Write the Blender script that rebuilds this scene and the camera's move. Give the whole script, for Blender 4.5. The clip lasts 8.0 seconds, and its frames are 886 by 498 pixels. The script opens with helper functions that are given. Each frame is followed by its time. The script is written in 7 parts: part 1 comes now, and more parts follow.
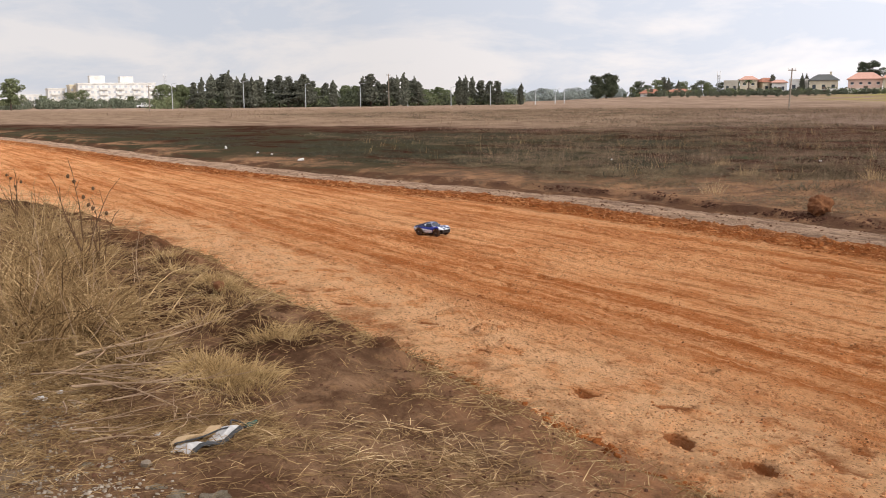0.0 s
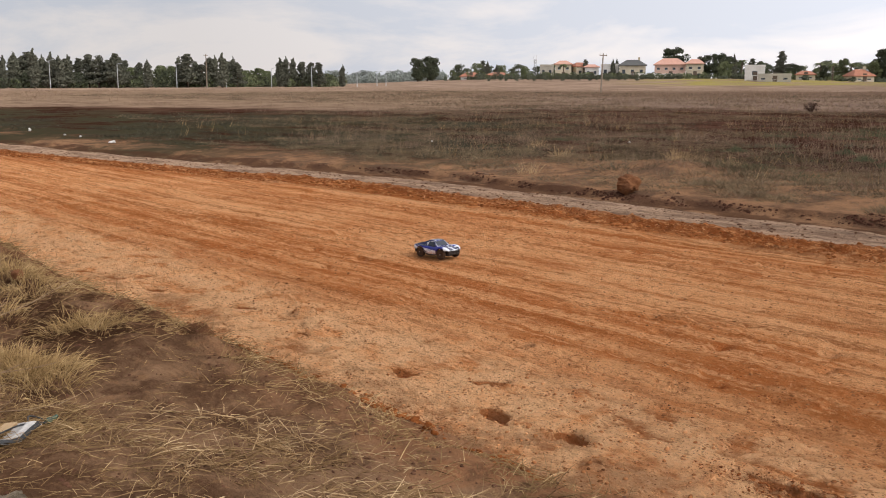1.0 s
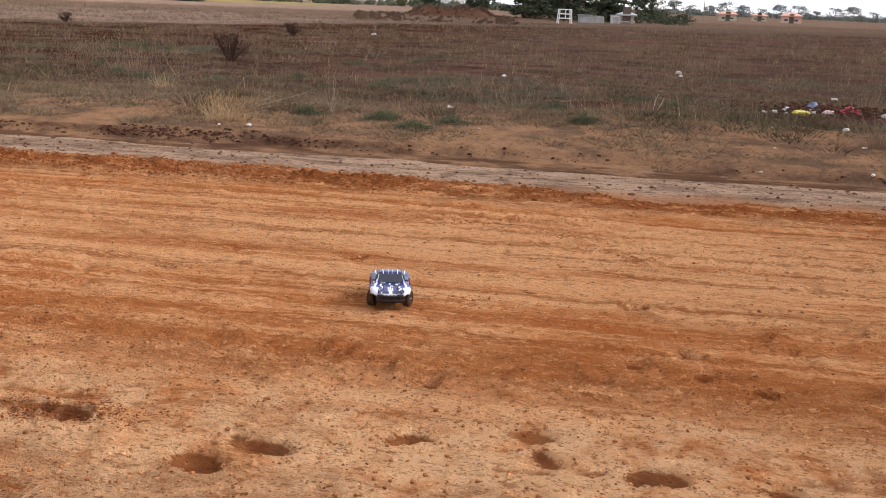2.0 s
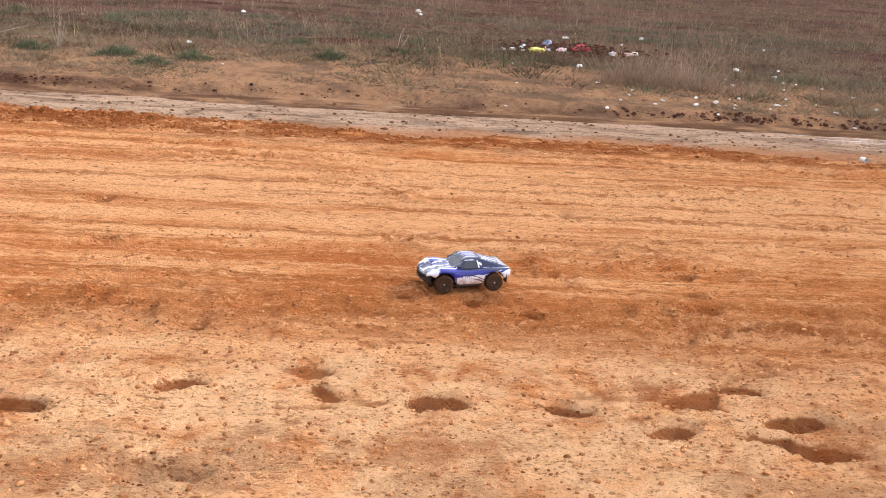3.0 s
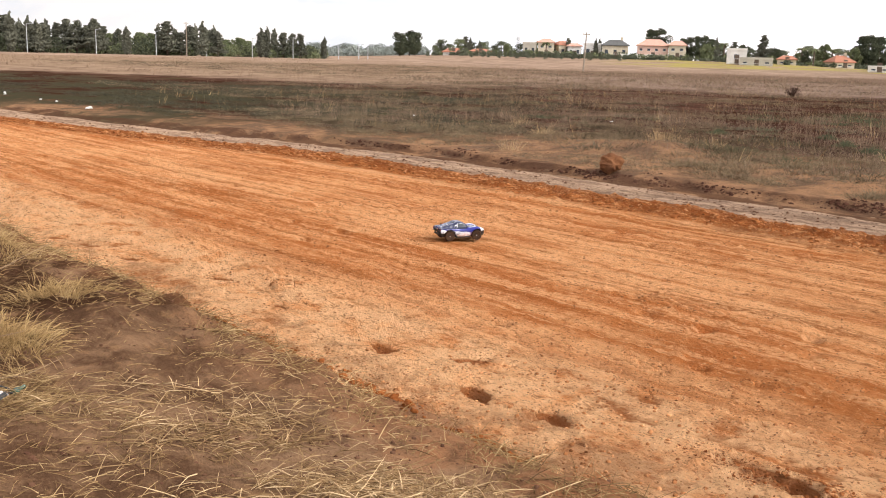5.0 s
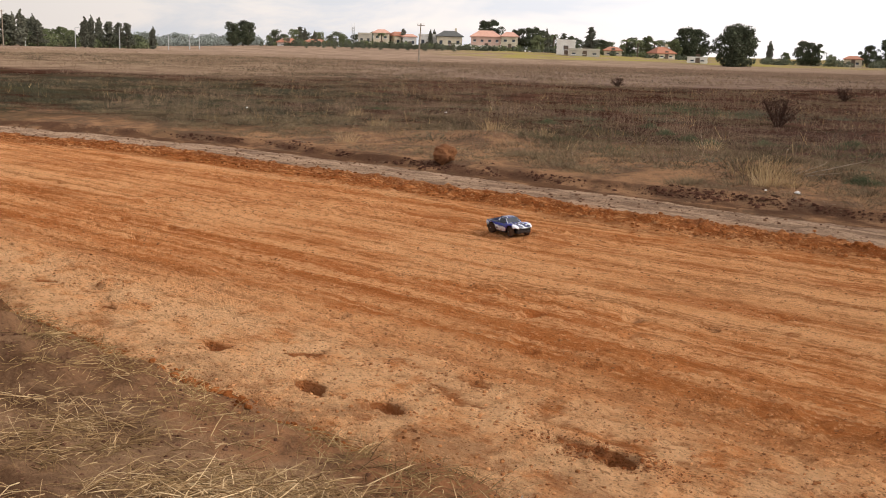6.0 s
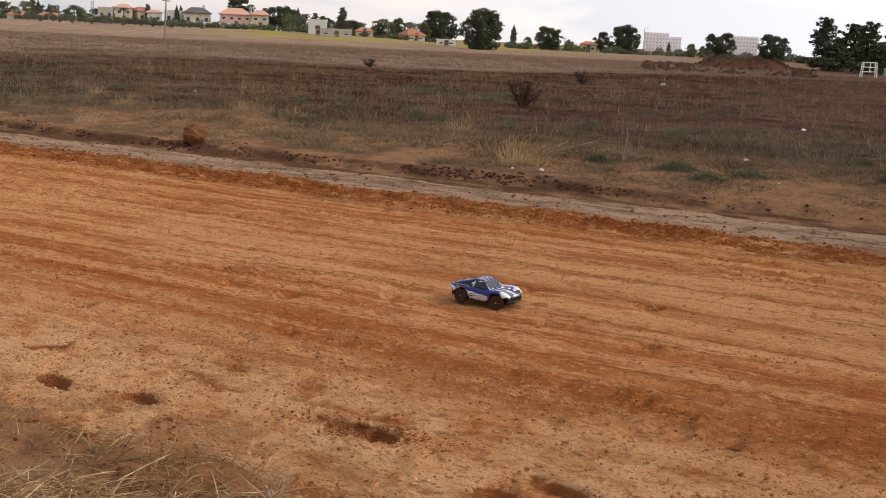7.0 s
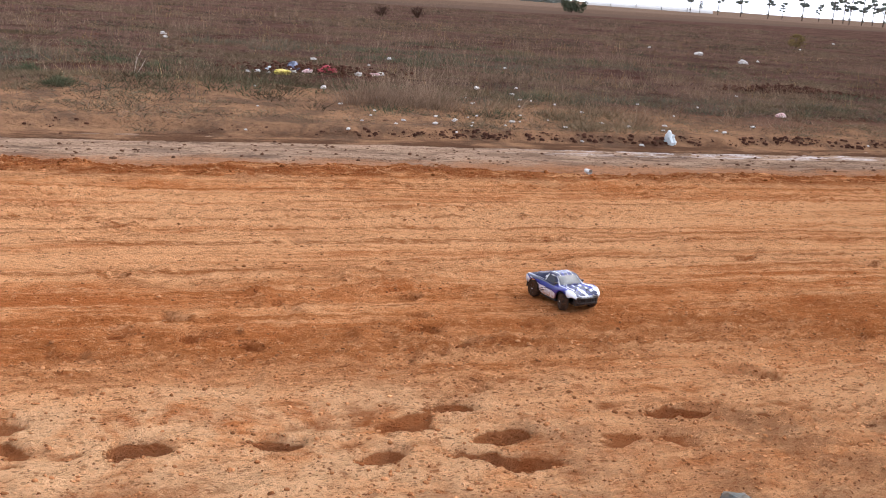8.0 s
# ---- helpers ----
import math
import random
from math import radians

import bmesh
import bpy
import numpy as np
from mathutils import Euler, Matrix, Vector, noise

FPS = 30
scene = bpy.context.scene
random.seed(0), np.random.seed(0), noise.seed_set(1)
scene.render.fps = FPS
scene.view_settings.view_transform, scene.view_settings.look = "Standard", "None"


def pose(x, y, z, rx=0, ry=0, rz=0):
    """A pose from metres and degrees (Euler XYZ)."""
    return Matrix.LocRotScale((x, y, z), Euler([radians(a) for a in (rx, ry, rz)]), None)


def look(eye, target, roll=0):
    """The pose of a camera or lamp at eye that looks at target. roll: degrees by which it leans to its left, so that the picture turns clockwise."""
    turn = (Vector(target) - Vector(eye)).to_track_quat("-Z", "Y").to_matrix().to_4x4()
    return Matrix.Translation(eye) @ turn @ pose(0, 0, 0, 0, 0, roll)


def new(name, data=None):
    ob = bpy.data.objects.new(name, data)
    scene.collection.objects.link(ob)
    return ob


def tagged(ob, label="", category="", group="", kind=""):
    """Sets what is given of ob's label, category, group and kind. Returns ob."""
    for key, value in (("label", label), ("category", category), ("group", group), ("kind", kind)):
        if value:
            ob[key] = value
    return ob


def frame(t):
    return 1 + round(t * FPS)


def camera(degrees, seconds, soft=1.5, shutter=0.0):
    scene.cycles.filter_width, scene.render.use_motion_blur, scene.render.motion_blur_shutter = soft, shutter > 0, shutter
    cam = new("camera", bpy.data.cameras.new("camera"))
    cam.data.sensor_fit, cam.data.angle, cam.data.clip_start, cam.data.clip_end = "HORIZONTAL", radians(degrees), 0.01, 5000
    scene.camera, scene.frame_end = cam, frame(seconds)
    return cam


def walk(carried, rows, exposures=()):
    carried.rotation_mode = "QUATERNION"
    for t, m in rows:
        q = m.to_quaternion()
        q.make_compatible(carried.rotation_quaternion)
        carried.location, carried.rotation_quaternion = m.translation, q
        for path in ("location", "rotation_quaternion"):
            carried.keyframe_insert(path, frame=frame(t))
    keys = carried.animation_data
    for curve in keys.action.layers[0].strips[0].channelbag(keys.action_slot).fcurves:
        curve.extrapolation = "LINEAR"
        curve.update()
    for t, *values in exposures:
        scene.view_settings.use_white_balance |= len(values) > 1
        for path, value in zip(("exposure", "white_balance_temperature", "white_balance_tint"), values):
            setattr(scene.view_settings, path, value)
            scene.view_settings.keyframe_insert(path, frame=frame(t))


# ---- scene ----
cam = camera(47.0, 8.0, soft=1.0)
PATH = [
    (0, (0.004, -0.202, 2.046), (-1.7106, 0.7850, 1.7533), -0.65),
    (0.5, (-0.026, -0.182, 2.030), (-1.6660, 0.9159, 1.7053), -0.04),
    (1, (-0.005, -0.122, 2.024), (-1.5196, 1.1424, 1.6952), -0.17),
    (1.5, (0.098, -0.027, 2.033), (-1.0968, 1.5261, 1.6325), 0.63),
    (1.8, (0.150, -0.024, 2.021), (-0.4904, 1.8184, 1.5781), 1.70),
    (2, (0.153, 0.003, 2.028), (-0.1934, 1.9157, 1.5555), 2.24),
    (2.2, (0.121, 0.034, 2.010), (-0.0859, 1.9569, 1.4994), 2.48),
    (2.5, (0.082, 0.076, 1.981), (0.0986, 1.9992, 1.4320), 3.07),
    (2.75, (0.054, 0.103, 1.953), (0.2113, 2.0169, 1.3956), 3.67),
    (3.05, (0.003, 0.123, 1.920), (0.1565, 2.0386, 1.3657), 4.06),
    (3.3, (-0.071, 0.129, 1.896), (-0.1596, 2.0498, 1.3445), 3.73),
    (3.5, (-0.145, 0.130, 1.879), (-0.5362, 2.0122, 1.3270), 3.15),
    (3.7, (-0.180, 0.127, 1.881), (-0.8149, 1.9406, 1.3259), 2.48),
    (3.9, (-0.250, 0.092, 1.899), (-1.0995, 1.8140, 1.3417), 2.60),
    (4, (-0.248, 0.075, 1.913), (-1.2380, 1.7274, 1.3730), 2.20),
    (4.2, (-0.266, 0.077, 1.927), (-1.5315, 1.5476, 1.4413), 1.46),
    (4.45, (-0.255, 0.057, 1.948), (-1.7273, 1.3406, 1.5171), 0.92),
    (4.75, (-0.191, -0.004, 1.974), (-1.7089, 1.2385, 1.5827), 1.03),
    (5.05, (-0.129, -0.067, 1.993), (-1.5937, 1.2435, 1.6216), 1.51),
    (5.3, (-0.122, -0.091, 1.997), (-1.5433, 1.2689, 1.6347), 1.86),
    (5.5, (-0.143, -0.093, 1.994), (-1.5495, 1.2840, 1.6385), 2.05),
    (6, (-0.029, -0.072, 2.020), (-1.2853, 1.4366, 1.6354), 1.54),
    (6.5, (0.025, -0.087, 2.044), (-0.8515, 1.6690, 1.6614), 1.84),
    (7, (-0.037, -0.047, 2.003), (-0.8931, 1.7154, 1.5989), 2.75),
    (7.2, (0.050, -0.057, 1.986), (-0.7332, 1.7295, 1.5440), 2.42),
    (7.5, (0.145, 0.014, 2.011), (-0.1992, 1.9164, 1.4970), 2.86),
    (7.7, (0.184, 0.067, 2.005), (0.2037, 2.0046, 1.5081), 3.64),
    (7.9, (0.282, 0.123, 1.989), (0.6743, 2.0217, 1.4978), 3.65),
    (8, (0.345, 0.136, 1.975), (0.9359, 1.9826, 1.4852), 4.08),
]
EXPOSURES = [(0, -0.15, 6600, 10), (0.5, -0.39, 6650, 10), (1, -0.33, 6650, 10), (1.5, -0.41, 7000, 12), (2, 0.07, 6400, 12), (2.2, 0.32, 6150, 12), (3.3, 0.76, 6350, 10), (4, 0.86, 6250, 10), (4.2, 0.86, 6250, 10), (5.3, 0.07, 6900, 10), (5.5, -0.01, 6850, 10), (6, -0.21, 7000, 10), (6.5, -0.49, 7100, 12), (7, -0.45, 6950, 12), (7.5, 0.1, 6300, 11), (8, 0.39, 6100, 12)]
walk(cam, [(t, look(eye, target, roll)) for t, eye, target, roll in PATH], EXPOSURES)

# ---- daylight: bright broken overcast, veiled sun ahead to the right ----
SUN_AZ, SUN_EL = 64.0, 31.0          # degrees clockwise from +y, and above the horizon
world = bpy.data.worlds.new("sky")
scene.world = world
world.use_nodes = True
wt = world.node_tree
wt.nodes.clear()


def wnode(kind, **values):
    n = wt.nodes.new(kind)
    for key, value in values.items():
        n.inputs[key].default_value = value
    return n


sky = wnode("ShaderNodeTexSky")
sky.sky_type, sky.sun_disc = "NISHITA", False
sky.sun_elevation, sky.sun_rotation = radians(SUN_EL), radians(SUN_AZ)
sky.air_density, sky.dust_density, sky.ozone_density = 1.0, 0.4, 1.5
clear = wnode("ShaderNodeBackground", Strength=0.10)
wt.links.new(sky.outputs[0], clear.inputs[0])
coord = wnode("ShaderNodeTexCoord")
flat = wnode("ShaderNodeMapping")
flat.inputs["Scale"].default_value = (1.0, 1.0, 3.4)
wt.links.new(coord.outputs["Generated"], flat.inputs[0])
puffs = wnode("ShaderNodeTexNoise", Scale=4.6, Detail=9.0, Roughness=0.58, Distortion=0.25)
wt.links.new(flat.outputs[0], puffs.inputs["Vector"])
cover = wnode("ShaderNodeMapRange")
for key, value in (("From Min", 0.44), ("From Max", 0.585)):
    cover.inputs[key].default_value = value
wt.links.new(puffs.outputs[0], cover.inputs["Value"])
# the veil is brighter round the hidden sun, thinner and bluer between the clouds
toward = wnode("ShaderNodeVectorMath")
toward.operation = "DOT_PRODUCT"
toward.inputs[1].default_value = (math.sin(radians(SUN_AZ)), math.cos(radians(SUN_AZ)), 0.35)
wt.links.new(coord.outputs["Generated"], toward.inputs[0])
glow = wnode("ShaderNodeMapRange")
for key, value in (("From Min", -0.6), ("From Max", 1.0), ("To Min", 0.82), ("To Max", 2.10)):
    glow.inputs[key].default_value = value
wt.links.new(toward.outputs["Value"], glow.inputs["Value"])
tone = wnode("ShaderNodeMix")
tone.data_type = "RGBA"
tone.inputs[6].default_value, tone.inputs[7].default_value = (0.84, 0.88, 1.00, 1), (1.10, 1.05, 1.07, 1)
wt.links.new(cover.outputs[0], tone.inputs[0])
cloud = wnode("ShaderNodeBackground")
wt.links.new(tone.outputs[2], cloud.inputs["Color"])
wt.links.new(glow.outputs[0], cloud.inputs["Strength"])
both = wnode("ShaderNodeMixShader", Fac=0.93)
wt.links.new(clear.outputs[0], both.inputs[1])
wt.links.new(cloud.outputs[0], both.inputs[2])
wt.links.new(both.outputs[0], wnode("ShaderNodeOutputWorld").inputs[0])

sun = new("sun", bpy.data.lights.new("sun", "SUN"))
sun.data.energy, sun.data.angle, sun.data.color = 2.8, radians(11), (1.0, 0.94, 0.86)
sun.matrix_world = look((60 * math.sin(radians(SUN_AZ)), 60 * math.cos(radians(SUN_AZ)), 60 * math.tan(radians(SUN_EL))), (0, 0, 0))

# ---- materials ----


class Paint:
    """A node material under construction."""

    def __init__(self, name, rough=0.9, metal=0.0, spec=0.3):
        self.mat = bpy.data.materials.new(name)
        self.mat.use_nodes = True
        self.t = self.mat.node_tree
        self.out = self.t.nodes["Principled BSDF"]
        self.out.inputs["Roughness"].default_value = rough
        self.out.inputs["Metallic"].default_value = metal
        self.out.inputs["Specular IOR Level"].default_value = spec

    def link(self, value, socket):
        if isinstance(value, (int, float)):
            socket.default_value = value
        elif isinstance(value, tuple):
            socket.default_value = (*value, 1) if len(socket.default_value) == 4 and len(value) == 3 else value
        else:
            self.t.links.new(value, socket)

    def place(self, scale=(1, 1, 1), own=False):
        if own:
            c = self.t.nodes.new("ShaderNodeTexCoord").outputs["Object"]
        else:
            c = self.t.nodes.new("ShaderNodeNewGeometry").outputs["Position"]
        m = self.t.nodes.new("ShaderNodeMapping")
        m.inputs["Scale"].default_value = scale
        self.t.links.new(c, m.inputs[0])
        return m.outputs[0]

    def axes(self, vector):
        s = self.t.nodes.new("ShaderNodeSeparateXYZ")
        self.t.links.new(vector, s.inputs[0])
        return s.outputs

    def bent(self, x, y):
        """Distance across the road, which swings aside in the distance."""
        d = self.calc("MAXIMUM", self.calc("SUBTRACT", self.calc("MULTIPLY", x, -1.0), 17.0), 0.0)
        first = self.calc("MULTIPLY", self.calc("SUBTRACT", 1.0, self.calc("EXPONENT", self.calc("DIVIDE", d, -16.0))), 4.0)
        second = self.calc("MULTIPLY", self.calc("POWER", self.calc("MAXIMUM", self.calc("SUBTRACT", d, 33.0), 0.0), 2.0), 0.004)
        return self.calc("ADD", y, self.calc("ADD", first, second))

    def noise(self, vector, scale, detail=4.0, rough=0.6, warp=0.0):
        n = self.t.nodes.new("ShaderNodeTexNoise")
        self.t.links.new(vector, n.inputs["Vector"])
        for key, value in (("Scale", scale), ("Detail", detail), ("Roughness", rough), ("Distortion", warp)):
            n.inputs[key].default_value = value
        return n.outputs[0]

    def spots(self, vector, scale):
        n = self.t.nodes.new("ShaderNodeTexVoronoi")
        self.t.links.new(vector, n.inputs["Vector"])
        n.inputs["Scale"].default_value = scale
        return n.outputs["Distance"]

    def step(self, value, low, high, to_low=0.0, to_high=1.0):
        n = self.t.nodes.new("ShaderNodeMapRange")
        n.interpolation_type = "SMOOTHSTEP"
        self.link(value, n.inputs["Value"])
        for key, v in (("From Min", low), ("From Max", high), ("To Min", to_low), ("To Max", to_high)):
            n.inputs[key].default_value = v
        return n.outputs[0]

    def calc(self, how, a, b=0.0):
        n = self.t.nodes.new("ShaderNodeMath")
        n.operation = how
        self.link(a, n.inputs[0])
        self.link(b, n.inputs[1])
        return n.outputs[0]

    def mix(self, fac, a, b):
        n = self.t.nodes.new("ShaderNodeMix")
        n.data_type = "RGBA"
        self.link(fac, n.inputs[0])
        self.link(a, n.inputs[6])
        self.link(b, n.inputs[7])
        return n.outputs[2]

    def island(self):
        return self.t.nodes.new("ShaderNodeNewGeometry").outputs["Random Per Island"]

    def chance(self):
        return self.t.nodes.new("ShaderNodeObjectInfo").outputs["Random"]

    def done(self, color, bump=None, depth=0.02, rough=None):
        self.link(color, self.out.inputs["Base Color"])
        if rough is not None:
            self.link(rough, self.out.inputs["Roughness"])
        if bump is not None:
            b = self.t.nodes.new("ShaderNodeBump")
            b.inputs["Distance"].default_value = depth
            b.inputs["Strength"].default_value = 1.0
            self.link(bump, b.inputs["Height"])
            self.t.links.new(b.outputs[0], self.out.inputs["Normal"])
        return self.mat


def plain(name, a, b=None, scale=8.0, rough=0.8, metal=0.0, depth=0.003, spec=0.3):
    """Two close tones of one surface, blotchy at two scales, on the thing's own space."""
    p = Paint(name, rough, metal, spec)
    v = p.place(own=True)
    b = b or tuple(c * 0.78 for c in a)
    n = p.calc("ADD", p.calc("MULTIPLY", p.noise(v, scale), 0.6), p.calc("MULTIPLY", p.noise(v, scale * 9), 0.4))
    return p.done(p.mix(p.step(n, 0.35, 0.65), a, b), p.noise(v, scale * 14), depth)


def road_paint():
    p = Paint("road_dirt", 1.0, spec=0.0)
    p.out.inputs["Diffuse Roughness"].default_value = 0.7
    v = p.place()
    x, y, z = p.axes(v)
    y = p.bent(x, y)
    red, rust, dark = (0.560, 0.178, 0.054), (0.350, 0.100, 0.029), (0.140, 0.038, 0.011)
    orange, pale, crusty = (0.750, 0.306, 0.114), (0.950, 0.515, 0.250), (0.950, 0.580, 0.310)
    band = p.noise(p.place((0.04, 1.0, 1)), 0.9, 4, 0.6, 0.15)
    streak = p.noise(p.place((0.16, 1.7, 1)), 1.5, 10, 0.74, 0.35)
    scrape = p.noise(p.place((0.09, 2.6, 1)), 3.1, 8, 0.74, 0.12)
    patch = p.noise(v, 0.9, 9, 0.70, 0.7)
    mottle = p.noise(p.place((0.75, 1.25, 1)), 6.0, 9, 0.78, 0.25)
    flake = p.noise(p.place((0.7, 1.3, 1)), 15.0, 8, 0.82, 0.25)
    grain = p.noise(v, 46, 6, 0.78)
    tone = p.calc("ADD", p.calc("ADD", p.calc("MULTIPLY", band, 0.20), p.calc("MULTIPLY", streak, 0.34)), p.calc("ADD", p.calc("MULTIPLY", patch, 0.26), p.calc("MULTIPLY", mottle, 0.20)))
    c = p.mix(p.step(tone, 0.42, 0.51), red, orange)
    c = p.mix(p.calc("MULTIPLY", p.step(tone, 0.475, 0.565), 0.95), c, pale)
    # packed pale ground past the middle
    packed = p.step(p.calc("ABSOLUTE", p.calc("ADD", p.calc("SUBTRACT", y, 8.3), p.calc("MULTIPLY", p.calc("SUBTRACT", band, 0.5), 5.0))), 1.9, 0.6)
    c = p.mix(p.calc("MULTIPLY", p.calc("MULTIPLY", packed, p.step(x, -7, -1, 0.3, 1.0)), p.step(streak, 0.40, 0.54, 0.1, 0.8)), c, pale)
    # thin pale scrapes left by wheels
    line = p.calc("MULTIPLY", p.step(scrape, 0.545, 0.62), p.step(mottle, 0.36, 0.56))
    c = p.mix(p.calc("MULTIPLY", line, 0.8), c, pale)
    c = p.mix(p.calc("MULTIPLY", p.calc("MULTIPLY", p.step(scrape, 0.44, 0.37), p.step(mottle, 0.38, 0.56)), 0.75), c, rust)
    lane = p.noise(p.place((0.045, 2.2, 1)), 2.3, 5, 0.62, 0.08)
    c = p.mix(p.calc("MULTIPLY", p.calc("MULTIPLY", p.step(lane, 0.53, 0.60), p.step(flake, 0.62, 0.46)), 0.75), c, pale)
    c = p.mix(p.calc("MULTIPLY", p.calc("MULTIPLY", p.step(lane, 0.455, 0.40), p.step(flake, 0.40, 0.52)), 0.7), c, (0.430, 0.135, 0.037))
    # paler dry crust by the near shoulder, greyed towards the bank
    edge = p.calc("ADD", y, p.calc("MULTIPLY", p.calc("SUBTRACT", patch, 0.5), 1.8))
    crust = p.calc("MULTIPLY", p.step(edge, 5.3, 4.5), p.step(p.noise(v, 2.3, 8, 0.72, 0.4), 0.36, 0.56))
    crust = p.calc("MULTIPLY", crust, p.step(p.calc("ADD", x, p.calc("MULTIPLY", patch, 1.5)), 3.6, 2.2, 0.35, 1.0))
    c = p.mix(p.calc("MULTIPLY", crust, 0.95), c, crusty)
    stain = p.calc("MULTIPLY", p.step(p.calc("ADD", p.calc("SUBTRACT", edge, p.step(x, 1.5, 3.2, 0.0, 0.35)), p.calc("MULTIPLY", mottle, 0.8)), 4.55, 4.15), p.step(p.noise(v, 1.7, 7, 0.7, 0.5), 0.44, 0.58))
    c = p.mix(p.calc("MULTIPLY", stain, 0.55), c, (0.360, 0.170, 0.085))
    shoulder = p.calc("MULTIPLY", p.step(p.calc("ADD", y, p.calc("ADD", p.calc("MULTIPLY", patch, 0.6), p.step(x, -2.3, -1.3, 0.0, 0.4))), 3.98, 3.72), 0.7)
    c = p.mix(shoulder, c, (0.290, 0.135, 0.068))
    # churned wheel path on the near side and scattered churned patches
    path = p.step(p.calc("ABSOLUTE", p.calc("ADD", p.calc("SUBTRACT", y, 5.5), p.calc("MULTIPLY", p.calc("SUBTRACT", p.noise(p.place((0.25, 1.0, 1)), 1.2, 7, 0.68), 0.5), 2.0))), 0.62, 0.15)
    path = p.calc("MULTIPLY", path, p.step(x, -5.5, -2.0, 0.25, 1.0))
    c = p.mix(p.calc("MULTIPLY", path, p.step(mottle, 0.38, 0.58, 0.15, 0.85)), c, (0.430, 0.135, 0.037))
    scuff = p.calc("MULTIPLY", p.step(p.noise(p.place((0.45, 1.5, 1)), 0.8, 8, 0.72, 0.8), 0.53, 0.62), p.step(mottle, 0.40, 0.58))
    c = p.mix(p.calc("MULTIPLY", scuff, 0.6), c, (0.390, 0.118, 0.032))
    # loose dark-red spill along the far side
    spill = p.calc("MULTIPLY", p.step(p.calc("ADD", y, p.calc("MULTIPLY", patch, 1.4)), 10.8, 11.6), p.step(p.noise(p.place((0.6, 1.5, 1)), 2.8, 8, 0.75), 0.36, 0.54))
    c = p.mix(p.calc("MULTIPLY", spill, 0.92), c, (0.265, 0.072, 0.019))
    # crumbly flakes, dry specks; dark flakes, pits and specks stand in for relief shade
    c = p.mix(p.calc("MULTIPLY", p.step(flake, 0.54, 0.60), p.step(patch, 0.30, 0.60, 0.25, 0.8)), c, rust)
    c = p.mix(p.calc("MULTIPLY", p.step(flake, 0.45, 0.37), 0.75), c, pale)
    c = p.mix(p.calc("MULTIPLY", p.step(grain, 0.53, 0.66), 0.5), c, (0.330, 0.105, 0.030))
    c = p.mix(p.calc("MULTIPLY", p.step(p.noise(v, 61, 5, 0.75), 0.55, 0.68), 0.55), c, (0.86, 0.47, 0.21))
    pit_shade = p.calc("MULTIPLY", p.step(p.noise(p.place((0.6, 1.3, 1)), 8.5, 5, 0.7, 0.3), 0.635, 0.69), p.step(p.noise(v, 1.3, 5, 0.7), 0.42, 0.56))
    c = p.mix(p.calc("MULTIPLY", pit_shade, 0.8), c, dark)
    speck_shade = p.calc("MULTIPLY", p.step(p.spots(v, 30), 0.24, 0.13), p.step(p.noise(v, 3.3, 6, 0.7), 0.45, 0.56))
    c = p.mix(p.calc("MULTIPLY", speck_shade, 0.85), c, dark)
    # dark flecks all over the crust, painting the small shadows of crumbs and holes
    fleck_shade = p.calc("MULTIPLY", p.step(p.spots(p.place((0.5, 1.25, 1)), 38), 0.34, 0.20), p.step(p.noise(v, 5.5, 6, 0.75), 0.42, 0.54))
    c = p.mix(p.calc("MULTIPLY", fleck_shade, p.step(edge, 6.2, 4.6, 0.25, 0.62)), c, (0.390, 0.165, 0.068))
    # moist red subsoil where the crust is trodden through, hole shade painted into it
    subsoil_shade = p.calc("MULTIPLY", p.step(p.calc("ADD", z, p.calc("MULTIPLY", p.calc("SUBTRACT", mottle, 0.5), 0.03)), -0.004, -0.020), p.step(p.calc("ADD", y, p.calc("MULTIPLY", mottle, 0.3)), 5.05, 4.75))
    subsoil_shade = p.calc("MULTIPLY", p.calc("MAXIMUM", subsoil_shade, p.step(z, -0.034, -0.048)), p.step(y, 3.62, 3.78))
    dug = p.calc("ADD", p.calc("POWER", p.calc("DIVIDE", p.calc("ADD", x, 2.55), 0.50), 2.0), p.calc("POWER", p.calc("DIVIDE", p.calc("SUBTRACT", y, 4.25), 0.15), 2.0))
    subsoil_shade = p.calc("MAXIMUM", subsoil_shade, p.step(p.calc("ADD", dug, p.calc("MULTIPLY", mottle, 5.0)), 3.1, 2.2))
    c = p.mix(p.calc("MULTIPLY", subsoil_shade, 0.85), c, (0.340, 0.104, 0.031))
    silt = p.step(p.calc("ADD", p.calc("SUBTRACT", y, p.calc("MULTIPLY", patch, 2.2)), p.calc("MULTIPLY", mottle, 0.8)), 10.3, 11.0)
    c = p.mix(p.calc("MULTIPLY", silt, 0.30), c, (0.335, 0.190, 0.115))
    h = p.calc("ADD", p.calc("ADD", p.calc("MULTIPLY", grain, 0.5), p.calc("MULTIPLY", streak, 0.5)), p.calc("ADD", p.calc("MULTIPLY", mottle, 1.0), p.calc("MULTIPLY", flake, -0.9)))
    h = p.calc("ADD", h, p.calc("ADD", p.calc("MULTIPLY", pit_shade, -0.4), p.calc("MULTIPLY", fleck_shade, -0.5)))
    return p.done(c, h, 0.11)


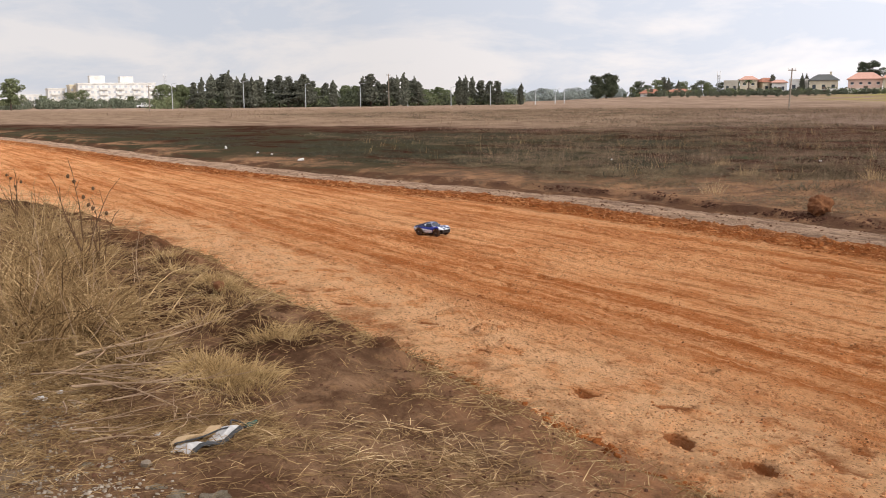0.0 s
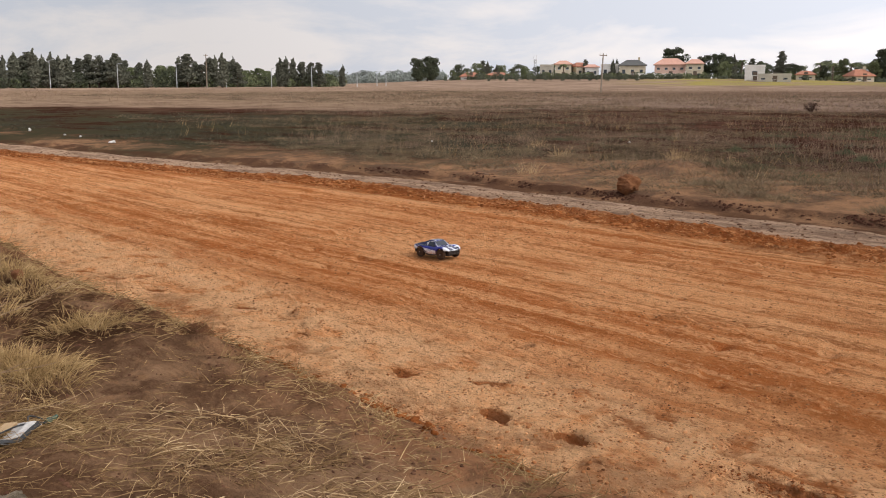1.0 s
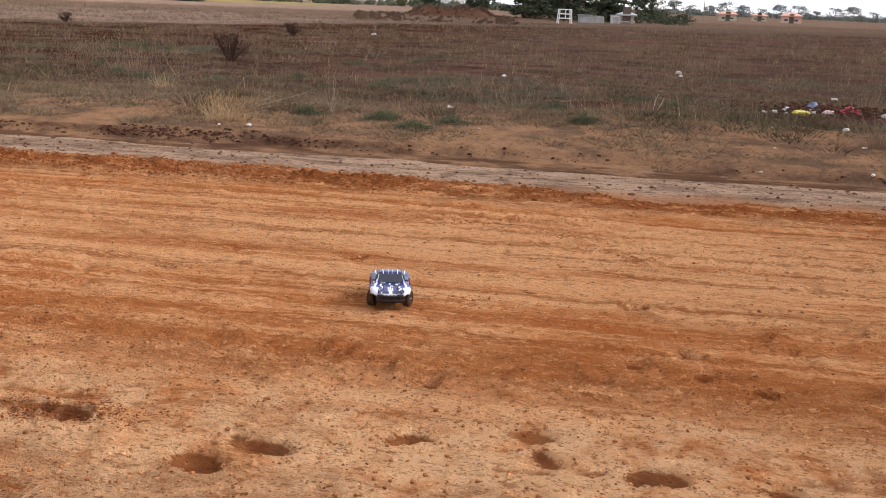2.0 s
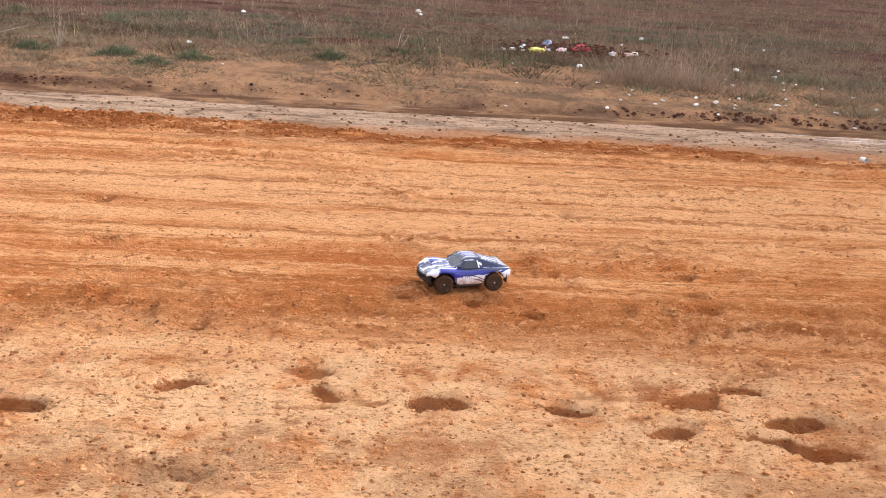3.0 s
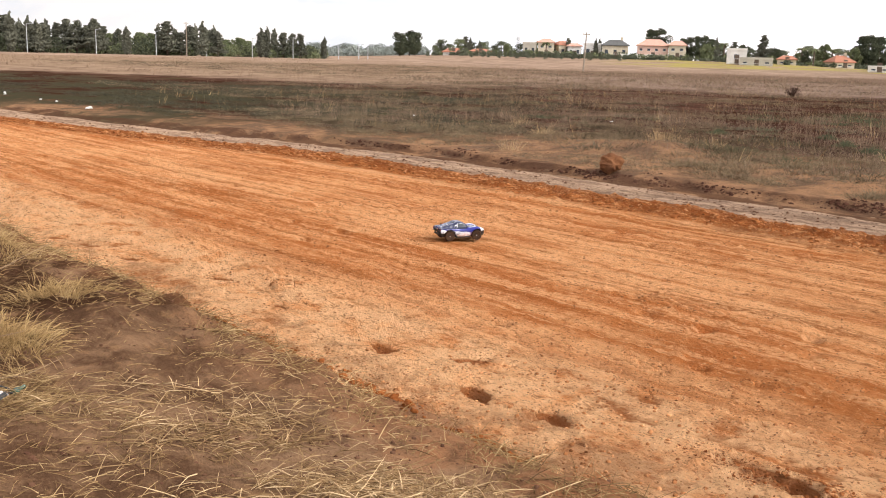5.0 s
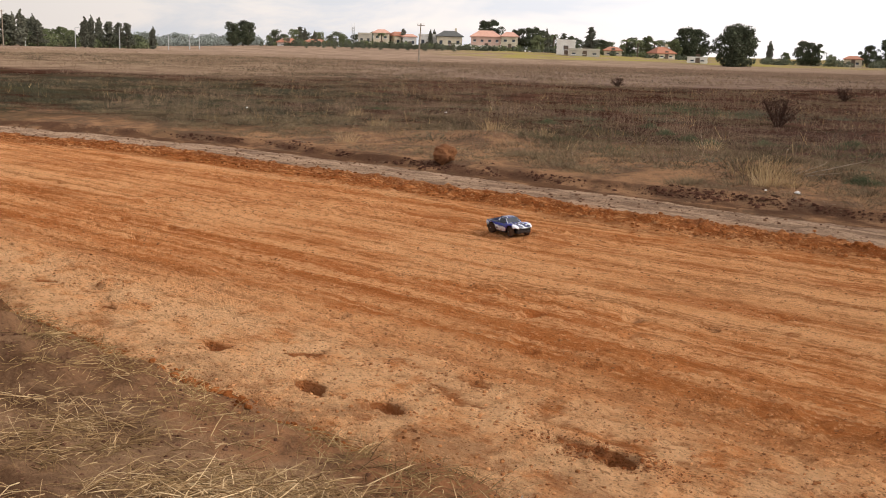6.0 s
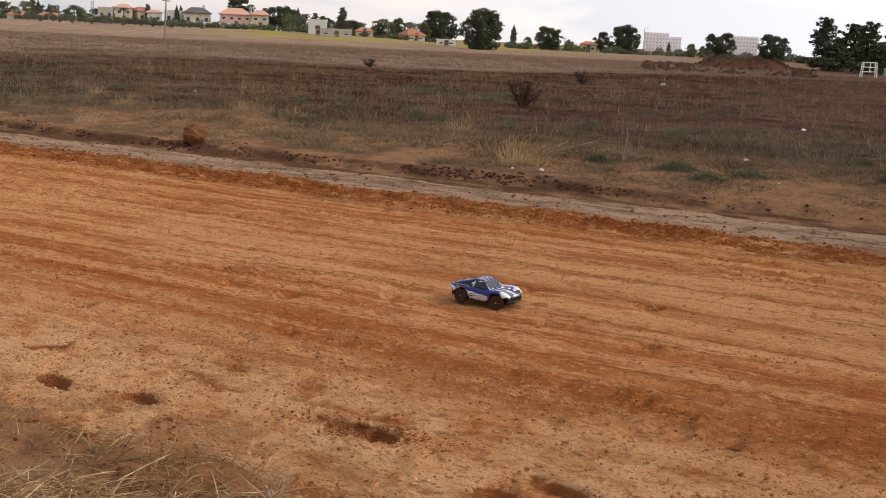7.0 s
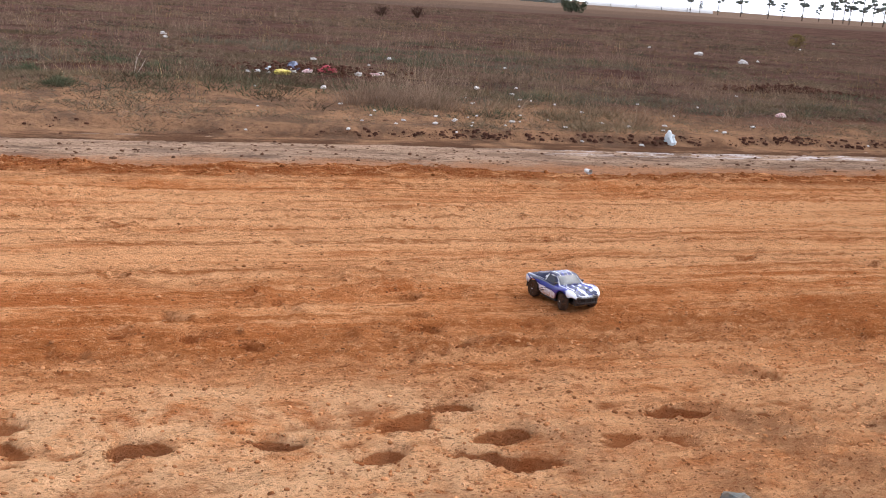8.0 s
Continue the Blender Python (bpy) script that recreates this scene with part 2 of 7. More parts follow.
def verge_paint():
    p = Paint("verge_silt", 1.0, spec=0.0)
    p.out.inputs["Diffuse Roughness"].default_value = 0.7
    v = p.place()
    x, y, _ = p.axes(v)
    y = p.bent(x, y)
    streak = p.noise(p.place((0.45, 1.3, 1)), 1.6, 8, 0.72, 0.8)
    grain = p.noise(v, 18, 6, 0.75)
    c = p.mix(p.step(streak, 0.36, 0.58), (0.240, 0.153, 0.103), (0.460, 0.312, 0.212))
    c = p.mix(p.calc("MULTIPLY", p.step(p.noise(p.place((0.5, 1.4, 1)), 5.0, 7, 0.75, 0.8), 0.52, 0.62), 0.75), c, (0.095, 0.056, 0.038))
    wet = p.calc("MULTIPLY", p.step(p.noise(p.place((0.3, 0.9, 1)), 2.0), 0.54, 0.68), 0.5)
    c = p.mix(wet, c, (0.120, 0.080, 0.064))
    # salt-white dried puddle rim on the right-hand stretch
    salt = p.calc("MULTIPLY", p.step(x, 4.5, 6.5), p.calc("MULTIPLY", p.step(y, 12.35, 12.6), p.step(p.noise(p.place((0.6, 2.2, 1)), 2.6, 7, 0.72, 0.6), 0.49, 0.56)))
    c = p.mix(p.calc("MULTIPLY", salt, 0.85), c, (0.74, 0.66, 0.62))
    edge = p.step(p.calc("ADD", y, p.calc("MULTIPLY", p.noise(v, 1.3, 7, 0.7, 0.6), 1.6)), 12.75, 12.15)
    c = p.mix(p.calc("MULTIPLY", edge, 0.75), c, (0.400, 0.175, 0.078))
    c = p.mix(p.calc("MULTIPLY", p.step(grain, 0.5, 0.62), 0.6), c, (0.105, 0.070, 0.052))
    return p.done(c, p.calc("ADD", grain, p.calc("MULTIPLY", streak, 0.8)), 0.06)


def ground_paint():
    p = Paint("field_soil", 1.0, spec=0.0)
    p.out.inputs["Diffuse Roughness"].default_value = 0.7
    v = p.place()
    x, y, z = p.axes(v)
    broad = p.noise(v, 0.06, 4, 0.6)
    mid = p.noise(v, 0.7, 5, 0.65)
    fine = p.noise(v, 9, 6, 0.75)
    along = p.noise(p.place((0.6, 1.0, 1)), 0.4, 8, 0.72, 0.8)
    u = p.calc("ADD", p.calc("SUBTRACT", y, p.calc("MULTIPLY", x, 0.52)), p.calc("MULTIPLY", p.calc("SUBTRACT", broad, 0.5), 26))
    # bank by the walker
    clot = p.noise(v, 5.0, 7, 0.75, 0.6)
    bank = p.mix(p.step(p.calc("ADD", p.calc("MULTIPLY", mid, 0.5), p.calc("MULTIPLY", clot, 0.5)), 0.40, 0.60), (0.094, 0.050, 0.028), (0.240, 0.142, 0.082))
    bank = p.mix(p.calc("MULTIPLY", p.step(x, -5.2, -6.6), p.step(p.noise(v, 2.4, 6, 0.7, 0.5), 0.41, 0.53)), bank, (0.058, 0.029, 0.016))
    bank = p.mix(p.calc("MULTIPLY", p.step(fine, 0.5, 0.68), 0.6), bank, (0.250, 0.140, 0.070))
    bank = p.mix(p.calc("MULTIPLY", p.step(p.calc("ADD", y, p.calc("MULTIPLY", clot, 1.2)), 1.2, 0.8), p.step(fine, 0.42, 0.56)), bank, (0.19, 0.135, 0.088))
    brow = p.calc("MULTIPLY", p.step(p.calc("ADD", y, p.calc("MULTIPLY", p.calc("SUBTRACT", p.noise(v, 1.7, 6, 0.7), 0.5), 2.0)), 2.55, 3.15), p.step(clot, 0.36, 0.54, 0.35, 1.0))
    bank = p.mix(p.calc("MULTIPLY", brow, p.step(x, -5.0, -2.8, 0.30, 0.85)), bank, (0.290, 0.128, 0.060))
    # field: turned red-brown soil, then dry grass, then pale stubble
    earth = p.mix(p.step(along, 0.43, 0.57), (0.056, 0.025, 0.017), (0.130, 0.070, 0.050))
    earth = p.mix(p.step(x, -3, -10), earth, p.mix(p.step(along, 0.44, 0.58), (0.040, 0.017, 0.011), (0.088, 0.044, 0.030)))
    across = p.bent(x, y)
    near = p.mix(p.step(p.calc("ADD", p.calc("MULTIPLY", mid, 0.5), p.calc("MULTIPLY", p.noise(v, 2.2, 7, 0.72, 0.5), 0.5)), 0.40, 0.58), (0.145, 0.088, 0.056), (0.310, 0.172, 0.094))
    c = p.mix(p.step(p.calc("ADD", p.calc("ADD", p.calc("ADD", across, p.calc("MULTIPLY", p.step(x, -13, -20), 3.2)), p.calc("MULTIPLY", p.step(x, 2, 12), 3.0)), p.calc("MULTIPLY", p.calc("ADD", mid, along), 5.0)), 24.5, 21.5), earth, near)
    worn = p.calc("MULTIPLY", p.step(x, -16, -4), p.calc("MULTIPLY", p.step(p.calc("ADD", y, p.calc("MULTIPLY", along, 6.0)), 18.0, 20.5), p.step(p.noise(v, 0.8, 7, 0.72, 0.5), 0.38, 0.52)))
    c = p.mix(p.calc("MULTIPLY", worn, 0.5), c, (0.098, 0.062, 0.050))
    # moist dark soil turned up round the rubbish
    moist = p.calc("ADD", p.calc("POWER", p.calc("DIVIDE", p.calc("SUBTRACT", x, 2.4), 3.4), 2.0), p.calc("POWER", p.calc("DIVIDE", p.calc("SUBTRACT", y, 20.6), 1.0), 2.0))
    c = p.mix(p.step(p.calc("ADD", moist, p.calc("MULTIPLY", p.noise(v, 1.6, 6, 0.7), 2.0)), 2.7, 2.0, 0.0, 0.85), c, (0.060, 0.024, 0.017))
    weeds = p.calc("MULTIPLY", p.calc("MULTIPLY", p.step(u, 24, 30), p.step(u, 60, 50)), p.step(p.calc("ADD", x, y), 3, -5))
    c = p.mix(p.calc("MULTIPLY", weeds, p.step(along, 0.40, 0.55)), c, (0.048, 0.043, 0.025))
    green = p.calc("MULTIPLY", p.step(p.noise(v, 0.23, 4), 0.55, 0.66), p.step(y, 16, 20))
    c = p.mix(p.calc("MULTIPLY", green, 0.5), c, (0.064, 0.056, 0.028))
    straw = p.mix(p.step(along, 0.36, 0.62), (0.150, 0.102, 0.077), (0.245, 0.172, 0.130))
    aside = p.calc("DIVIDE", p.calc("MULTIPLY", x, -1.0), p.calc("MAXIMUM", y, 1.0))
    tan = p.mix(p.step(along, 0.36, 0.62), (0.150, 0.100, 0.068), (0.270, 0.188, 0.128))
    left = p.step(aside, 0.75, 1.3)
    straw = p.mix(left, straw, tan)
    straw = p.mix(p.step(aside, 0.10, 0.40), (0.115, 0.076, 0.056), straw)
    c = p.mix(p.step(p.calc("SUBTRACT", p.calc("ADD", u, p.calc("MULTIPLY", left, 8.0)), p.calc("MULTIPLY", p.step(x, -30, -12), 24.0)), 66, 73), c, straw)
    brown = p.mix(p.step(mid, 0.35, 0.6), (0.105, 0.068, 0.047), (0.165, 0.108, 0.074))
    c = p.mix(p.calc("MULTIPLY", p.calc("MULTIPLY", p.step(u, 108, 120), 0.8), p.calc("SUBTRACT", 1.0, left)), c, brown)
    ragged = p.noise(p.place((0.12, 0.30, 1)), 1.0, 7, 0.75)
    pale = p.mix(p.step(ragged, 0.38, 0.60), (0.330, 0.235, 0.170), (0.205, 0.140, 0.102))
    far = p.calc("MULTIPLY", p.step(p.calc("ADD", u, p.calc("MULTIPLY", p.calc("ADD", broad, ragged), 42)), 196, 222), p.step(aside, 0.05, 0.35, 0.35, 1.0))
    c = p.mix(far, c, pale)
    # yellow-green verge below the village, red spoil heap
    range2 = p.calc("ADD", p.calc("MULTIPLY", x, x), p.calc("MULTIPLY", y, y))
    meadow = p.calc("MULTIPLY", p.calc("MULTIPLY", p.step(range2, 212 ** 2, 228 ** 2), p.step(aside, 0.28, 0.33)), p.calc("MULTIPLY", p.step(aside, 0.90, 0.72), p.step(p.noise(p.place((0.16, 0.05, 1)), 1.0, 7, 0.75), 0.43, 0.54)))
    c = p.mix(p.calc("MULTIPLY", meadow, 0.85), c, (0.300, 0.255, 0.070))
    heap = p.calc("MULTIPLY", p.calc("MULTIPLY", p.step(y, 88, 93), p.step(y, 150, 144)), p.calc("MULTIPLY", p.step(x, -34, -30), p.step(x, -9, -12)))
    c = p.mix(p.calc("MULTIPLY", heap, p.step(z, 0.45, 0.75)), c, (0.090, 0.044, 0.028))
    c = p.mix(p.calc("MULTIPLY", p.step(fine, 0.52, 0.7), 0.45), c, (0.070, 0.041, 0.028))
    lip = p.calc("MULTIPLY", p.step(p.calc("ADD", across, p.calc("MULTIPLY", mid, 0.7)), 13.85, 13.65), p.step(p.noise(p.place((0.6, 1.5, 1)), 1.3, 6, 0.7), 0.40, 0.54))
    c = p.mix(p.calc("MULTIPLY", lip, 0.75), c, (0.078, 0.038, 0.023))
    c = p.mix(p.step(across, 6.0, 4.0), c, bank)
    return p.done(c, p.calc("ADD", p.calc("MULTIPLY", fine, 0.8), p.calc("ADD", mid, p.calc("MULTIPLY", clot, 0.6))), 0.08)


def blades_paint(name, tones, rough=0.75):
    p = Paint(name, rough, spec=0.0)
    v = p.place()
    blotch = p.calc("ADD", p.calc("MULTIPLY", p.noise(v, 0.9, 4, 0.7), 0.5), p.calc("MULTIPLY", p.noise(v, 4.5, 4, 0.7), 0.5))
    r = p.calc("ADD", p.calc("MULTIPLY", p.island(), 0.5), p.calc("MULTIPLY", p.step(blotch, 0.36, 0.64), 0.5))
    c = p.mix(p.step(r, 0.0, 0.5), tones[0], tones[1])
    c = p.mix(p.step(r, 0.5, 1.0), c, tones[2])
    return p.done(c)


def leaves_paint(name, dark, light):
    p = Paint(name, 0.9, spec=0.0)
    c = p.mix(p.island(), dark, light)
    c = p.mix(p.calc("MULTIPLY", p.chance(), 0.5), c, tuple(a * 0.7 for a in dark))
    return p.done(c)


M_ROAD, M_VERGE, M_GROUND = road_paint(), verge_paint(), ground_paint()
M_STRAW = blades_paint("straw", ((0.16, 0.098, 0.044), (0.41, 0.272, 0.125), (0.66, 0.485, 0.265)))
M_HAY = blades_paint("matted_hay", ((0.082, 0.044, 0.021), (0.31, 0.196, 0.098), (0.68, 0.50, 0.295)))
M_DEADGRASS = blades_paint("dead_grass", ((0.058, 0.033, 0.016), (0.270, 0.170, 0.080), (0.640, 0.460, 0.245)))
M_FIELDGRASS = blades_paint("field_grass", ((0.095, 0.062, 0.042), (0.175, 0.120, 0.080), (0.310, 0.225, 0.150)))
M_TANGRASS = blades_paint("tan_field_grass", ((0.150, 0.098, 0.062), (0.245, 0.165, 0.108), (0.360, 0.255, 0.170)))
M_PALEGRASS = blades_paint("pale_grass", ((0.26, 0.170, 0.090), (0.42, 0.29, 0.16), (0.56, 0.42, 0.24)))
M_TUSSOCK = blades_paint("golden_grass", ((0.17, 0.108, 0.055), (0.30, 0.200, 0.105), (0.44, 0.315, 0.175)))
M_STALK = blades_paint("dry_stalk", ((0.140, 0.094, 0.066), (0.230, 0.158, 0.110), (0.360, 0.258, 0.184)))
M_LITTER = blades_paint("plant_litter", ((0.100, 0.070, 0.053), (0.185, 0.132, 0.098), (0.290, 0.218, 0.165)))
M_SCRUB = blades_paint("grey_scrub", ((0.100, 0.074, 0.046), (0.175, 0.132, 0.082), (0.270, 0.202, 0.125)))
M_DULLSCRUB = blades_paint("dull_scrub", ((0.048, 0.036, 0.023), (0.090, 0.068, 0.042), (0.165, 0.122, 0.074)))
M_WEED = blades_paint("green_weed", ((0.056, 0.062, 0.036), (0.090, 0.100, 0.056), (0.150, 0.156, 0.095)))
M_CLOD = blades_paint("soil_clod", ((0.075, 0.036, 0.023), (0.115, 0.058, 0.035), (0.160, 0.085, 0.050)), 0.95)
M_FIELDWEED = blades_paint("olive_weed", ((0.038, 0.036, 0.024), (0.064, 0.060, 0.040), (0.112, 0.102, 0.070)))
M_GREYWEED = blades_paint("grey_green_weed", ((0.070, 0.072, 0.050), (0.115, 0.115, 0.080), (0.170, 0.165, 0.118)))
M_WETCLOD = blades_paint("moist_brown_clod", ((0.042, 0.019, 0.013), (0.066, 0.031, 0.021), (0.110, 0.052, 0.033)), 0.9)
M_REDCLOD = blades_paint("red_clod", ((0.120, 0.046, 0.018), (0.290, 0.122, 0.050), (0.560, 0.275, 0.125)), 0.95)
M_RIDGECLOD = blades_paint("red_brown_clod", ((0.130, 0.044, 0.016), (0.220, 0.074, 0.024), (0.330, 0.122, 0.042)), 0.95)
M_EDGECLOD = blades_paint("orange_clod", ((0.110, 0.036, 0.012), (0.180, 0.058, 0.018), (0.270, 0.095, 0.031)), 0.95)
M_MOISTCLOD = blades_paint("moist_red_clod", ((0.110, 0.033, 0.012), (0.190, 0.062, 0.021), (0.320, 0.120, 0.044)), 0.95)
M_GRAVEL = blades_paint("grey_gravel", ((0.14, 0.105, 0.075), (0.25, 0.205, 0.155), (0.44, 0.38, 0.30)), 0.9)
M_SEED = plain("dry_seed_head", (0.150, 0.085, 0.048), (0.085, 0.048, 0.028), 30, 0.95, spec=0.0)
M_BARK = plain("bark", (0.16, 0.115, 0.085), (0.10, 0.075, 0.058), 3, 0.95)
M_TWIG = plain("dry_twig", (0.44, 0.31, 0.20), (0.27, 0.175, 0.11), 20, 0.9, spec=0.05)
M_GREYTWIG = plain("grey_twig", (0.36, 0.29, 0.23), (0.24, 0.185, 0.14), 20, 0.9, spec=0.05)
M_PALETWIG = plain("bleached_twig", (0.58, 0.50, 0.42), (0.42, 0.35, 0.29), 20, 0.85)
M_CYPRESS = leaves_paint("cypress_leaves", (0.112, 0.114, 0.088), (0.190, 0.188, 0.140))
M_BROAD = leaves_paint("broad_leaves", (0.125, 0.145, 0.075), (0.215, 0.230, 0.125))
M_DARKLEAF = leaves_paint("dark_leaves", (0.064, 0.074, 0.048), (0.125, 0.135, 0.085))
M_OLIVE = leaves_paint("olive_leaves", (0.110, 0.125, 0.085), (0.190, 0.200, 0.140))
M_YELLOWLEAF = leaves_paint("yellowed_leaves", (0.150, 0.110, 0.040), (0.260, 0.200, 0.080))
# leaf tones greyed and lightened: distance haze painted into the colour
M_HAZE = leaves_paint("haze_tinted_leaves", (0.21, 0.235, 0.215), (0.29, 0.315, 0.285))
M_BUSH = leaves_paint("dead_bush", (0.050, 0.028, 0.021), (0.105, 0.060, 0.043))
M_BRUSH = leaves_paint("brush_leaves", (0.115, 0.072, 0.050), (0.205, 0.135, 0.094))
M_WHITE = plain("white_render", (0.74, 0.72, 0.68), (0.60, 0.57, 0.52), 0.4)
M_CREAM = plain("cream_render", (0.66, 0.58, 0.43), (0.50, 0.43, 0.32), 0.4)
M_PINK = plain("pink_render", (0.72, 0.50, 0.40), (0.62, 0.42, 0.34), 0.4)
M_CONCRETE = plain("raw_concrete", (0.50, 0.46, 0.38), (0.40, 0.37, 0.31), 0.5)
# wall colour raised towards white in place of haze over the far towers
M_FARWALL = plain("haze_paled_concrete", (0.86, 0.86, 0.86), (0.80, 0.80, 0.81), 0.1)
M_TILE = plain("clay_tiles", (0.40, 0.175, 0.105), (0.30, 0.125, 0.080), 1.5, 0.85, depth=0.02)
M_PINKTILE = plain("rose_tiles", (0.56, 0.32, 0.24), (0.46, 0.25, 0.19), 1.5, 0.85, depth=0.02)
M_SLATE = plain("slate_roof", (0.105, 0.105, 0.10), (0.075, 0.078, 0.075), 1.5, 0.8, depth=0.02)
# window tone lifted to imitate the low contrast of hazy distance
M_FARGLASS = plain("haze_paled_glass", (0.50, 0.51, 0.53), (0.42, 0.43, 0.45), 0.5, 0.4)
M_WINDOW = plain("dark_glass", (0.05, 0.06, 0.07), (0.03, 0.035, 0.045), 0.5, 0.15, spec=0.6)
M_WOODPOLE = plain("weathered_pole", (0.30, 0.24, 0.19), (0.20, 0.16, 0.12), 2, 0.9)
M_GALV = plain("galvanised_steel", (0.52, 0.53, 0.54), (0.42, 0.43, 0.44), 4, 0.45, 0.6)
M_TIN = plain("corrugated_tin", (0.42, 0.43, 0.44), (0.30, 0.29, 0.28), 1, 0.6, 0.3)
M_WHITEPAINT = plain("white_paint", (0.80, 0.80, 0.78), (0.68, 0.67, 0.64), 5, 0.5)
M_BAGWHITE = plain("white_plastic", (0.66, 0.64, 0.61), (0.48, 0.45, 0.42), 14, 0.5)
M_BAGBLUE = plain("blue_plastic", (0.46, 0.55, 0.60), (0.68, 0.70, 0.70), 6, 0.45)
M_BAGDARK = plain("slate_blue_plastic", (0.10, 0.12, 0.20), (0.06, 0.07, 0.12), 10, 0.45)
M_YELLOW = plain("yellow_plastic", (0.58, 0.48, 0.09), (0.46, 0.36, 0.07), 10, 0.45)
M_REDRAG = plain("red_fabric", (0.38, 0.05, 0.07), (0.24, 0.03, 0.04), 14, 0.8)
M_PINKRAG = plain("pink_plastic", (0.74, 0.42, 0.42), (0.70, 0.62, 0.58), 20, 0.6)
M_TAN = plain("tan_card", (0.52, 0.36, 0.20), (0.44, 0.30, 0.17), 18, 0.8)
M_PAPER = plain("grimy_paper", (0.56, 0.54, 0.52), (0.40, 0.38, 0.36), 22, 0.75)
M_CABLE = plain("black_cable", (0.03, 0.03, 0.03), None, 30, 0.5)
M_BOTTLE = plain("green_glass", (0.05, 0.10, 0.06), (0.03, 0.06, 0.04), 30, 0.15, spec=0.6)
M_CLOTH = plain("dark_teal_cloth", (0.07, 0.085, 0.085), (0.13, 0.10, 0.07), 16, 0.9)
M_ROCK = plain("red_sandstone", (0.27, 0.120, 0.055), (0.15, 0.064, 0.032), 7, 0.95, depth=0.03, spec=0.05)
M_LIMESTONE = plain("beige_limestone", (0.33, 0.275, 0.205), (0.13, 0.100, 0.066), 22, 0.95, depth=0.02, spec=0.05)
M_STONE = plain("grey_stone", (0.26, 0.205, 0.15), (0.17, 0.13, 0.095), 12, 0.9, depth=0.01)

# ---- shapes ----
LATTICE = np.random.RandomState(11).rand(256, 256)


def lumps(x, y, scale, octaves=4, gain=0.5, seed=0):
    """Smooth noise from -1 to 1 over arrays of places."""
    total, amp, norm = 0.0, 1.0, 0.0
    x, y = np.asarray(x, float) * scale + 17.3 * seed, np.asarray(y, float) * scale + 41.7 * seed
    for _ in range(octaves):
        xi, yi = np.floor(x).astype(int), np.floor(y).astype(int)
        fx, fy = x - xi, y - yi
        fx, fy = fx * fx * (3 - 2 * fx), fy * fy * (3 - 2 * fy)
        a, b = LATTICE[xi & 255, yi & 255], LATTICE[(xi + 1) & 255, yi & 255]
        c, d = LATTICE[xi & 255, (yi + 1) & 255], LATTICE[(xi + 1) & 255, (yi + 1) & 255]
        total = total + amp * ((a * (1 - fx) + b * fx) * (1 - fy) + (c * (1 - fx) + d * fx) * fy - 0.5) * 2
        norm, amp, x, y = norm + amp, amp * gain, x * 2.03 + 5.1, y * 2.03 + 9.2
    return total / norm


def ease(v, low, high):
    s = np.clip((np.asarray(v, float) - low) / (high - low), 0, 1)
    return s * s * (3 - 2 * s)


# eroded humps and hollows of the bank: x, y, radius, height
MOUNDS = [(-8.35, 2.5, 0.26, 0.17), (-8.95, 2.55, 0.24, 0.16), (-7.6, 2.62, 0.25, 0.10), (-6.7, 2.6, 0.24, 0.09), (-9.8, 2.6, 0.3, 0.15), (-10.9, 2.6, 0.4, 0.14), (-8.65, 2.12, 0.17, -0.16), (-9.3, 2.2, 0.2, -0.13),
          (-7.9, 2.25, 0.15, -0.10), (-7.2, 2.15, 0.2, -0.07), (-6.5, 1.95, 0.2, -0.08), (-5.9, 1.6, 0.22, 0.07), (-7.6, 1.0, 0.5, 0.12), (-8.4, 0.9, 0.5, 0.12), (-6.3, 1.35, 0.15, -0.08), (-10.2, 2.1, 0.25, -0.12)]


def bank_shift(x):
    """How far the foot of the bank steps back from the road."""
    return 0.40 * ease(x, -2.3, -1.3) + 0.16 * lumps(x, 0 * x + 2.0, 1.3, 5, 0.6, seed=91)


def bend(x):
    """How far road, verge and field edge swing towards the walker's side in the distance."""
    d = np.maximum(0, -np.asarray(x, float) - 17)
    return 4.0 * (1 - np.exp(-d / 16)) + 0.004 * np.maximum(0, -np.asarray(x, float) - 50) ** 2


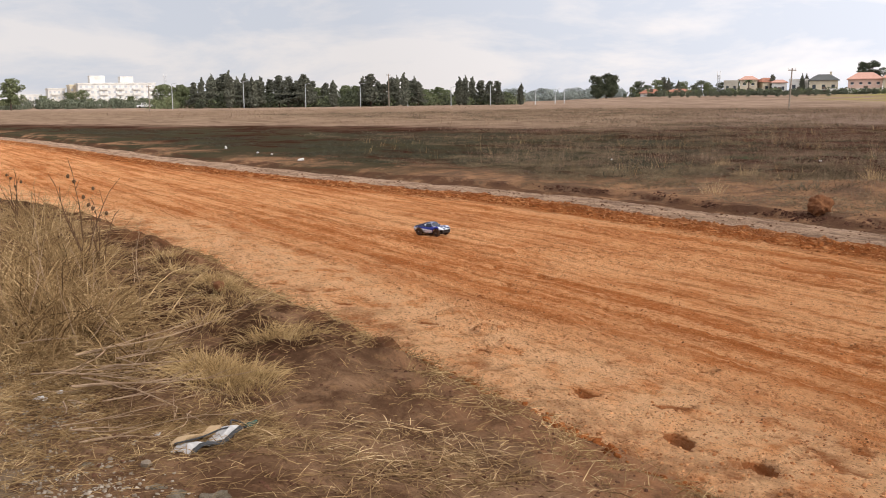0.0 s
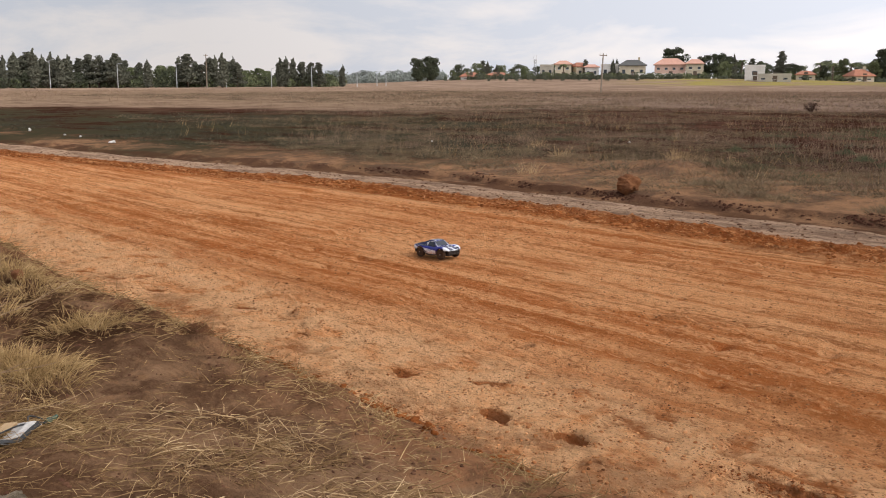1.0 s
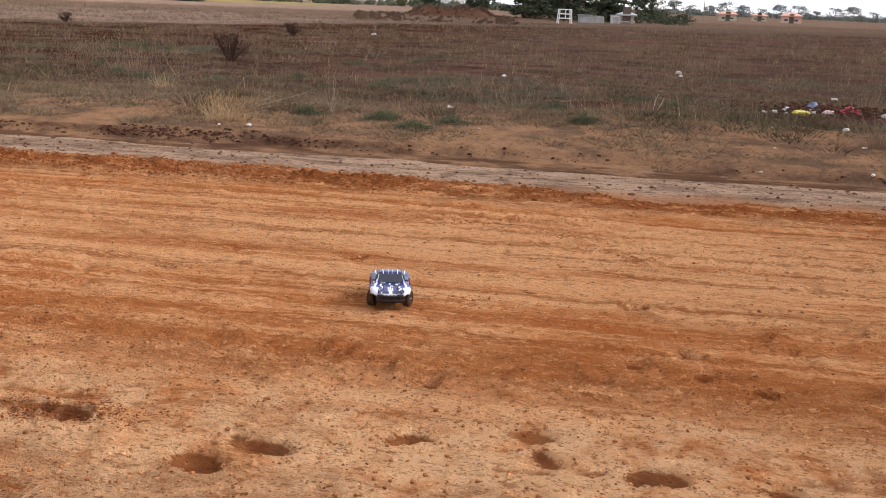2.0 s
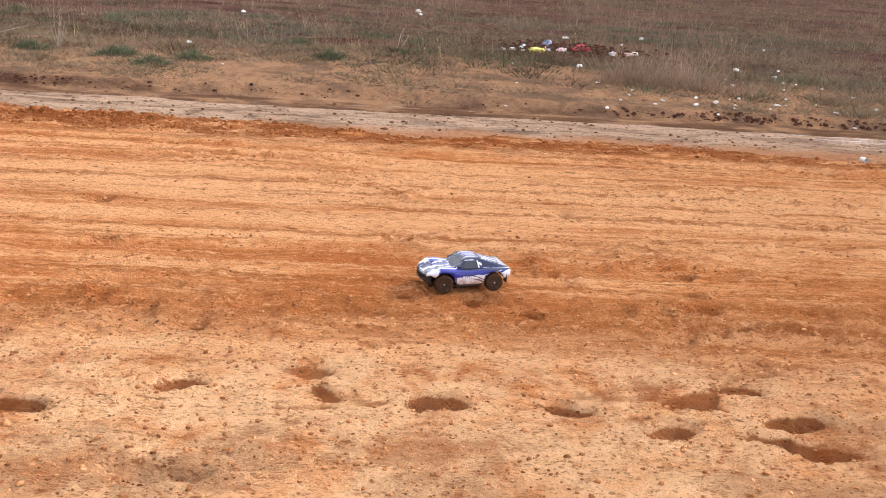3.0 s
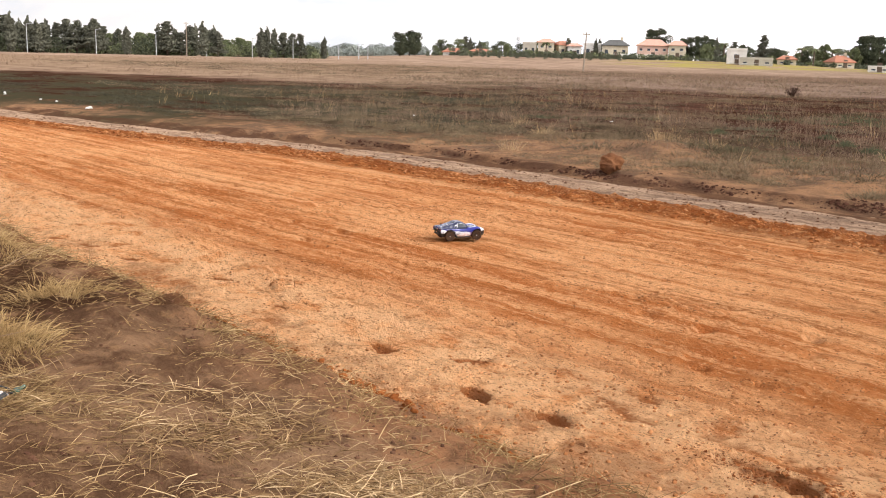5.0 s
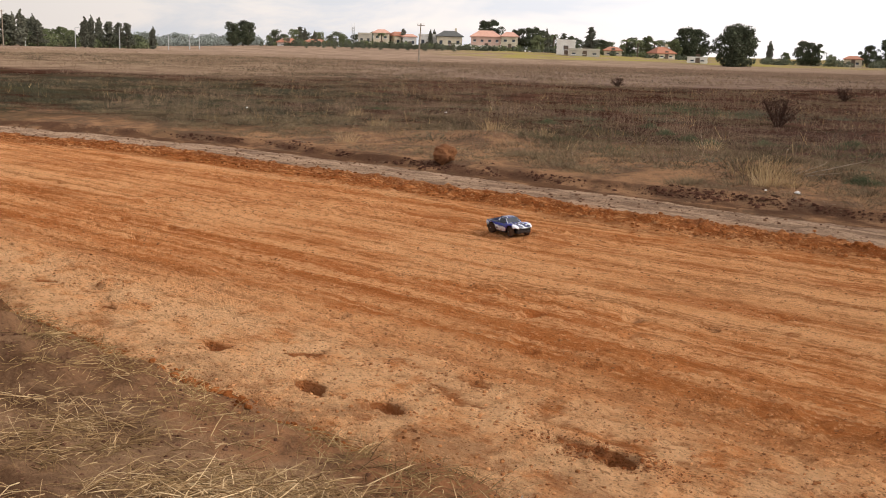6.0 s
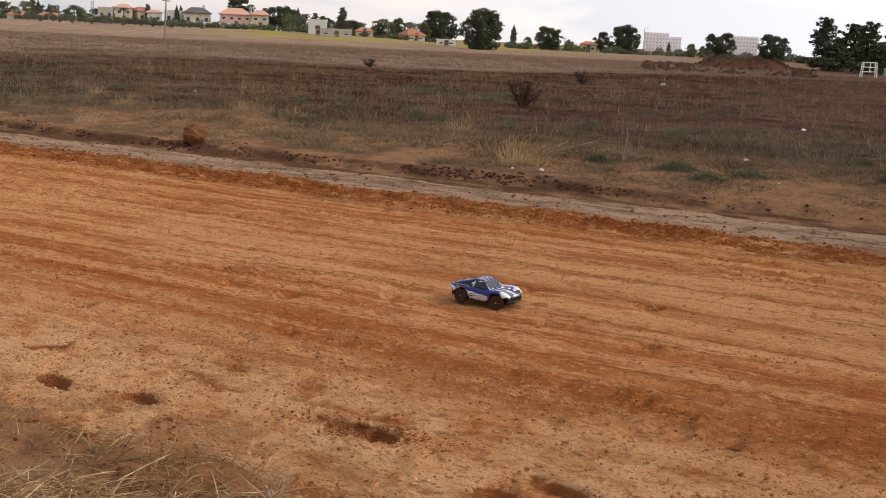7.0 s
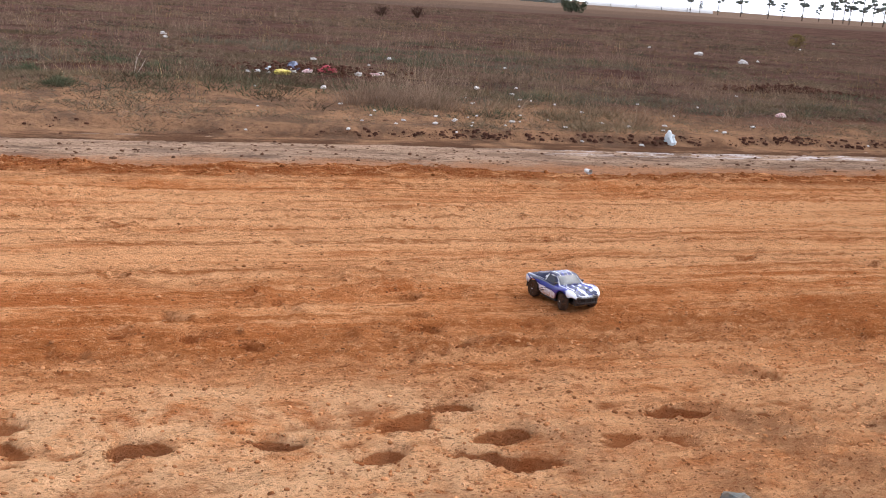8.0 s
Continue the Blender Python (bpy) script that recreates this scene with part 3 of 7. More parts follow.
def ground_z(x, y):
    """Height of bank, road bed and field."""
    x, y = np.asarray(x, float), np.asarray(y, float)
    plain_y, y = y, y + bend(x)
    far, y = y, y + bank_shift(x)
    wave = 0.28 * lumps(x, y, 0.8, 3, seed=1) + 0.20 * lumps(x, y, 3.4, 4, 0.6, seed=2)
    bank = 0.05 + 0.22 * ease(3.50 + wave - y, 0.0, 0.55) + 0.16 * ease(2.9 - y, 0, 2.2) - 0.05
    bank = bank + ease(3.5 - y, 0, 0.5) * (0.085 * lumps(x, y, 1.5, 4, seed=3) + 0.16 * ease(-x, 4.6, 6.2) * np.abs(lumps(x, y, 1.9, 3, seed=55)) * ease(y, 1.6, 2.2) + 0.05 * np.abs(lumps(x, y, 3.5, 3, seed=54)) + 0.028 * lumps(x, y, 9, 3, seed=4))
    bank = bank + 0.12 * np.exp(-((x + 6.1) ** 2 / 0.5 + (y - 2.3) ** 2 / 0.2)) + 0.10 * np.exp(-((x + 8.6) ** 2 / 0.8 + (y - 2.2) ** 2 / 0.15))
    for mx, my, r, h in MOUNDS:
        bank = bank + h * np.exp(-(((x - mx) ** 2 + (y - my) ** 2) / (r * r)) ** 1.5) * (0.75 + 0.5 * lumps(x, y, 5, 3, seed=56))
    bed = -0.24 * ease(y, 3.45, 3.8)
    y, b = far, y
    lip = 13.15 + 0.35 * ease(x, -4, 1) + 0.40 * lumps(x, y, 0.45, 3, seed=5) + 0.16 * lumps(x, y, 3, 3, seed=6)
    field = 0.13 * ease(y - lip, 0.0, 0.28) + 0.07 * ease(y - lip, 0.3, 2.5)
    field = field + ease(y, 13.3, 14.5) * (0.05 * lumps(x, y, 0.5, 4, seed=7) + 0.022 * lumps(x, y, 3.5, 3, seed=8))
    field = field + 0.20 * np.exp(-((x + 13.0) ** 2 / 3.2 + (y - 16.6) ** 2 / 0.9))
    field = field + 0.16 * np.exp(-((x - 0.8) ** 2 / 6 + (y - 17.0) ** 2 / 0.8)) + 0.12 * np.exp(-((x + 6.2) ** 2 / 5 + (y - 16.6) ** 2 / 0.7))
    z = np.where(b < 3.45, bank, 0.0) * (1 - ease(b, 3.4, 3.6)) + bed * ease(b, 3.3, 3.6) + (field + 0.24) * ease(y, 12.5, 12.9)
    # red spoil heap, and the gentle rise under the village
    y = plain_y
    d, az = np.hypot(x, y), np.degrees(np.arctan2(-x, y))
    z = z + 1.15 * ease(y, 90, 112) * (1 - ease(y, 118, 142)) * ease(az, 7.2, 9.0) * (1 - ease(az, 11.6, 13.2)) * (1 + 0.3 * lumps(x, y, 0.25, 3, seed=9))
    return z + 1.8 * ease(d, 190, 290) * ease(az, 20, 36) * (1 - ease(az, 48, 56)) * (1 - ease(d, 900, 1800))


def ground_at(x, y):
    return float(ground_z(np.array([x]), np.array([y]))[0])


def spaced(stops):
    """Grid lines: runs of (end, spacing) that grow or shrink evenly."""
    out = [stops[0][0]]
    for (a, sa), (b, sb) in zip(stops, stops[1:]):
        n = max(1, int(round((b - a) / ((sb - sa) / math.log(sb / sa) if abs(sb - sa) > 1e-6 else sa))))
        q = (sb / sa) ** (1 / n)
        steps = np.cumsum(q ** np.arange(n))
        out.extend(a + (b - a) * steps / steps[-1])
    return np.array(out)


def mesh_of(name, verts, faces, mat, smooth=True):
    """A mesh from arrays: verts n x 3, faces as lists of index arrays of equal length."""
    me = bpy.data.meshes.new(name)
    faces = [np.asarray(f) for f in faces if len(f)]
    me.vertices.add(len(verts))
    me.vertices.foreach_set("co", np.asarray(verts, np.float32).ravel())
    loops = np.concatenate([f.ravel() for f in faces])
    sizes = np.concatenate([np.full(len(f), f.shape[1]) for f in faces])
    me.loops.add(len(loops))
    me.loops.foreach_set("vertex_index", loops.astype(np.int32))
    me.polygons.add(len(sizes))
    me.polygons.foreach_set("loop_start", np.r_[0, np.cumsum(sizes)[:-1]].astype(np.int32))
    me.polygons.foreach_set("loop_total", sizes.astype(np.int32))
    me.polygons.foreach_set("use_smooth", np.full(len(sizes), smooth))
    me.update(calc_edges=True)
    me.validate()
    me.materials.append(mat)
    return me


def sheet(name, xs, ys, height, mat, bent=False):
    gx, gy = np.meshgrid(xs, ys, indexing="ij")
    verts = np.stack([gx.ravel(), (gy - bend(gx) if bent else gy).ravel(), height(gx, gy).ravel()], 1)
    i = (np.arange(len(xs) - 1)[:, None] * len(ys) + np.arange(len(ys) - 1)).ravel()
    return new(name, mesh_of(name, verts, [np.stack([i, i + len(ys), i + len(ys) + 1, i + 1], 1)], mat))


def part(name, bm, material, parent, label="", smooth=False):
    me = bpy.data.meshes.new(name)
    bmesh.ops.recalc_face_normals(bm, faces=bm.faces)
    bm.to_mesh(me)
    bm.free()
    for f in me.polygons:
        f.use_smooth = smooth
    me.materials.append(material)
    ob = new(name, me)
    ob.parent = parent
    return tagged(ob, label)


def joined(name, me, parent=None, label="", at=None):
    """An object of its own on shared mesh data."""
    ob = new(name, me)
    ob.parent = parent
    if at is not None:
        ob.matrix_basis = at
    return tagged(ob, label)


def box(bm, x0, x1, y0, y1, z0, z1, bevel=0.0):
    m = bmesh.ops.create_cube(bm, size=1.0, matrix=Matrix.Translation(((x0 + x1) / 2, (y0 + y1) / 2, (z0 + z1) / 2)) @ Matrix.Diagonal((x1 - x0, y1 - y0, z1 - z0, 1)))
    if bevel:
        edges = list({e for v in m["verts"] for e in v.link_edges})
        bmesh.ops.bevel(bm, geom=edges, offset=bevel, segments=2, affect="EDGES", profile=0.5)
    return bm


def boxed(*spans, bevel=0.0):
    return box(bmesh.new(), *spans, bevel=bevel)


def rod(bm, a, b, r0, r1=None, sides=6):
    """A tapered round bar from a to b."""
    a, b = Vector(a), Vector(b)
    m = Matrix.Translation((a + b) / 2) @ (b - a).to_track_quat("Z", "Y").to_matrix().to_4x4()
    bmesh.ops.create_cone(bm, cap_ends=True, segments=sides, radius1=r0, radius2=r0 if r1 is None else r1, depth=(b - a).length, matrix=m)
    return bm


def slab(points, thick):
    """A plate with the given outline, thickened along its normal."""
    bm = bmesh.new()
    f = bm.faces.new([bm.verts.new(p) for p in points])
    f.normal_update()
    n = f.normal * thick
    e = bmesh.ops.extrude_face_region(bm, geom=[f])
    for v in e["geom"]:
        if isinstance(v, bmesh.types.BMVert):
            v.co += n
    return bm


def lathe(profile, sides, axis="y", knob=0.0):
    """A turned solid; profile of (radius, offset along the axis). knob: depth of a tread cut into every other step."""
    bm, rings = bmesh.new(), []
    for r, o in profile:
        ring = []
        for k in range(sides):
            a, q = 2 * math.pi * k / sides, r - (knob if k % 2 and r > 0.8 * max(p for p, _ in profile) else 0)
            c, s = q * math.cos(a), q * math.sin(a)
            ring.append(bm.verts.new((c, o, s) if axis == "y" else (c, s, o)))
        rings.append(ring)
    for a, b in zip(rings, rings[1:]):
        for k in range(sides):
            bm.faces.new((a[k], a[(k + 1) % sides], b[(k + 1) % sides], b[k]))
    bm.faces.new(rings[0])
    bm.faces.new(rings[-1])
    return bm


def pebble(bm, at, size, seed, squash=0.7, detail=1):
    rnd = random.Random(seed)
    made = bmesh.ops.create_icosphere(bm, subdivisions=detail, radius=1.0)["verts"]
    off = Vector((rnd.uniform(0, 90), rnd.uniform(0, 90), 0))
    for v in made:
        k = 1 + 0.45 * noise.noise(v.co * 1.4 + off) + 0.2 * noise.noise(v.co * 4 + off)
        v.co = Vector(at) + Vector((v.co.x * size[0], v.co.y * size[1], v.co.z * size[2])) * k
    return bm


def tube(line, radii, sides):
    """One connected round bar along a bent line."""
    bm, rings = bmesh.new(), []
    for k, (c, r) in enumerate(zip(line, radii)):
        way = (line[min(k + 1, len(line) - 1)] - line[max(k - 1, 0)]).normalized()
        u = way.orthogonal().normalized()
        w = way.cross(u)
        rings.append([bm.verts.new(c + (u * math.cos(2 * math.pi * s / sides) + w * math.sin(2 * math.pi * s / sides)) * r) for s in range(sides)])
    for a, b in zip(rings, rings[1:]):
        for s in range(sides):
            bm.faces.new((a[s], a[(s + 1) % sides], b[(s + 1) % sides], b[s]))
    bm.faces.new(rings[0])
    bm.faces.new(rings[-1])
    return bm


# ---- the setting ----
gx = spaced([(-3000, 400), (-150, 6), (-30, 0.5), (-15, 0.11), (-6, 0.065), (0, 0.075), (9, 0.10), (25, 0.5), (150, 6), (3000, 400)])
gy = spaced([(-3000, 500), (-30, 4), (-1, 0.12), (0.3, 0.06), (3.75, 0.05), (4.2, 0.4), (12.3, 0.4), (12.6, 0.06), (18, 0.12), (45, 0.7), (150, 5), (3000, 300)])
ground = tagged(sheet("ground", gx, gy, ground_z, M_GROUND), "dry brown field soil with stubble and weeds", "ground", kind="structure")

# trodden holes: x, y, half length, depth
FOOTPRINTS = [(-1.40, 4.12, 0.19, 0.085), (-1.60, 3.90, 0.15, 0.075), (-0.74, 4.41, 0.12, 0.065), (0.38, 4.28, 0.13, 0.085), (0.94, 4.25, 0.16, 0.085), (-0.74, 3.60, 0.18, 0.085),
              (1.57, 4.36, 0.10, 0.06), (1.84, 4.55, 0.10, 0.08), (2.00, 4.20, 0.15, 0.07), (2.02, 3.92, 0.12, 0.09), (1.80, 4.01, 0.11, 0.065), (1.38, 4.05, 0.11, 0.05), (3.11, 4.31, 0.28, 0.10),
              (3.70, 4.78, 0.17, 0.09), (-4.89, 4.38, 0.11, 0.07), (-4.40, 3.94, 0.14, 0.07), (-3.84, 4.00, 0.10, 0.06), (-2.62, 4.28, 0.30, 0.07), (-2.40, 4.24, 0.15, 0.075), (-5.45, 4.07, 0.15, 0.05)]
SCUFFS = [(-0.23, 4.19), (-0.36, 3.67), (-0.86, 4.14), (0.02, 4.28), (1.36, 4.17), (2.54, 4.11), (1.60, 4.42), (2.85, 4.05), (-0.25, 4.6)]
DENTS = [(-1.96, 7.68), (-0.83, 6.79), (0.25, 6.92), (1.54, 7.82), (1.0, 5.55), (2.0, 5.73), (2.22, 5.46), (0.72, 5.75), (3.55, 7.11), (4.95, 7.85),
         (4.6, 7.12), (6.27, 7.0), (3.82, 7.93), (5.26, 7.21), (-1.43, 5.49), (-2.96, 7.66), (-3.43, 5.51), (-3.27, 6.99), (-9.3, 3.98), (-8.67, 3.6),
         (-10.17, 4.95), (-8.0, 4.25), (-5.47, 5.23), (-6.9, 4.12), (-8.06, 5.23), (-7.44, 6.19), (-3.79, 4.01), (0.0, 7.97), (1.8, 5.18), (-6.07, 8.26)]


rnd_p = random.Random(17)
PITS = [(rnd_p.uniform(-17, 8), rnd_p.uniform(4.3, 10.6), rnd_p.uniform(0.035, 0.10), rnd_p.uniform(0.030, 0.060)) for _ in range(170)]


def churned(x, y):
    """Where wheels have torn the crust into loose clods, 0 to 1."""
    path = np.exp(-((y - 5.45 + 0.5 * lumps(x * 0.3, y, 1.1, 3, seed=21)) / 0.42) ** 2) * (0.3 + 0.7 * ease(x, -5, -2.2))
    loose = ease(lumps(x * 0.35, y, 1.0, 4, 0.6, seed=22), 0.12, 0.5) * 0.8
    ridge = ease(y + 0.3 * lumps(x, y, 1.0, 3, seed=23), 10.45, 10.95) * (1 - ease(y, 11.35, 11.75)) * (1 - 0.65 * ease(x, -3, 1.5))
    return np.clip(np.maximum(np.maximum(path, loose), ridge), 0, 1)


def road_z(x, y):
    x, y = np.asarray(x, float), np.asarray(y, float)
    fade = ease(x, -60, -25) * (1 - ease(x, 25, 50))
    z = 0.022 * lumps(x * 0.12, y, 1.9, 4, 0.55, seed=12) + 0.010 * lumps(x * 0.05, y, 5.5, 3, 0.6, seed=24) + 0.018 * lumps(x * 0.35, y, 4.2, 5, 0.65, seed=13)
    z = z + 0.014 * lumps(x, y, 4.0, 4, 0.6, seed=14) * (0.4 + fade)
    clods = np.maximum(0, lumps(x * 0.85, y, 7.5, 4, 0.7, seed=15)) + 0.6 * np.maximum(0, lumps(x, y, 15, 3, 0.7, seed=19) - 0.1)
    z = z + fade * clods * (0.014 + 0.020 * (1 - ease(y, 4.4, 5.4)) + 0.075 * churned(x, y))
    # loose ridge thrown up along the far side
    z = z + 0.035 * ease(y, 10.6, 11.2) * (1 - ease(y, 11.3, 11.8)) * (0.6 + 0.8 * lumps(x, y, 1.8, 4, 0.6, seed=16))
    rnd = np.random.RandomState(5)
    holes = FOOTPRINTS + [(px, py, 0.0, 0.05) for px, py in DENTS] + [(px, py, 0.13, 0.022) for px, py in SCUFFS] + PITS
    for k, (px, py, long, d) in enumerate(holes):
        a, long, wide = rnd.uniform(-0.35, 0.35), long or rnd.uniform(0.07, 0.12), min(rnd.uniform(0.055, 0.080), 0.8 * (long or 1))
        near = (np.abs(x - px) < 0.7) & (np.abs(y - py) < 0.7)
        if not near.any():
            continue
        dx, dy = x[near] - px, y[near] - py
        u, v = dx * math.cos(a) + dy * math.sin(a), dy * math.cos(a) - dx * math.sin(a)
        r = np.sqrt((u / long) ** 2 + ((v + 0.3 * u * math.sin(k * 2.1)) / wide) ** 2) + 0.95 * lumps(dx, dy, 7, 5, 0.62, seed=20 + k)
        rim = ease(r, 0.95, 1.15) * (1 - ease(r, 1.2, 1.8)) * (1 + lumps(dx, dy, 14, 2, seed=90 + k))
        z[near] += -d * (1 - ease(r, 0.72, 1.0)) * (0.35 + 0.75 * ease(u * (1 if k % 3 else -1), -long, long)) - 0.40 * d * (1 - ease(r, 0.9, 1.5)) + 0.10 * d * rim
    z = z - 0.10 * ease(3.72 - y - bank_shift(x), 0, 0.5) - 0.16 * ease(y + 0.30 * ease(x, -4, 1) + 0.55 * lumps(x * 0.5, y, 1.1, 4, 0.6, seed=17), 11.45, 11.85)
    return z


rx = spaced([(-700, 40), (-60, 0.9), (-14, 0.10), (-6, 0.034), (-3, 0.025), (4.5, 0.025), (9, 0.06), (40, 0.8), (400, 30)])
ry = spaced([(2.72, 0.035), (3.6, 0.024), (5.5, 0.026), (8.5, 0.040), (12.4, 0.05)])
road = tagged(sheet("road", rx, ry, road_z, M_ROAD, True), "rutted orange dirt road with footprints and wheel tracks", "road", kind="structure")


def verge_z(x, y):
    z = 0.02 * lumps(x * 0.3, y, 2.2, 4, seed=30) + 0.008 * lumps(x, y, 6, 3, seed=31) - 0.012
    z = z - 0.05 * ease(11.25 + 0.2 * lumps(x, y, 1.2, 3, seed=32) - y, 0, 0.3) - 0.16 * ease(y, 13.95, 14.3)
    return z


vx = spaced([(-700, 40), (-60, 0.9), (-14, 0.12), (9, 0.08), (40, 0.8), (400, 30)])
vy = spaced([(10.75, 0.06), (14.3, 0.06)])
verge = tagged(sheet("verge", vx, vy, verge_z, M_VERGE, True), "grey silt strip beside the dirt road", "verge", kind="structure")

# ---- the radio-controlled truck ----


def shell_paint():
    p = Paint("truck_shell", 0.25, spec=0.3)
    p.out.inputs["Coat Weight"].default_value = 0.2
    p.out.inputs["Coat Roughness"].default_value = 0.12
    v = p.place(own=True)
    x, y, z = p.axes(v)
    ay = p.calc("ABSOLUTE", y)
    n = p.noise(v, 16, 3, 0.5)
    wob = p.calc("MULTIPLY", p.calc("SUBTRACT", n, 0.5), 0.02)
    white, blue, navy = (0.62, 0.64, 0.70), (0.014, 0.020, 0.19), (0.010, 0.015, 0.055)

    def band(value, low, high, soft=0.0008):
        return p.calc("MULTIPLY", p.step(value, low - soft, low + soft), p.step(value, high + soft, high - soft))

    # roof and rear deck: navy with long white and blue flashes that fan out towards the tail
    fan = p.calc("ADD", p.calc("DIVIDE", ay, p.calc("ADD", 1.0, p.calc("MULTIPLY", p.calc("MAXIMUM", p.calc("MULTIPLY", x, -1.0), 0.0), 1.2))), p.calc("MULTIPLY", wob, 0.35))
    top = p.mix(band(fan, 0.019, 0.031), navy, blue)
    for low, high in ((0.0120, 0.0140), (0.0500, 0.0545), (0.083, 0.088)):
        top = p.mix(band(fan, low, high), top, white)
    # bonnet: white middle and shoulders, blue tongues between them
    tongue = p.calc("ADD", ay, p.calc("ADD", p.calc("MULTIPLY", wob, 1.6), p.calc("MULTIPLY", p.calc("SUBTRACT", x, 0.15), -0.12)))
    hood = p.mix(band(tongue, 0.014, 0.044), white, blue)
    hood = p.mix(p.calc("MULTIPLY", p.step(p.noise(v, 34, 4, 0.6), 0.455, 0.485), band(tongue, 0.004, 0.080)), hood, navy)
    hood = p.mix(band(tongue, 0.0, 0.004), hood, navy)
    hood = p.mix(p.calc("MULTIPLY", p.step(tongue, 0.070, 0.074), p.step(x, 0.215, 0.19)), hood, blue)
    hood = p.mix(band(tongue, 0.098, 0.112), hood, white)
    top = p.mix(p.step(x, 0.052, 0.058), top, hood)
    # flanks: blue belt over white, dark swooshes ahead of the rear wheel
    belt = p.calc("ADD", z, p.calc("ADD", p.calc("MULTIPLY", x, 0.10), p.calc("MULTIPLY", wob, 0.9)))
    side = p.mix(p.step(belt, 0.102, 0.104), white, blue)
    swoosh = p.calc("SUBTRACT", z, p.calc("ADD", 0.045, p.calc("MULTIPLY", p.calc("ADD", x, 0.13), p.calc("SUBTRACT", 0.62, p.calc("MULTIPLY", p.calc("ADD", x, 0.13), 1.9)))))
    for low, high in ((-0.004, 0.006), (0.013, 0.019)):
        side = p.mix(p.calc("MULTIPLY", band(swoosh, low, high), band(x, -0.125, 0.045, 0.01)), side, navy)
    # rear quarter: white with slate licks
    lick = p.calc("ADD", p.calc("MULTIPLY", z, 1.0), p.calc("ADD", p.calc("MULTIPLY", x, 0.28), wob))
    quarter = p.mix(band(lick, 0.072, 0.082), white, navy)
    quarter = p.mix(p.step(lick, 0.066, 0.068), quarter, blue)
    quarter = p.mix(band(lick, 0.080, 0.086), quarter, white)
    side = p.mix(p.step(x, -0.095, -0.105), side, quarter)
    # front wing: blue, white towards the nose
    wing = p.mix(p.step(p.calc("ADD", x, p.calc("MULTIPLY", wob, 1.5)), 0.205, 0.212), blue, white)
    side = p.mix(p.step(x, 0.080, 0.086), side, wing)
    level = p.calc("ADD", 0.139, p.calc("MULTIPLY", p.step(ay, 0.128, 0.110), -0.022))
    c = p.mix(p.step(p.calc("SUBTRACT", z, level), -0.001, 0.001), side, top)
    # road dust over the lower edges
    dust = p.calc("MULTIPLY", p.step(z, 0.115, 0.055), p.step(p.noise(v, 55, 5), 0.35, 0.60))
    c = p.mix(p.calc("MULTIPLY", dust, 0.8), c, (0.42, 0.20, 0.085))
    return p.done(c)


M_SHELL = shell_paint()
M_RUBBER = plain("dusty_rubber", (0.018, 0.014, 0.012), (0.085, 0.042, 0.022), 40, 0.95, spec=0.1)
M_RIM = plain("dark_rim", (0.03, 0.028, 0.03), (0.08, 0.05, 0.035), 60, 0.45, 0.3)
M_CHASSIS = plain("black_nylon", (0.014, 0.014, 0.015), (0.045, 0.028, 0.02), 30, 0.6)
M_TINT = plain("smoked_window", (0.030, 0.036, 0.048), (0.020, 0.025, 0.038), 10, 0.18, spec=0.35)
M_DECAL = plain("silver_decal", (0.72, 0.73, 0.76), (0.58, 0.60, 0.64), 40, 0.3)
M_STEEL = plain("bright_steel", (0.6, 0.6, 0.6), None, 30, 0.3, 0.9)
M_LAMP = plain("lamp_sticker", (0.8, 0.8, 0.76), (0.55, 0.56, 0.6), 60, 0.2)
M_NAVY = plain("navy_edge", (0.014, 0.018, 0.085), (0.010, 0.014, 0.06), 30, 0.25, spec=0.5)
M_SHELLWHITE = plain("white_lexan", (0.70, 0.72, 0.76), (0.62, 0.64, 0.69), 30, 0.22, spec=0.5)

truck = tagged(new("rc_truck"), "blue and white radio-controlled short-course truck, dusty from the dirt road", "toy truck")
truck.scale = (0.95, 0.95, 0.95)
HUB_X, HUB_Y, HUB_Z, TYRE_R = 0.165, 0.124, 0.060, 0.060


def along(x, stops):
    return float(np.interp(x, [s[0] for s in stops], [s[1] for s in stops]))


HALF = [(-0.272, 0.132), (-0.225, 0.142), (-0.165, 0.148), (-0.10, 0.141), (-0.06, 0.133), (0.06, 0.133), (0.10, 0.142), (0.165, 0.149), (0.215, 0.143), (0.25, 0.124), (0.272, 0.098)]
WING = [(-0.272, 0.146), (-0.225, 0.150), (-0.165, 0.153), (-0.10, 0.146), (0.02, 0.140), (0.10, 0.148), (0.165, 0.157), (0.205, 0.153), (0.25, 0.133), (0.272, 0.118)]
DECK = [(-0.272, 0.138), (-0.165, 0.140), (-0.08, 0.142), (0.06, 0.146), (0.10, 0.145), (0.165, 0.140), (0.22, 0.131), (0.255, 0.122), (0.272, 0.112)]
SILL = [(-0.272, 0.098), (-0.23, 0.085), (-0.09, 0.050), (0.085, 0.050), (0.225, 0.100), (0.25, 0.112), (0.272, 0.110)]


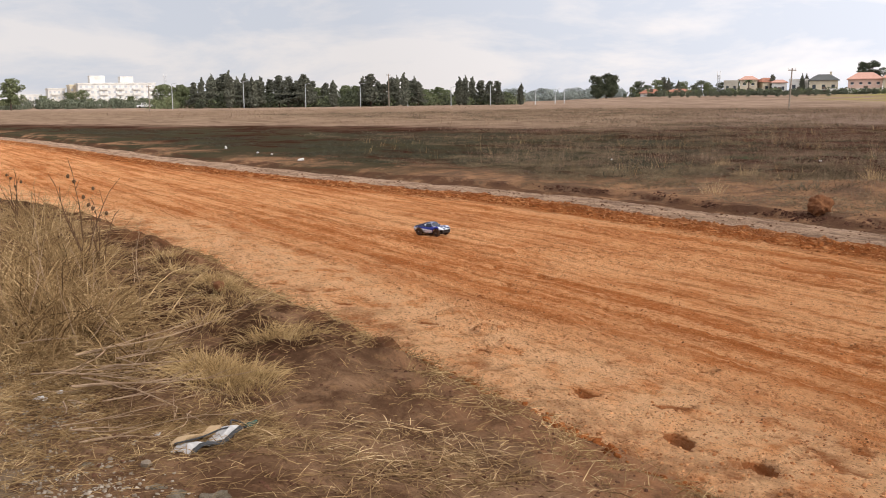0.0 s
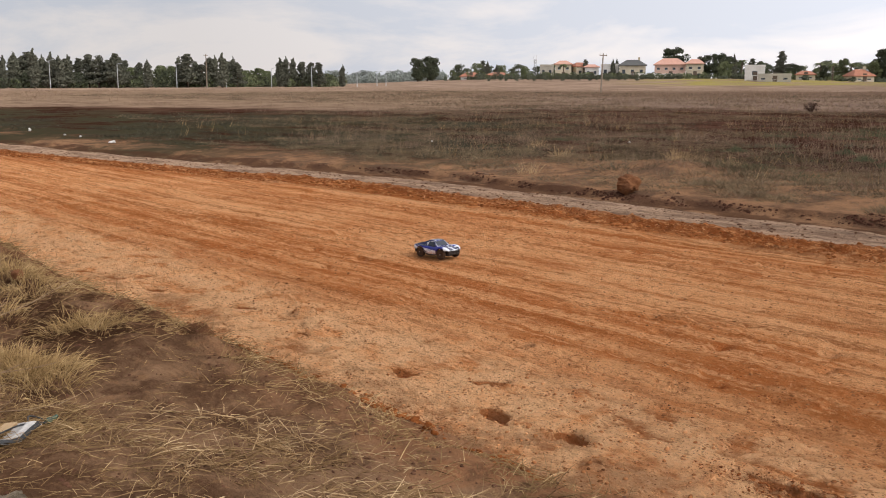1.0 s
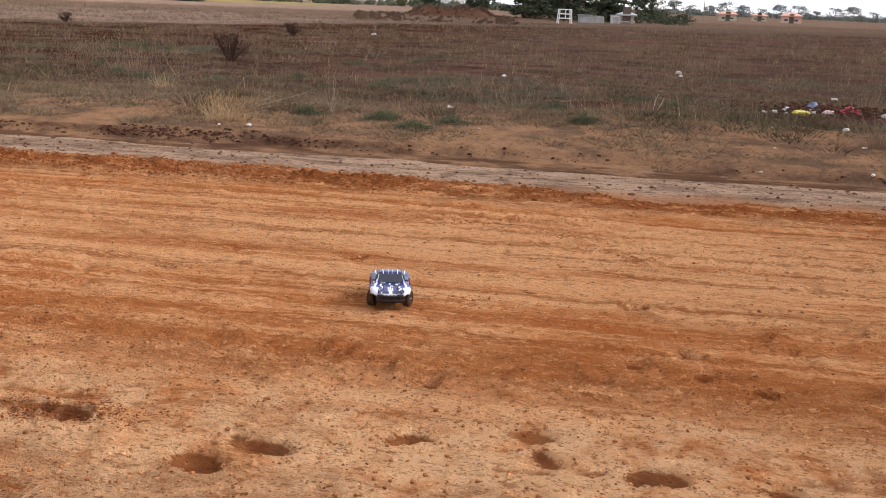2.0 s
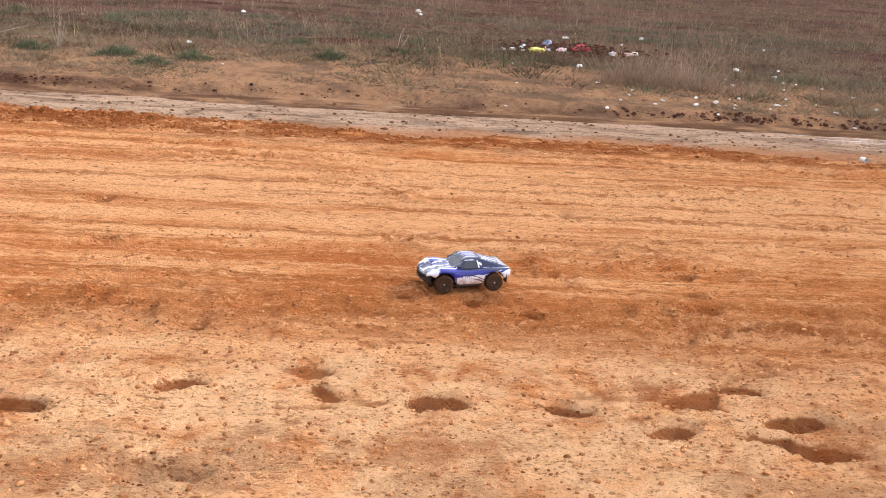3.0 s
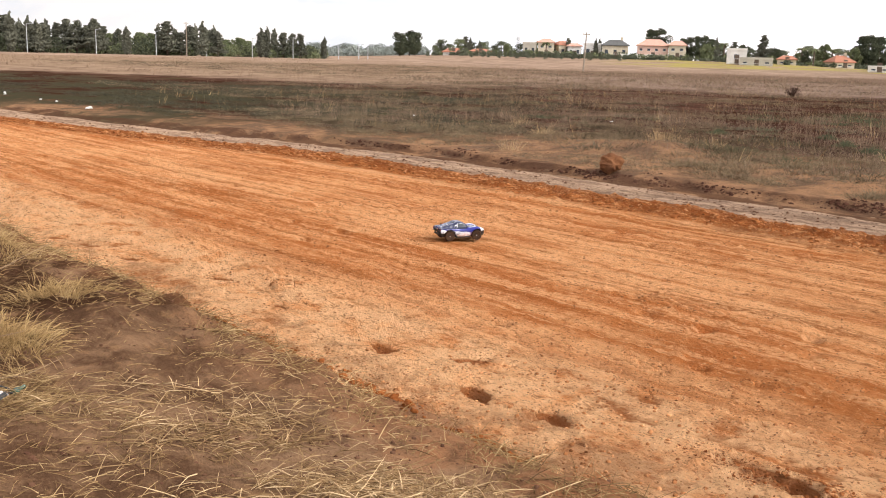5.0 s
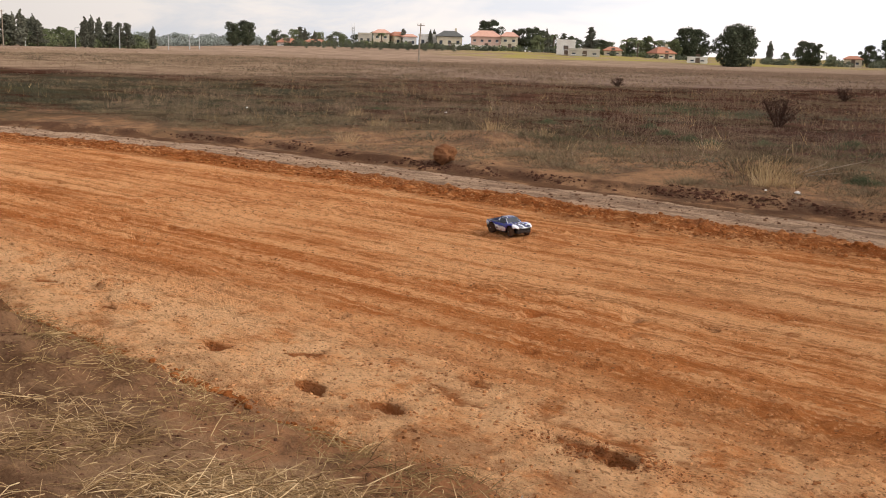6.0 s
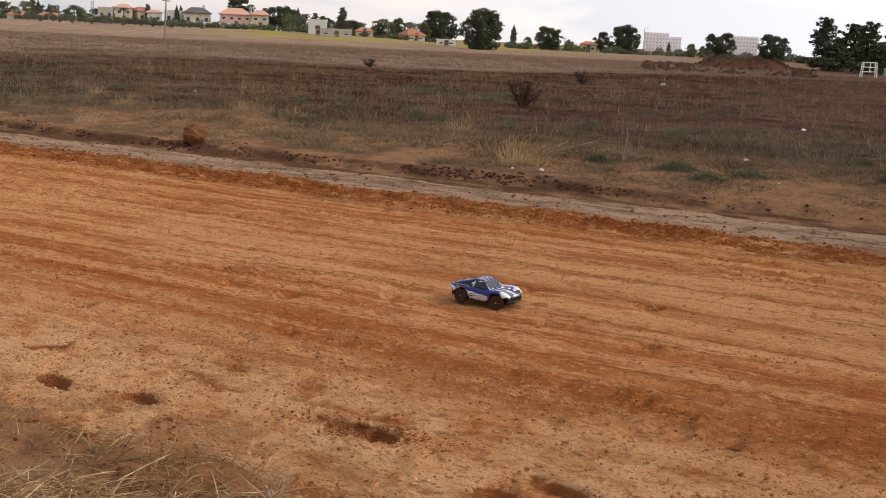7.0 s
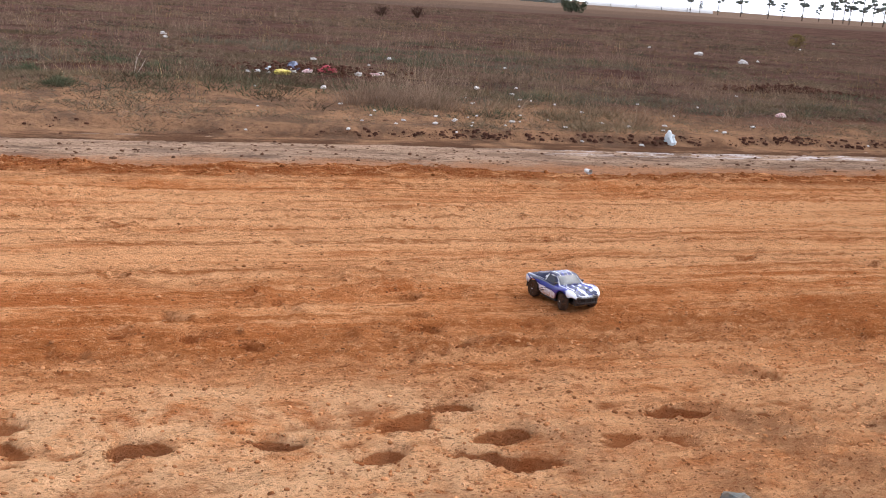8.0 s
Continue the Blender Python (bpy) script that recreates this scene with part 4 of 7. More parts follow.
def truck_shell():
    """Lower body: round wheel arches cut into the sills, humped wings, dished bonnet and bed."""
    bm, rows = bmesh.new(), []
    xs = sorted({0.272, 0.262, 0.25, 0.06, 0.03, 0.0, -0.03, -0.06, -0.25, -0.262, -0.272} | {round(s * HUB_X + 0.071 * math.cos(math.pi * k / 10), 4) for s in (1, -1) for k in range(11)}, reverse=True)
    for x in xs:
        w, zf, zc, zb = along(x, HALF), along(x, WING), along(x, DECK), along(x, SILL)
        for s in (1, -1):
            if abs(x - s * HUB_X) <= 0.0711:
                zb = max(zb, HUB_Z + math.sqrt(max(0.0, 0.0711 ** 2 - (x - s * HUB_X) ** 2)))
        zb = min(zb, zf - 0.020)
        half = [(w - 0.004, zb), (w, zb + 0.004), (w, (zb + zf) / 2), (w - 0.003, zf - 0.010), (w - 0.012, zf - 0.002), (w - 0.026, zf), (w - 0.046, (zf * 2 + zc) / 3), (0.060, zc + 0.002), (0.030, zc)]
        rows.append([bm.verts.new((x, y, z)) for y, z in half] + [bm.verts.new((x, 0, zc))] + [bm.verts.new((x, -y, z)) for y, z in reversed(half)])
    for a, b in zip(rows, rows[1:]):
        for k in range(len(a) - 1):
            bm.faces.new((a[k], a[k + 1], b[k + 1], b[k]))
    return bm


def hull(rings):
    """A closed skin over rings of equally many points."""
    bm = bmesh.new()
    loops = [[bm.verts.new(p) for p in ring] for ring in rings]
    for a, b in zip(loops, loops[1:]):
        for k in range(len(a)):
            bm.faces.new((a[k], a[(k + 1) % len(a)], b[(k + 1) % len(a)], b[k]))
    bm.faces.new(loops[0])
    bm.faces.new(loops[-1])
    return bm


def cab_shape():
    """Upright cab with a flat roof."""
    levels = [(0.130, 0.094, -0.100, 0.114, 0.106), (0.146, 0.082, -0.098, 0.111, 0.103), (0.199, 0.020, -0.080, 0.085, 0.082), (0.206, 0.008, -0.074, 0.078, 0.075), (0.209, -0.006, -0.066, 0.060, 0.058)]
    bm = hull([[(xf, wf, z), (xf, wf * 0.5, z), (xf, -wf * 0.5, z), (xf, -wf, z), ((xf + xr) / 2, -(wf + wr) / 2 - 0.002, z), (xr, -wr, z), (xr, wr, z), ((xf + xr) / 2, (wf + wr) / 2 + 0.002, z)] for z, xf, xr, wf, wr in levels])
    return bm


def rear_deck_shape():
    """Fastback bed cover that falls from the roof to the tail."""
    rings = []
    for x, w, z in ((-0.070, 0.074, 0.203), (-0.120, 0.078, 0.188), (-0.180, 0.086, 0.170), (-0.235, 0.094, 0.155), (-0.262, 0.098, 0.149)):
        rings.append([(x, w + 0.018, 0.132), (x, w, z - 0.006), (x, w - 0.008, z), (x, 0, z + 0.002), (x, -w + 0.008, z), (x, -w, z - 0.006), (x, -w - 0.018, 0.132)])
    return hull(rings)


body = part("body_shell", truck_shell(), M_SHELL, truck, "glossy blue and white painted shell", smooth=True)
mod = body.modifiers.new("thickness", "SOLIDIFY")
mod.thickness, mod.offset = 0.0025, -1
cab = part("cab", cab_shape(), M_SHELL, truck, "painted cab with a striped navy roof")
deck = part("bed_cover", rear_deck_shape(), M_SHELL, truck, "striped fastback bed cover")
part("windscreen", slab([(0.0795, 0.094, 0.1485), (0.0795, -0.094, 0.1485), (0.0245, -0.077, 0.1955), (0.0245, 0.077, 0.1955)], -0.002), M_TINT, cab, "smoked windscreen")
for s in (1, -1):
    part("side_window", slab([(0.050, s * 0.1100, 0.1500), (0.012, s * 0.0895, 0.1925), (-0.052, s * 0.0875, 0.1925), (-0.064, s * 0.1078, 0.1500)], -s * 0.003), M_TINT, cab, "smoked side window")
    part("door_pillar", slab([(-0.066, s * 0.1085, 0.1475), (-0.054, s * 0.0875, 0.1945), (-0.060, s * 0.0870, 0.1945), (-0.073, s * 0.1075, 0.1475)], -s * 0.003), M_SHELLWHITE, cab, "white pillar behind the door")
    part("roof_edge", tube([Vector((0.076, s * 0.106, 0.152)), Vector((0.020, s * 0.0845, 0.1995)), Vector((-0.030, s * 0.0835, 0.2005)), Vector((-0.078, s * 0.0815, 0.1995))], [0.0028] * 4, 6), M_NAVY, cab, "dark blue roof edge")
    bm = bmesh.new()
    for k in range(7):
        a = 0.040 - k * 0.0145
        box(bm, a - 0.010, a, min(s * 0.131, s * 0.1345), max(s * 0.131, s * 0.1345), 0.092 - 0.0010 * k, 0.104 - 0.0010 * k)
    part("lettering", bm, M_DECAL, body, "row of silver bars on the door")
    part("headlight", boxed(0.252, 0.266, s * 0.078 - 0.022, s * 0.078 + 0.022, 0.110, 0.121, bevel=0.003), M_LAMP, body, "white headlight sticker")
    part("tail_light", boxed(-0.2765, -0.270, s * 0.112 - 0.010, s * 0.112 + 0.010, 0.122, 0.134, bevel=0.002), M_REDRAG, body)
    part("mirror", boxed(0.050, 0.066, s * 0.116 - 0.009, s * 0.116 + 0.009, 0.155, 0.166, bevel=0.003), M_CHASSIS, cab)
for k in range(5):
    y = -0.062 + k * 0.031
    part("deck_rib", slab([(-0.100, y * 0.8 - 0.0028, 0.1945), (-0.100, y * 0.8 + 0.0028, 0.1945), (-0.258, y + 0.0036, 0.1505), (-0.258, y - 0.0036, 0.1505)], -0.005), M_NAVY if k in (0, 2, 4) else M_SHELLWHITE, deck, "raised rib")
part("rear_window", slab([(-0.0830, 0.052, 0.2015), (-0.0830, -0.052, 0.2015), (-0.0985, -0.056, 0.1975), (-0.0985, 0.056, 0.1975)], -0.003), M_TINT, deck)
for k in range(4):
    part("grille_slot", boxed(0.262, 0.2755, -0.046 + k * 0.026, -0.032 + k * 0.026, 0.099, 0.109), M_DECAL, body)
for px, py, pz in ((0.195, 0.050, 0.134), (0.195, -0.050, 0.134), (-0.205, 0.062, 0.160), (-0.205, -0.062, 0.160)):
    part("body_post", rod(bmesh.new(), (px, py, pz), (px, py, pz + 0.020), 0.003, sides=8), M_CHASSIS, truck)
part("chassis", boxed(-0.215, 0.215, -0.058, 0.058, 0.034, 0.058, bevel=0.006), M_CHASSIS, truck)
part("gearbox", boxed(-0.205, -0.120, -0.040, 0.040, 0.056, 0.108, bevel=0.008), M_CHASSIS, truck)
part("front_bulkhead", boxed(0.115, 0.215, -0.036, 0.036, 0.056, 0.103, bevel=0.008), M_CHASSIS, truck)
bumper = part("front_bumper", boxed(0.232, 0.268, -0.098, 0.098, 0.050, 0.104, bevel=0.010), M_CHASSIS, truck, "black nylon bumper")
for z in (0.072, 0.104):
    part("bumper_tube", tube([Vector((0.240, -0.100, z)), Vector((0.272, -0.082, z)), Vector((0.284, -0.03, z)), Vector((0.284, 0.03, z)), Vector((0.272, 0.082, z)), Vector((0.240, 0.100, z))], [0.0055] * 6, 7), M_CHASSIS, bumper)
for y in (-0.07, -0.025, 0.025, 0.07):
    part("bumper_upright", rod(bmesh.new(), (0.276, y, 0.068), (0.276, y, 0.108), 0.0045, sides=6), M_CHASSIS, bumper)
part("rear_bumper", boxed(-0.280, -0.252, -0.078, 0.078, 0.068, 0.086, bevel=0.008), M_CHASSIS, truck, "black nylon bumper")
tail = part("tail_panel", boxed(-0.2735, -0.2640, -0.118, 0.118, 0.098, 0.1200, bevel=0.003), M_CHASSIS, truck, "black louvred tail panel")
for k in range(6):
    part("tail_louvre", boxed(-0.278, -0.2735, -0.105 + k * 0.036, -0.083 + k * 0.036, 0.103, 0.116), M_RIM, tail)
part("nose_panel", boxed(0.246, 0.258, -0.104, 0.104, 0.092, 0.112, bevel=0.003), M_CHASSIS, truck)
part("wheel_well", boxed(0.100, 0.232, -0.118, 0.118, 0.118, 0.1285, bevel=0.004), M_CHASSIS, truck)
part("wheel_well", boxed(-0.240, -0.100, -0.118, 0.118, 0.120, 0.132, bevel=0.004), M_CHASSIS, truck)
for s in (1, -1):
    part("side_guard", boxed(-0.085, 0.085, s * 0.100 - 0.030, s * 0.100 + 0.030, 0.036, 0.050, bevel=0.005), M_CHASSIS, truck)
    for x in (HUB_X, -HUB_X):
        part("axle_arm", boxed(x - 0.016, x + 0.016, min(s * 0.03, s * 0.105), max(s * 0.03, s * 0.105), 0.046, 0.060, bevel=0.004), M_CHASSIS, truck)
        part("shock", rod(bmesh.new(), (x - 0.02, s * 0.085, 0.056), (x - 0.02, s * 0.045, 0.118), 0.008, sides=10), M_STEEL, truck)
    part("mud_flap", boxed(-0.250, -0.245, min(s * 0.096, s * 0.138), max(s * 0.096, s * 0.138), 0.055, 0.112), M_CHASSIS, truck)

TYRE = [(0.028, -0.0245), (0.044, -0.0262), (0.054, -0.0252), (0.0590, -0.019), (0.0600, -0.007), (0.0600, 0.007), (0.0590, 0.019), (0.054, 0.0252), (0.044, 0.0262), (0.028, 0.0245)]
tyre_me = part("wheel", lathe(TYRE, 40, knob=0.004), M_RUBBER, truck, "knobbly black tyre caked with dust")


def rim_shape():
    bm = lathe([(0.031, -0.0232), (0.033, -0.0245), (0.030, -0.0180), (0.012, -0.0150), (0.012, 0.0150), (0.030, 0.0180), (0.033, 0.0245), (0.031, 0.0232)], 24)
    for k in range(6):
        a = k * math.pi / 3
        for s in (1, -1):
            rod(bm, (0.010 * math.cos(a), s * 0.020, 0.010 * math.sin(a)), (0.031 * math.cos(a), s * 0.0225, 0.031 * math.sin(a)), 0.0035, sides=6)
    return bm


rim = part("rim", rim_shape(), M_RIM, tyre_me, "dark spoked rim")
nut = part("wheel_nut", lathe([(0.005, -0.027), (0.006, -0.025), (0.006, 0.025), (0.005, 0.027)], 6), M_STEEL, tyre_me)
WHEELS = [tyre_me]
for _ in range(3):
    w = joined("wheel", tyre_me.data, truck, "knobbly black tyre caked with dust")
    joined("rim", rim.data, w, "dark spoked rim")
    joined("wheel_nut", nut.data, w)
    WHEELS.append(w)
HUBS = [(HUB_X, HUB_Y), (HUB_X, -HUB_Y), (-HUB_X, HUB_Y), (-HUB_X, -HUB_Y)]

# ---- trees ----


def leaf_cloud(blobs, count, size, rnd, flat=1.0):
    """Small bent leaf sprays strewn through blobs of (x, y, z, rx, ry, rz), thicker towards their skins."""
    w = np.array([b[3] * b[4] * b[5] for b in blobs]) ** 0.66
    pick = rnd.choice(len(blobs), count, p=w / w.sum())
    b = np.array(blobs)[pick]
    d = rnd.normal(size=(count, 3))
    d /= np.linalg.norm(d, axis=1)[:, None]
    c = b[:, :3] + d * b[:, 3:] * (rnd.uniform(0.25, 1.0, count) ** 0.5)[:, None]
    u = rnd.normal(size=(count, 3)) * (1, 1, flat)
    u /= np.linalg.norm(u, axis=1)[:, None]
    v = np.cross(u, rnd.normal(size=(count, 3)))
    v /= np.linalg.norm(v, axis=1)[:, None]
    n = np.cross(u, v)
    s = size * rnd.uniform(0.6, 1.4, count)[:, None]
    verts = np.stack([c - u * s, c + v * s * 0.6 + n * s * 0.15, c + u * s, c - v * s * 0.6 + n * s * 0.15], 1).reshape(-1, 3)
    i = np.arange(count)[:, None] * 4
    return verts, np.concatenate([np.concatenate([i, i + 1, i + 2], 1), np.concatenate([i, i + 2, i + 3], 1)])


def tree(name, label, blobs, leaves, size, mat, trunk, seed, flat=1.0, limbs=8):
    """One metre tall prototype: tapered trunk with limbs, and a ragged crown."""
    rnd = np.random.RandomState(seed)
    root = tagged(new(name), label, "tree")
    bm = bmesh.new()
    top = trunk[1]
    rod(bm, (0, 0, -0.03), (0.01, 0, top * 0.5), trunk[0], trunk[0] * 0.7, 8)
    rod(bm, (0.01, 0, top * 0.5), (0, 0.01, top), trunk[0] * 0.7, trunk[0] * 0.3, 7)
    order = rnd.permutation(len(blobs))[:limbs]
    for k in order:
        b = blobs[k]
        z = min(b[2] * 0.75, top * 0.95)
        rod(bm, (0, 0, z), (b[0] * 0.9, b[1] * 0.9, b[2]), trunk[0] * 0.4, trunk[0] * 0.12, 5)
    part("trunk", bm, M_BARK, root, smooth=True)
    verts, faces = leaf_cloud(blobs, int(leaves * 2.2), size * 1.3, rnd, flat)
    joined("crown", mesh_of("crown", verts, [faces], mat, False), root)
    return root


def cypress(seed, label, mat=None, wide=0.085):
    rnd = random.Random(seed)
    blobs = []
    for k in range(16):
        z = 0.10 + 0.86 * k / 15
        r = wide * (0.45 + 0.75 * math.sin(math.pi * min(1, 0.25 + 0.75 * k / 15)) ** 0.8) * rnd.uniform(0.8, 1.15)
        if k > 12:
            r *= (16.5 - k) / 4.5
        blobs.append((rnd.uniform(-1, 1) * wide * 0.25, rnd.uniform(-1, 1) * wide * 0.25, z, r, r, 0.065))
    return tree("cypress", label, blobs, 1500, 0.020, mat or M_CYPRESS, (0.02, 0.85), seed, 2.2, 5)


def pine(seed, label, mat=None, spread=0.26, base=0.12):
    rnd = random.Random(seed)
    blobs = []
    for k in range(80):
        z = base + (0.96 - base) * (k + rnd.random()) / 80
        r = spread * (1.02 - 0.82 * (z - base) / (1 - base)) * rnd.uniform(0.35, 1.1)
        a = rnd.uniform(0, 6.283)
        blobs.append((r * 0.7 * math.cos(a), r * 0.7 * math.sin(a), z + 0.1 * r, r * 0.42 + 0.02, r * 0.42 + 0.02, 0.04))
    return tree("pine", label, blobs, 1900, 0.020, mat or M_CYPRESS, (0.022, 0.95), seed, 0.5, 14)


def round_tree(seed, label, mat, spread=0.42, low=0.22, leaves=2400, name="tree"):
    rnd = random.Random(seed)
    blobs = []
    for k in range(70):
        a, q = rnd.uniform(0, 6.283), math.sqrt(rnd.random())
        z = low + (0.95 - low) * rnd.random()
        reach = spread * (1 - abs((z - low) / (1 - low) - 0.42) ** 2 * 1.9) * (0.85 + 0.25 * math.sin(3 * a + seed))
        r = rnd.uniform(0.06, 0.13) * spread / 0.42
        blobs.append((q * reach * math.cos(a), q * reach * math.sin(a), z, r, r, r * 0.72))
    return tree(name, label, blobs, leaves, 0.021, mat, (0.03, 0.7), seed, 0.8, 10)


def palm(seed, label):
    rnd = random.Random(seed)
    root = tagged(new("palm_tree"), label, "tree")
    part("trunk", rod(rod(bmesh.new(), (0, 0, -0.03), (0.01, 0, 0.45), 0.03, 0.026, 8), (0.01, 0, 0.45), (0.0, 0.01, 0.76), 0.026, 0.03, 8), M_BARK, root)
    bm = bmesh.new()
    for k in range(26):
        a, lift, long = rnd.uniform(0, 6.283), rnd.uniform(-0.3, 1.1), rnd.uniform(0.2, 0.3)
        last = None
        for s in range(6):
            q = s / 5
            r, z = long * q, 0.77 + long * (math.sin(lift) * q - 0.75 * q * q)
            w = 0.026 * math.sin(math.pi * (0.12 + 0.8 * q))
            c, n = Vector((r * math.cos(a), r * math.sin(a), z)), Vector((-math.sin(a), math.cos(a), 0))
            now = [bm.verts.new(c - n * w - Vector((0, 0, w * 0.7))), bm.verts.new(c), bm.verts.new(c + n * w - Vector((0, 0, w * 0.7)))]
            if last:
                bm.faces.new((last[0], last[1], now[1], now[0]))
                bm.faces.new((last[1], last[2], now[2], now[1]))
            last = now
    part("crown", bm, M_BROAD, root)
    return root


def umbrella_pine(seed, label):
    """Tall bare-stemmed pine with a few thin tufts."""
    rnd = random.Random(seed)
    blobs = []
    for k in range(13):
        a, z = rnd.uniform(0, 6.283), rnd.uniform(0.45, 0.97)
        r = rnd.uniform(0.03, 0.15)
        blobs.append((r * math.cos(a), r * math.sin(a), z, 0.055, 0.055, 0.04))
    blobs.append((0.02, 0.01, rnd.uniform(0.1, 0.3), 0.03, 0.03, 0.03))
    # crown takes the haze-greyed leaf colour for its distance
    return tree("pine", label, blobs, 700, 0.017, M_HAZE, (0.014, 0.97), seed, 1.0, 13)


def stand(proto, az, dist, height, first, wide=1.0, sink=0.0):
    """Puts a prototype, or a copy of it, az degrees left of +y at that distance, its top that high over the road."""
    x, y = -dist * math.sin(radians(az)), dist * math.cos(radians(az))
    height -= max(0.0, ground_at(x, y) - 0.3)
    m = pose(x, y, ground_at(x, y) - sink, 0, 0, (az * 77 + dist * 13) % 360) @ Matrix.Diagonal((height * wide, height * wide, height, 1))
    if first:
        proto.matrix_basis = m
        return proto
    made = proto.copy()
    scene.collection.objects.link(made)
    for o in proto.children:
        c = o.copy()
        scene.collection.objects.link(c)
        c.parent = made
    made.matrix_basis = m
    return made


def grove(protos, rows, dist, group="", wide=1.0):
    for k, (az, h) in enumerate(rows):
        proto = protos[k % len(protos)]
        t = stand(proto, az, dist + 9 * math.sin(k * 2.4), h, "put" not in proto, wide * (0.9 + 0.2 * math.sin(k * 1.7) ** 2))
        if "put" in proto:
            del t["put"]
        proto["put"] = 1
        tagged(t, group=group)


CYPRESS_ROW = [(73.2, 7.6), (72.7, 8.5), (71.73, 9.0), (71.35, 7.8), (70.87, 8.4), (70.5, 7.5), (70.02, 8.0), (66.1, 6.6), (64.46, 7.6), (62.6, 7.7), (62.17, 8.2), (61.63, 7.6),
               (59.1, 7.1), (58.8, 7.4), (58.4, 7.3), (55.7, 5.3), (67.9, 7.0), (64.2, 7.2)]
PINE_ROW = [(73.6, 6.6), (72.06, 8.8), (71.09, 6.2), (69.48, 7.3), (69.05, 8.2), (68.57, 7.8), (68.08, 7.0), (67.66, 8.2), (67.25, 6.8), (66.5, 6.2), (64.03, 8.2), (63.6, 6.7), (63.3, 5.7),
            (62.87, 7.4), (61.86, 6.6), (61.4, 6.1), (57.9, 6.5), (57.4, 6.2), (57.0, 6.1), (72.4, 7.4), (70.2, 7.0)]
grove([cypress(1, "tall dark green cypress in a field-edge row"), cypress(2, "tall dark green cypress in a field-edge row", wide=0.10)], CYPRESS_ROW, 262, "field-edge conifers", 1.35)
grove([pine(3, "dark green conifer in a field-edge row"), pine(4, "dark green conifer in a field-edge row", spread=0.32)], PINE_ROW, 266, "field-edge conifers", 1.3)
BROAD_ROW = [(82.8, 8.0), (75.0, 6.4), (74.3, 6.0), (73.9, 5.6), (65.4, 5.6), (65.0, 5.4), (60.9, 4.4), (60.3, 4.8), (59.8, 4.2), (63.8, 4.6), (66.9, 5.0), (56.4, 3.4), (61.3, 4.6)]
grove([round_tree(5, "broad green tree at the field edge", M_BROAD), round_tree(6, "broad green tree at the field edge", M_BROAD, 0.5)], BROAD_ROW, 285, "field-edge trees", 1.1)
OLIVE_ROW = [(83.5 - 0.52 * k, 2.6 + 0.4 * math.sin(k * 1.9)) for k in range(17)]
grove([round_tree(7, "bushy grey-green orchard tree", M_OLIVE, 0.55, 0.08, 1500), round_tree(8, "bushy grey-green orchard tree", M_OLIVE, 0.6, 0.06, 1500)], OLIVE_ROW, 330, "orchard trees", 1.35)
VILLAGE_OLIVES = [(48.2 - 0.31 * k, 3.0 + 0.35 * math.sin(k * 2.3)) for k in range(30)]
grove([round_tree(9, "small clipped grey-green olive tree", M_OLIVE, 0.42, 0.12, 1200), round_tree(10, "small clipped grey-green olive tree", M_OLIVE, 0.5, 0.1, 1200)], VILLAGE_OLIVES, 262, "village olive row")
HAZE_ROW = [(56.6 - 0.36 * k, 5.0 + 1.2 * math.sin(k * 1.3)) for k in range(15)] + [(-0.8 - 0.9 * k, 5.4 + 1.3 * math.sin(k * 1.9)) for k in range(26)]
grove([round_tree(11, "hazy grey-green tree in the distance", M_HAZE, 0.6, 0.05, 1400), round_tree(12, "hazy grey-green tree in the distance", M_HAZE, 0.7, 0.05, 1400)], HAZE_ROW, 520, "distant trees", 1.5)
DARK_ROW = [(51.55, 7.6), (51.0, 8.2), (50.7, 7.4), (37.63, 10.4), (35.9, 8.0), (35.2, 8.4), (34.7, 7.8), (26.9, 9.2), (26.35, 9.0), (20.9, 6.6), (20.5, 6.0), (17.8, 5.9), (16.7, 7.8), (16.2, 7.2), (11.9, 6.6), (11.3, 6.8), (9.1, 7.1), (8.5, 6.4), (33.0, 6.2), (31.4, 5.6), (29.9, 5.0), (44.2, 5.6), (43.3, 5.4), (46.3, 4.6), (39.6, 4.6)]
grove([round_tree(13, "large dark green tree at the village edge", M_DARKLEAF, 0.45, 0.12, 2600), round_tree(14, "large dark green tree at the village edge", M_DARKLEAF, 0.5, 0.1, 2600)], [r for r in DARK_ROW if not 38 < r[0] < 49], 300, "village trees")
grove([round_tree(28, "dark tree behind the village houses", M_DARKLEAF, 0.5, 0.1, 2600)], [r for r in DARK_ROW if 38 < r[0] < 49], 345, "village trees")
GREEN_ROW = [(28.97, 6.8), (36.4, 6.0), (27.5, 6.0), (45.6, 4.8), (30.3, 4.4), (34.9, 6.2), (49.6, 4.4), (24.0, 3.0), (21.8, 3.4), (19.6, 3.2), (13.0, 3.6), (12.4, 3.2), (47.9, 3.6)]
grove([round_tree(15, "leafy green garden tree", M_BROAD, 0.42, 0.12), round_tree(16, "leafy green garden tree", M_BROAD, 0.5, 0.1)], GREEN_ROW, 292, "village trees")
rnd_v = random.Random(31)
BELT = [(26.6 + 0.46 * k + rnd_v.uniform(-0.2, 0.2), rnd_v.uniform(4.6, 6.6)) for k in range(50)]
BELT = [b for b in BELT if not (36.6 < b[0] < 39.3 or 40.2 < b[0] < 41.6)]
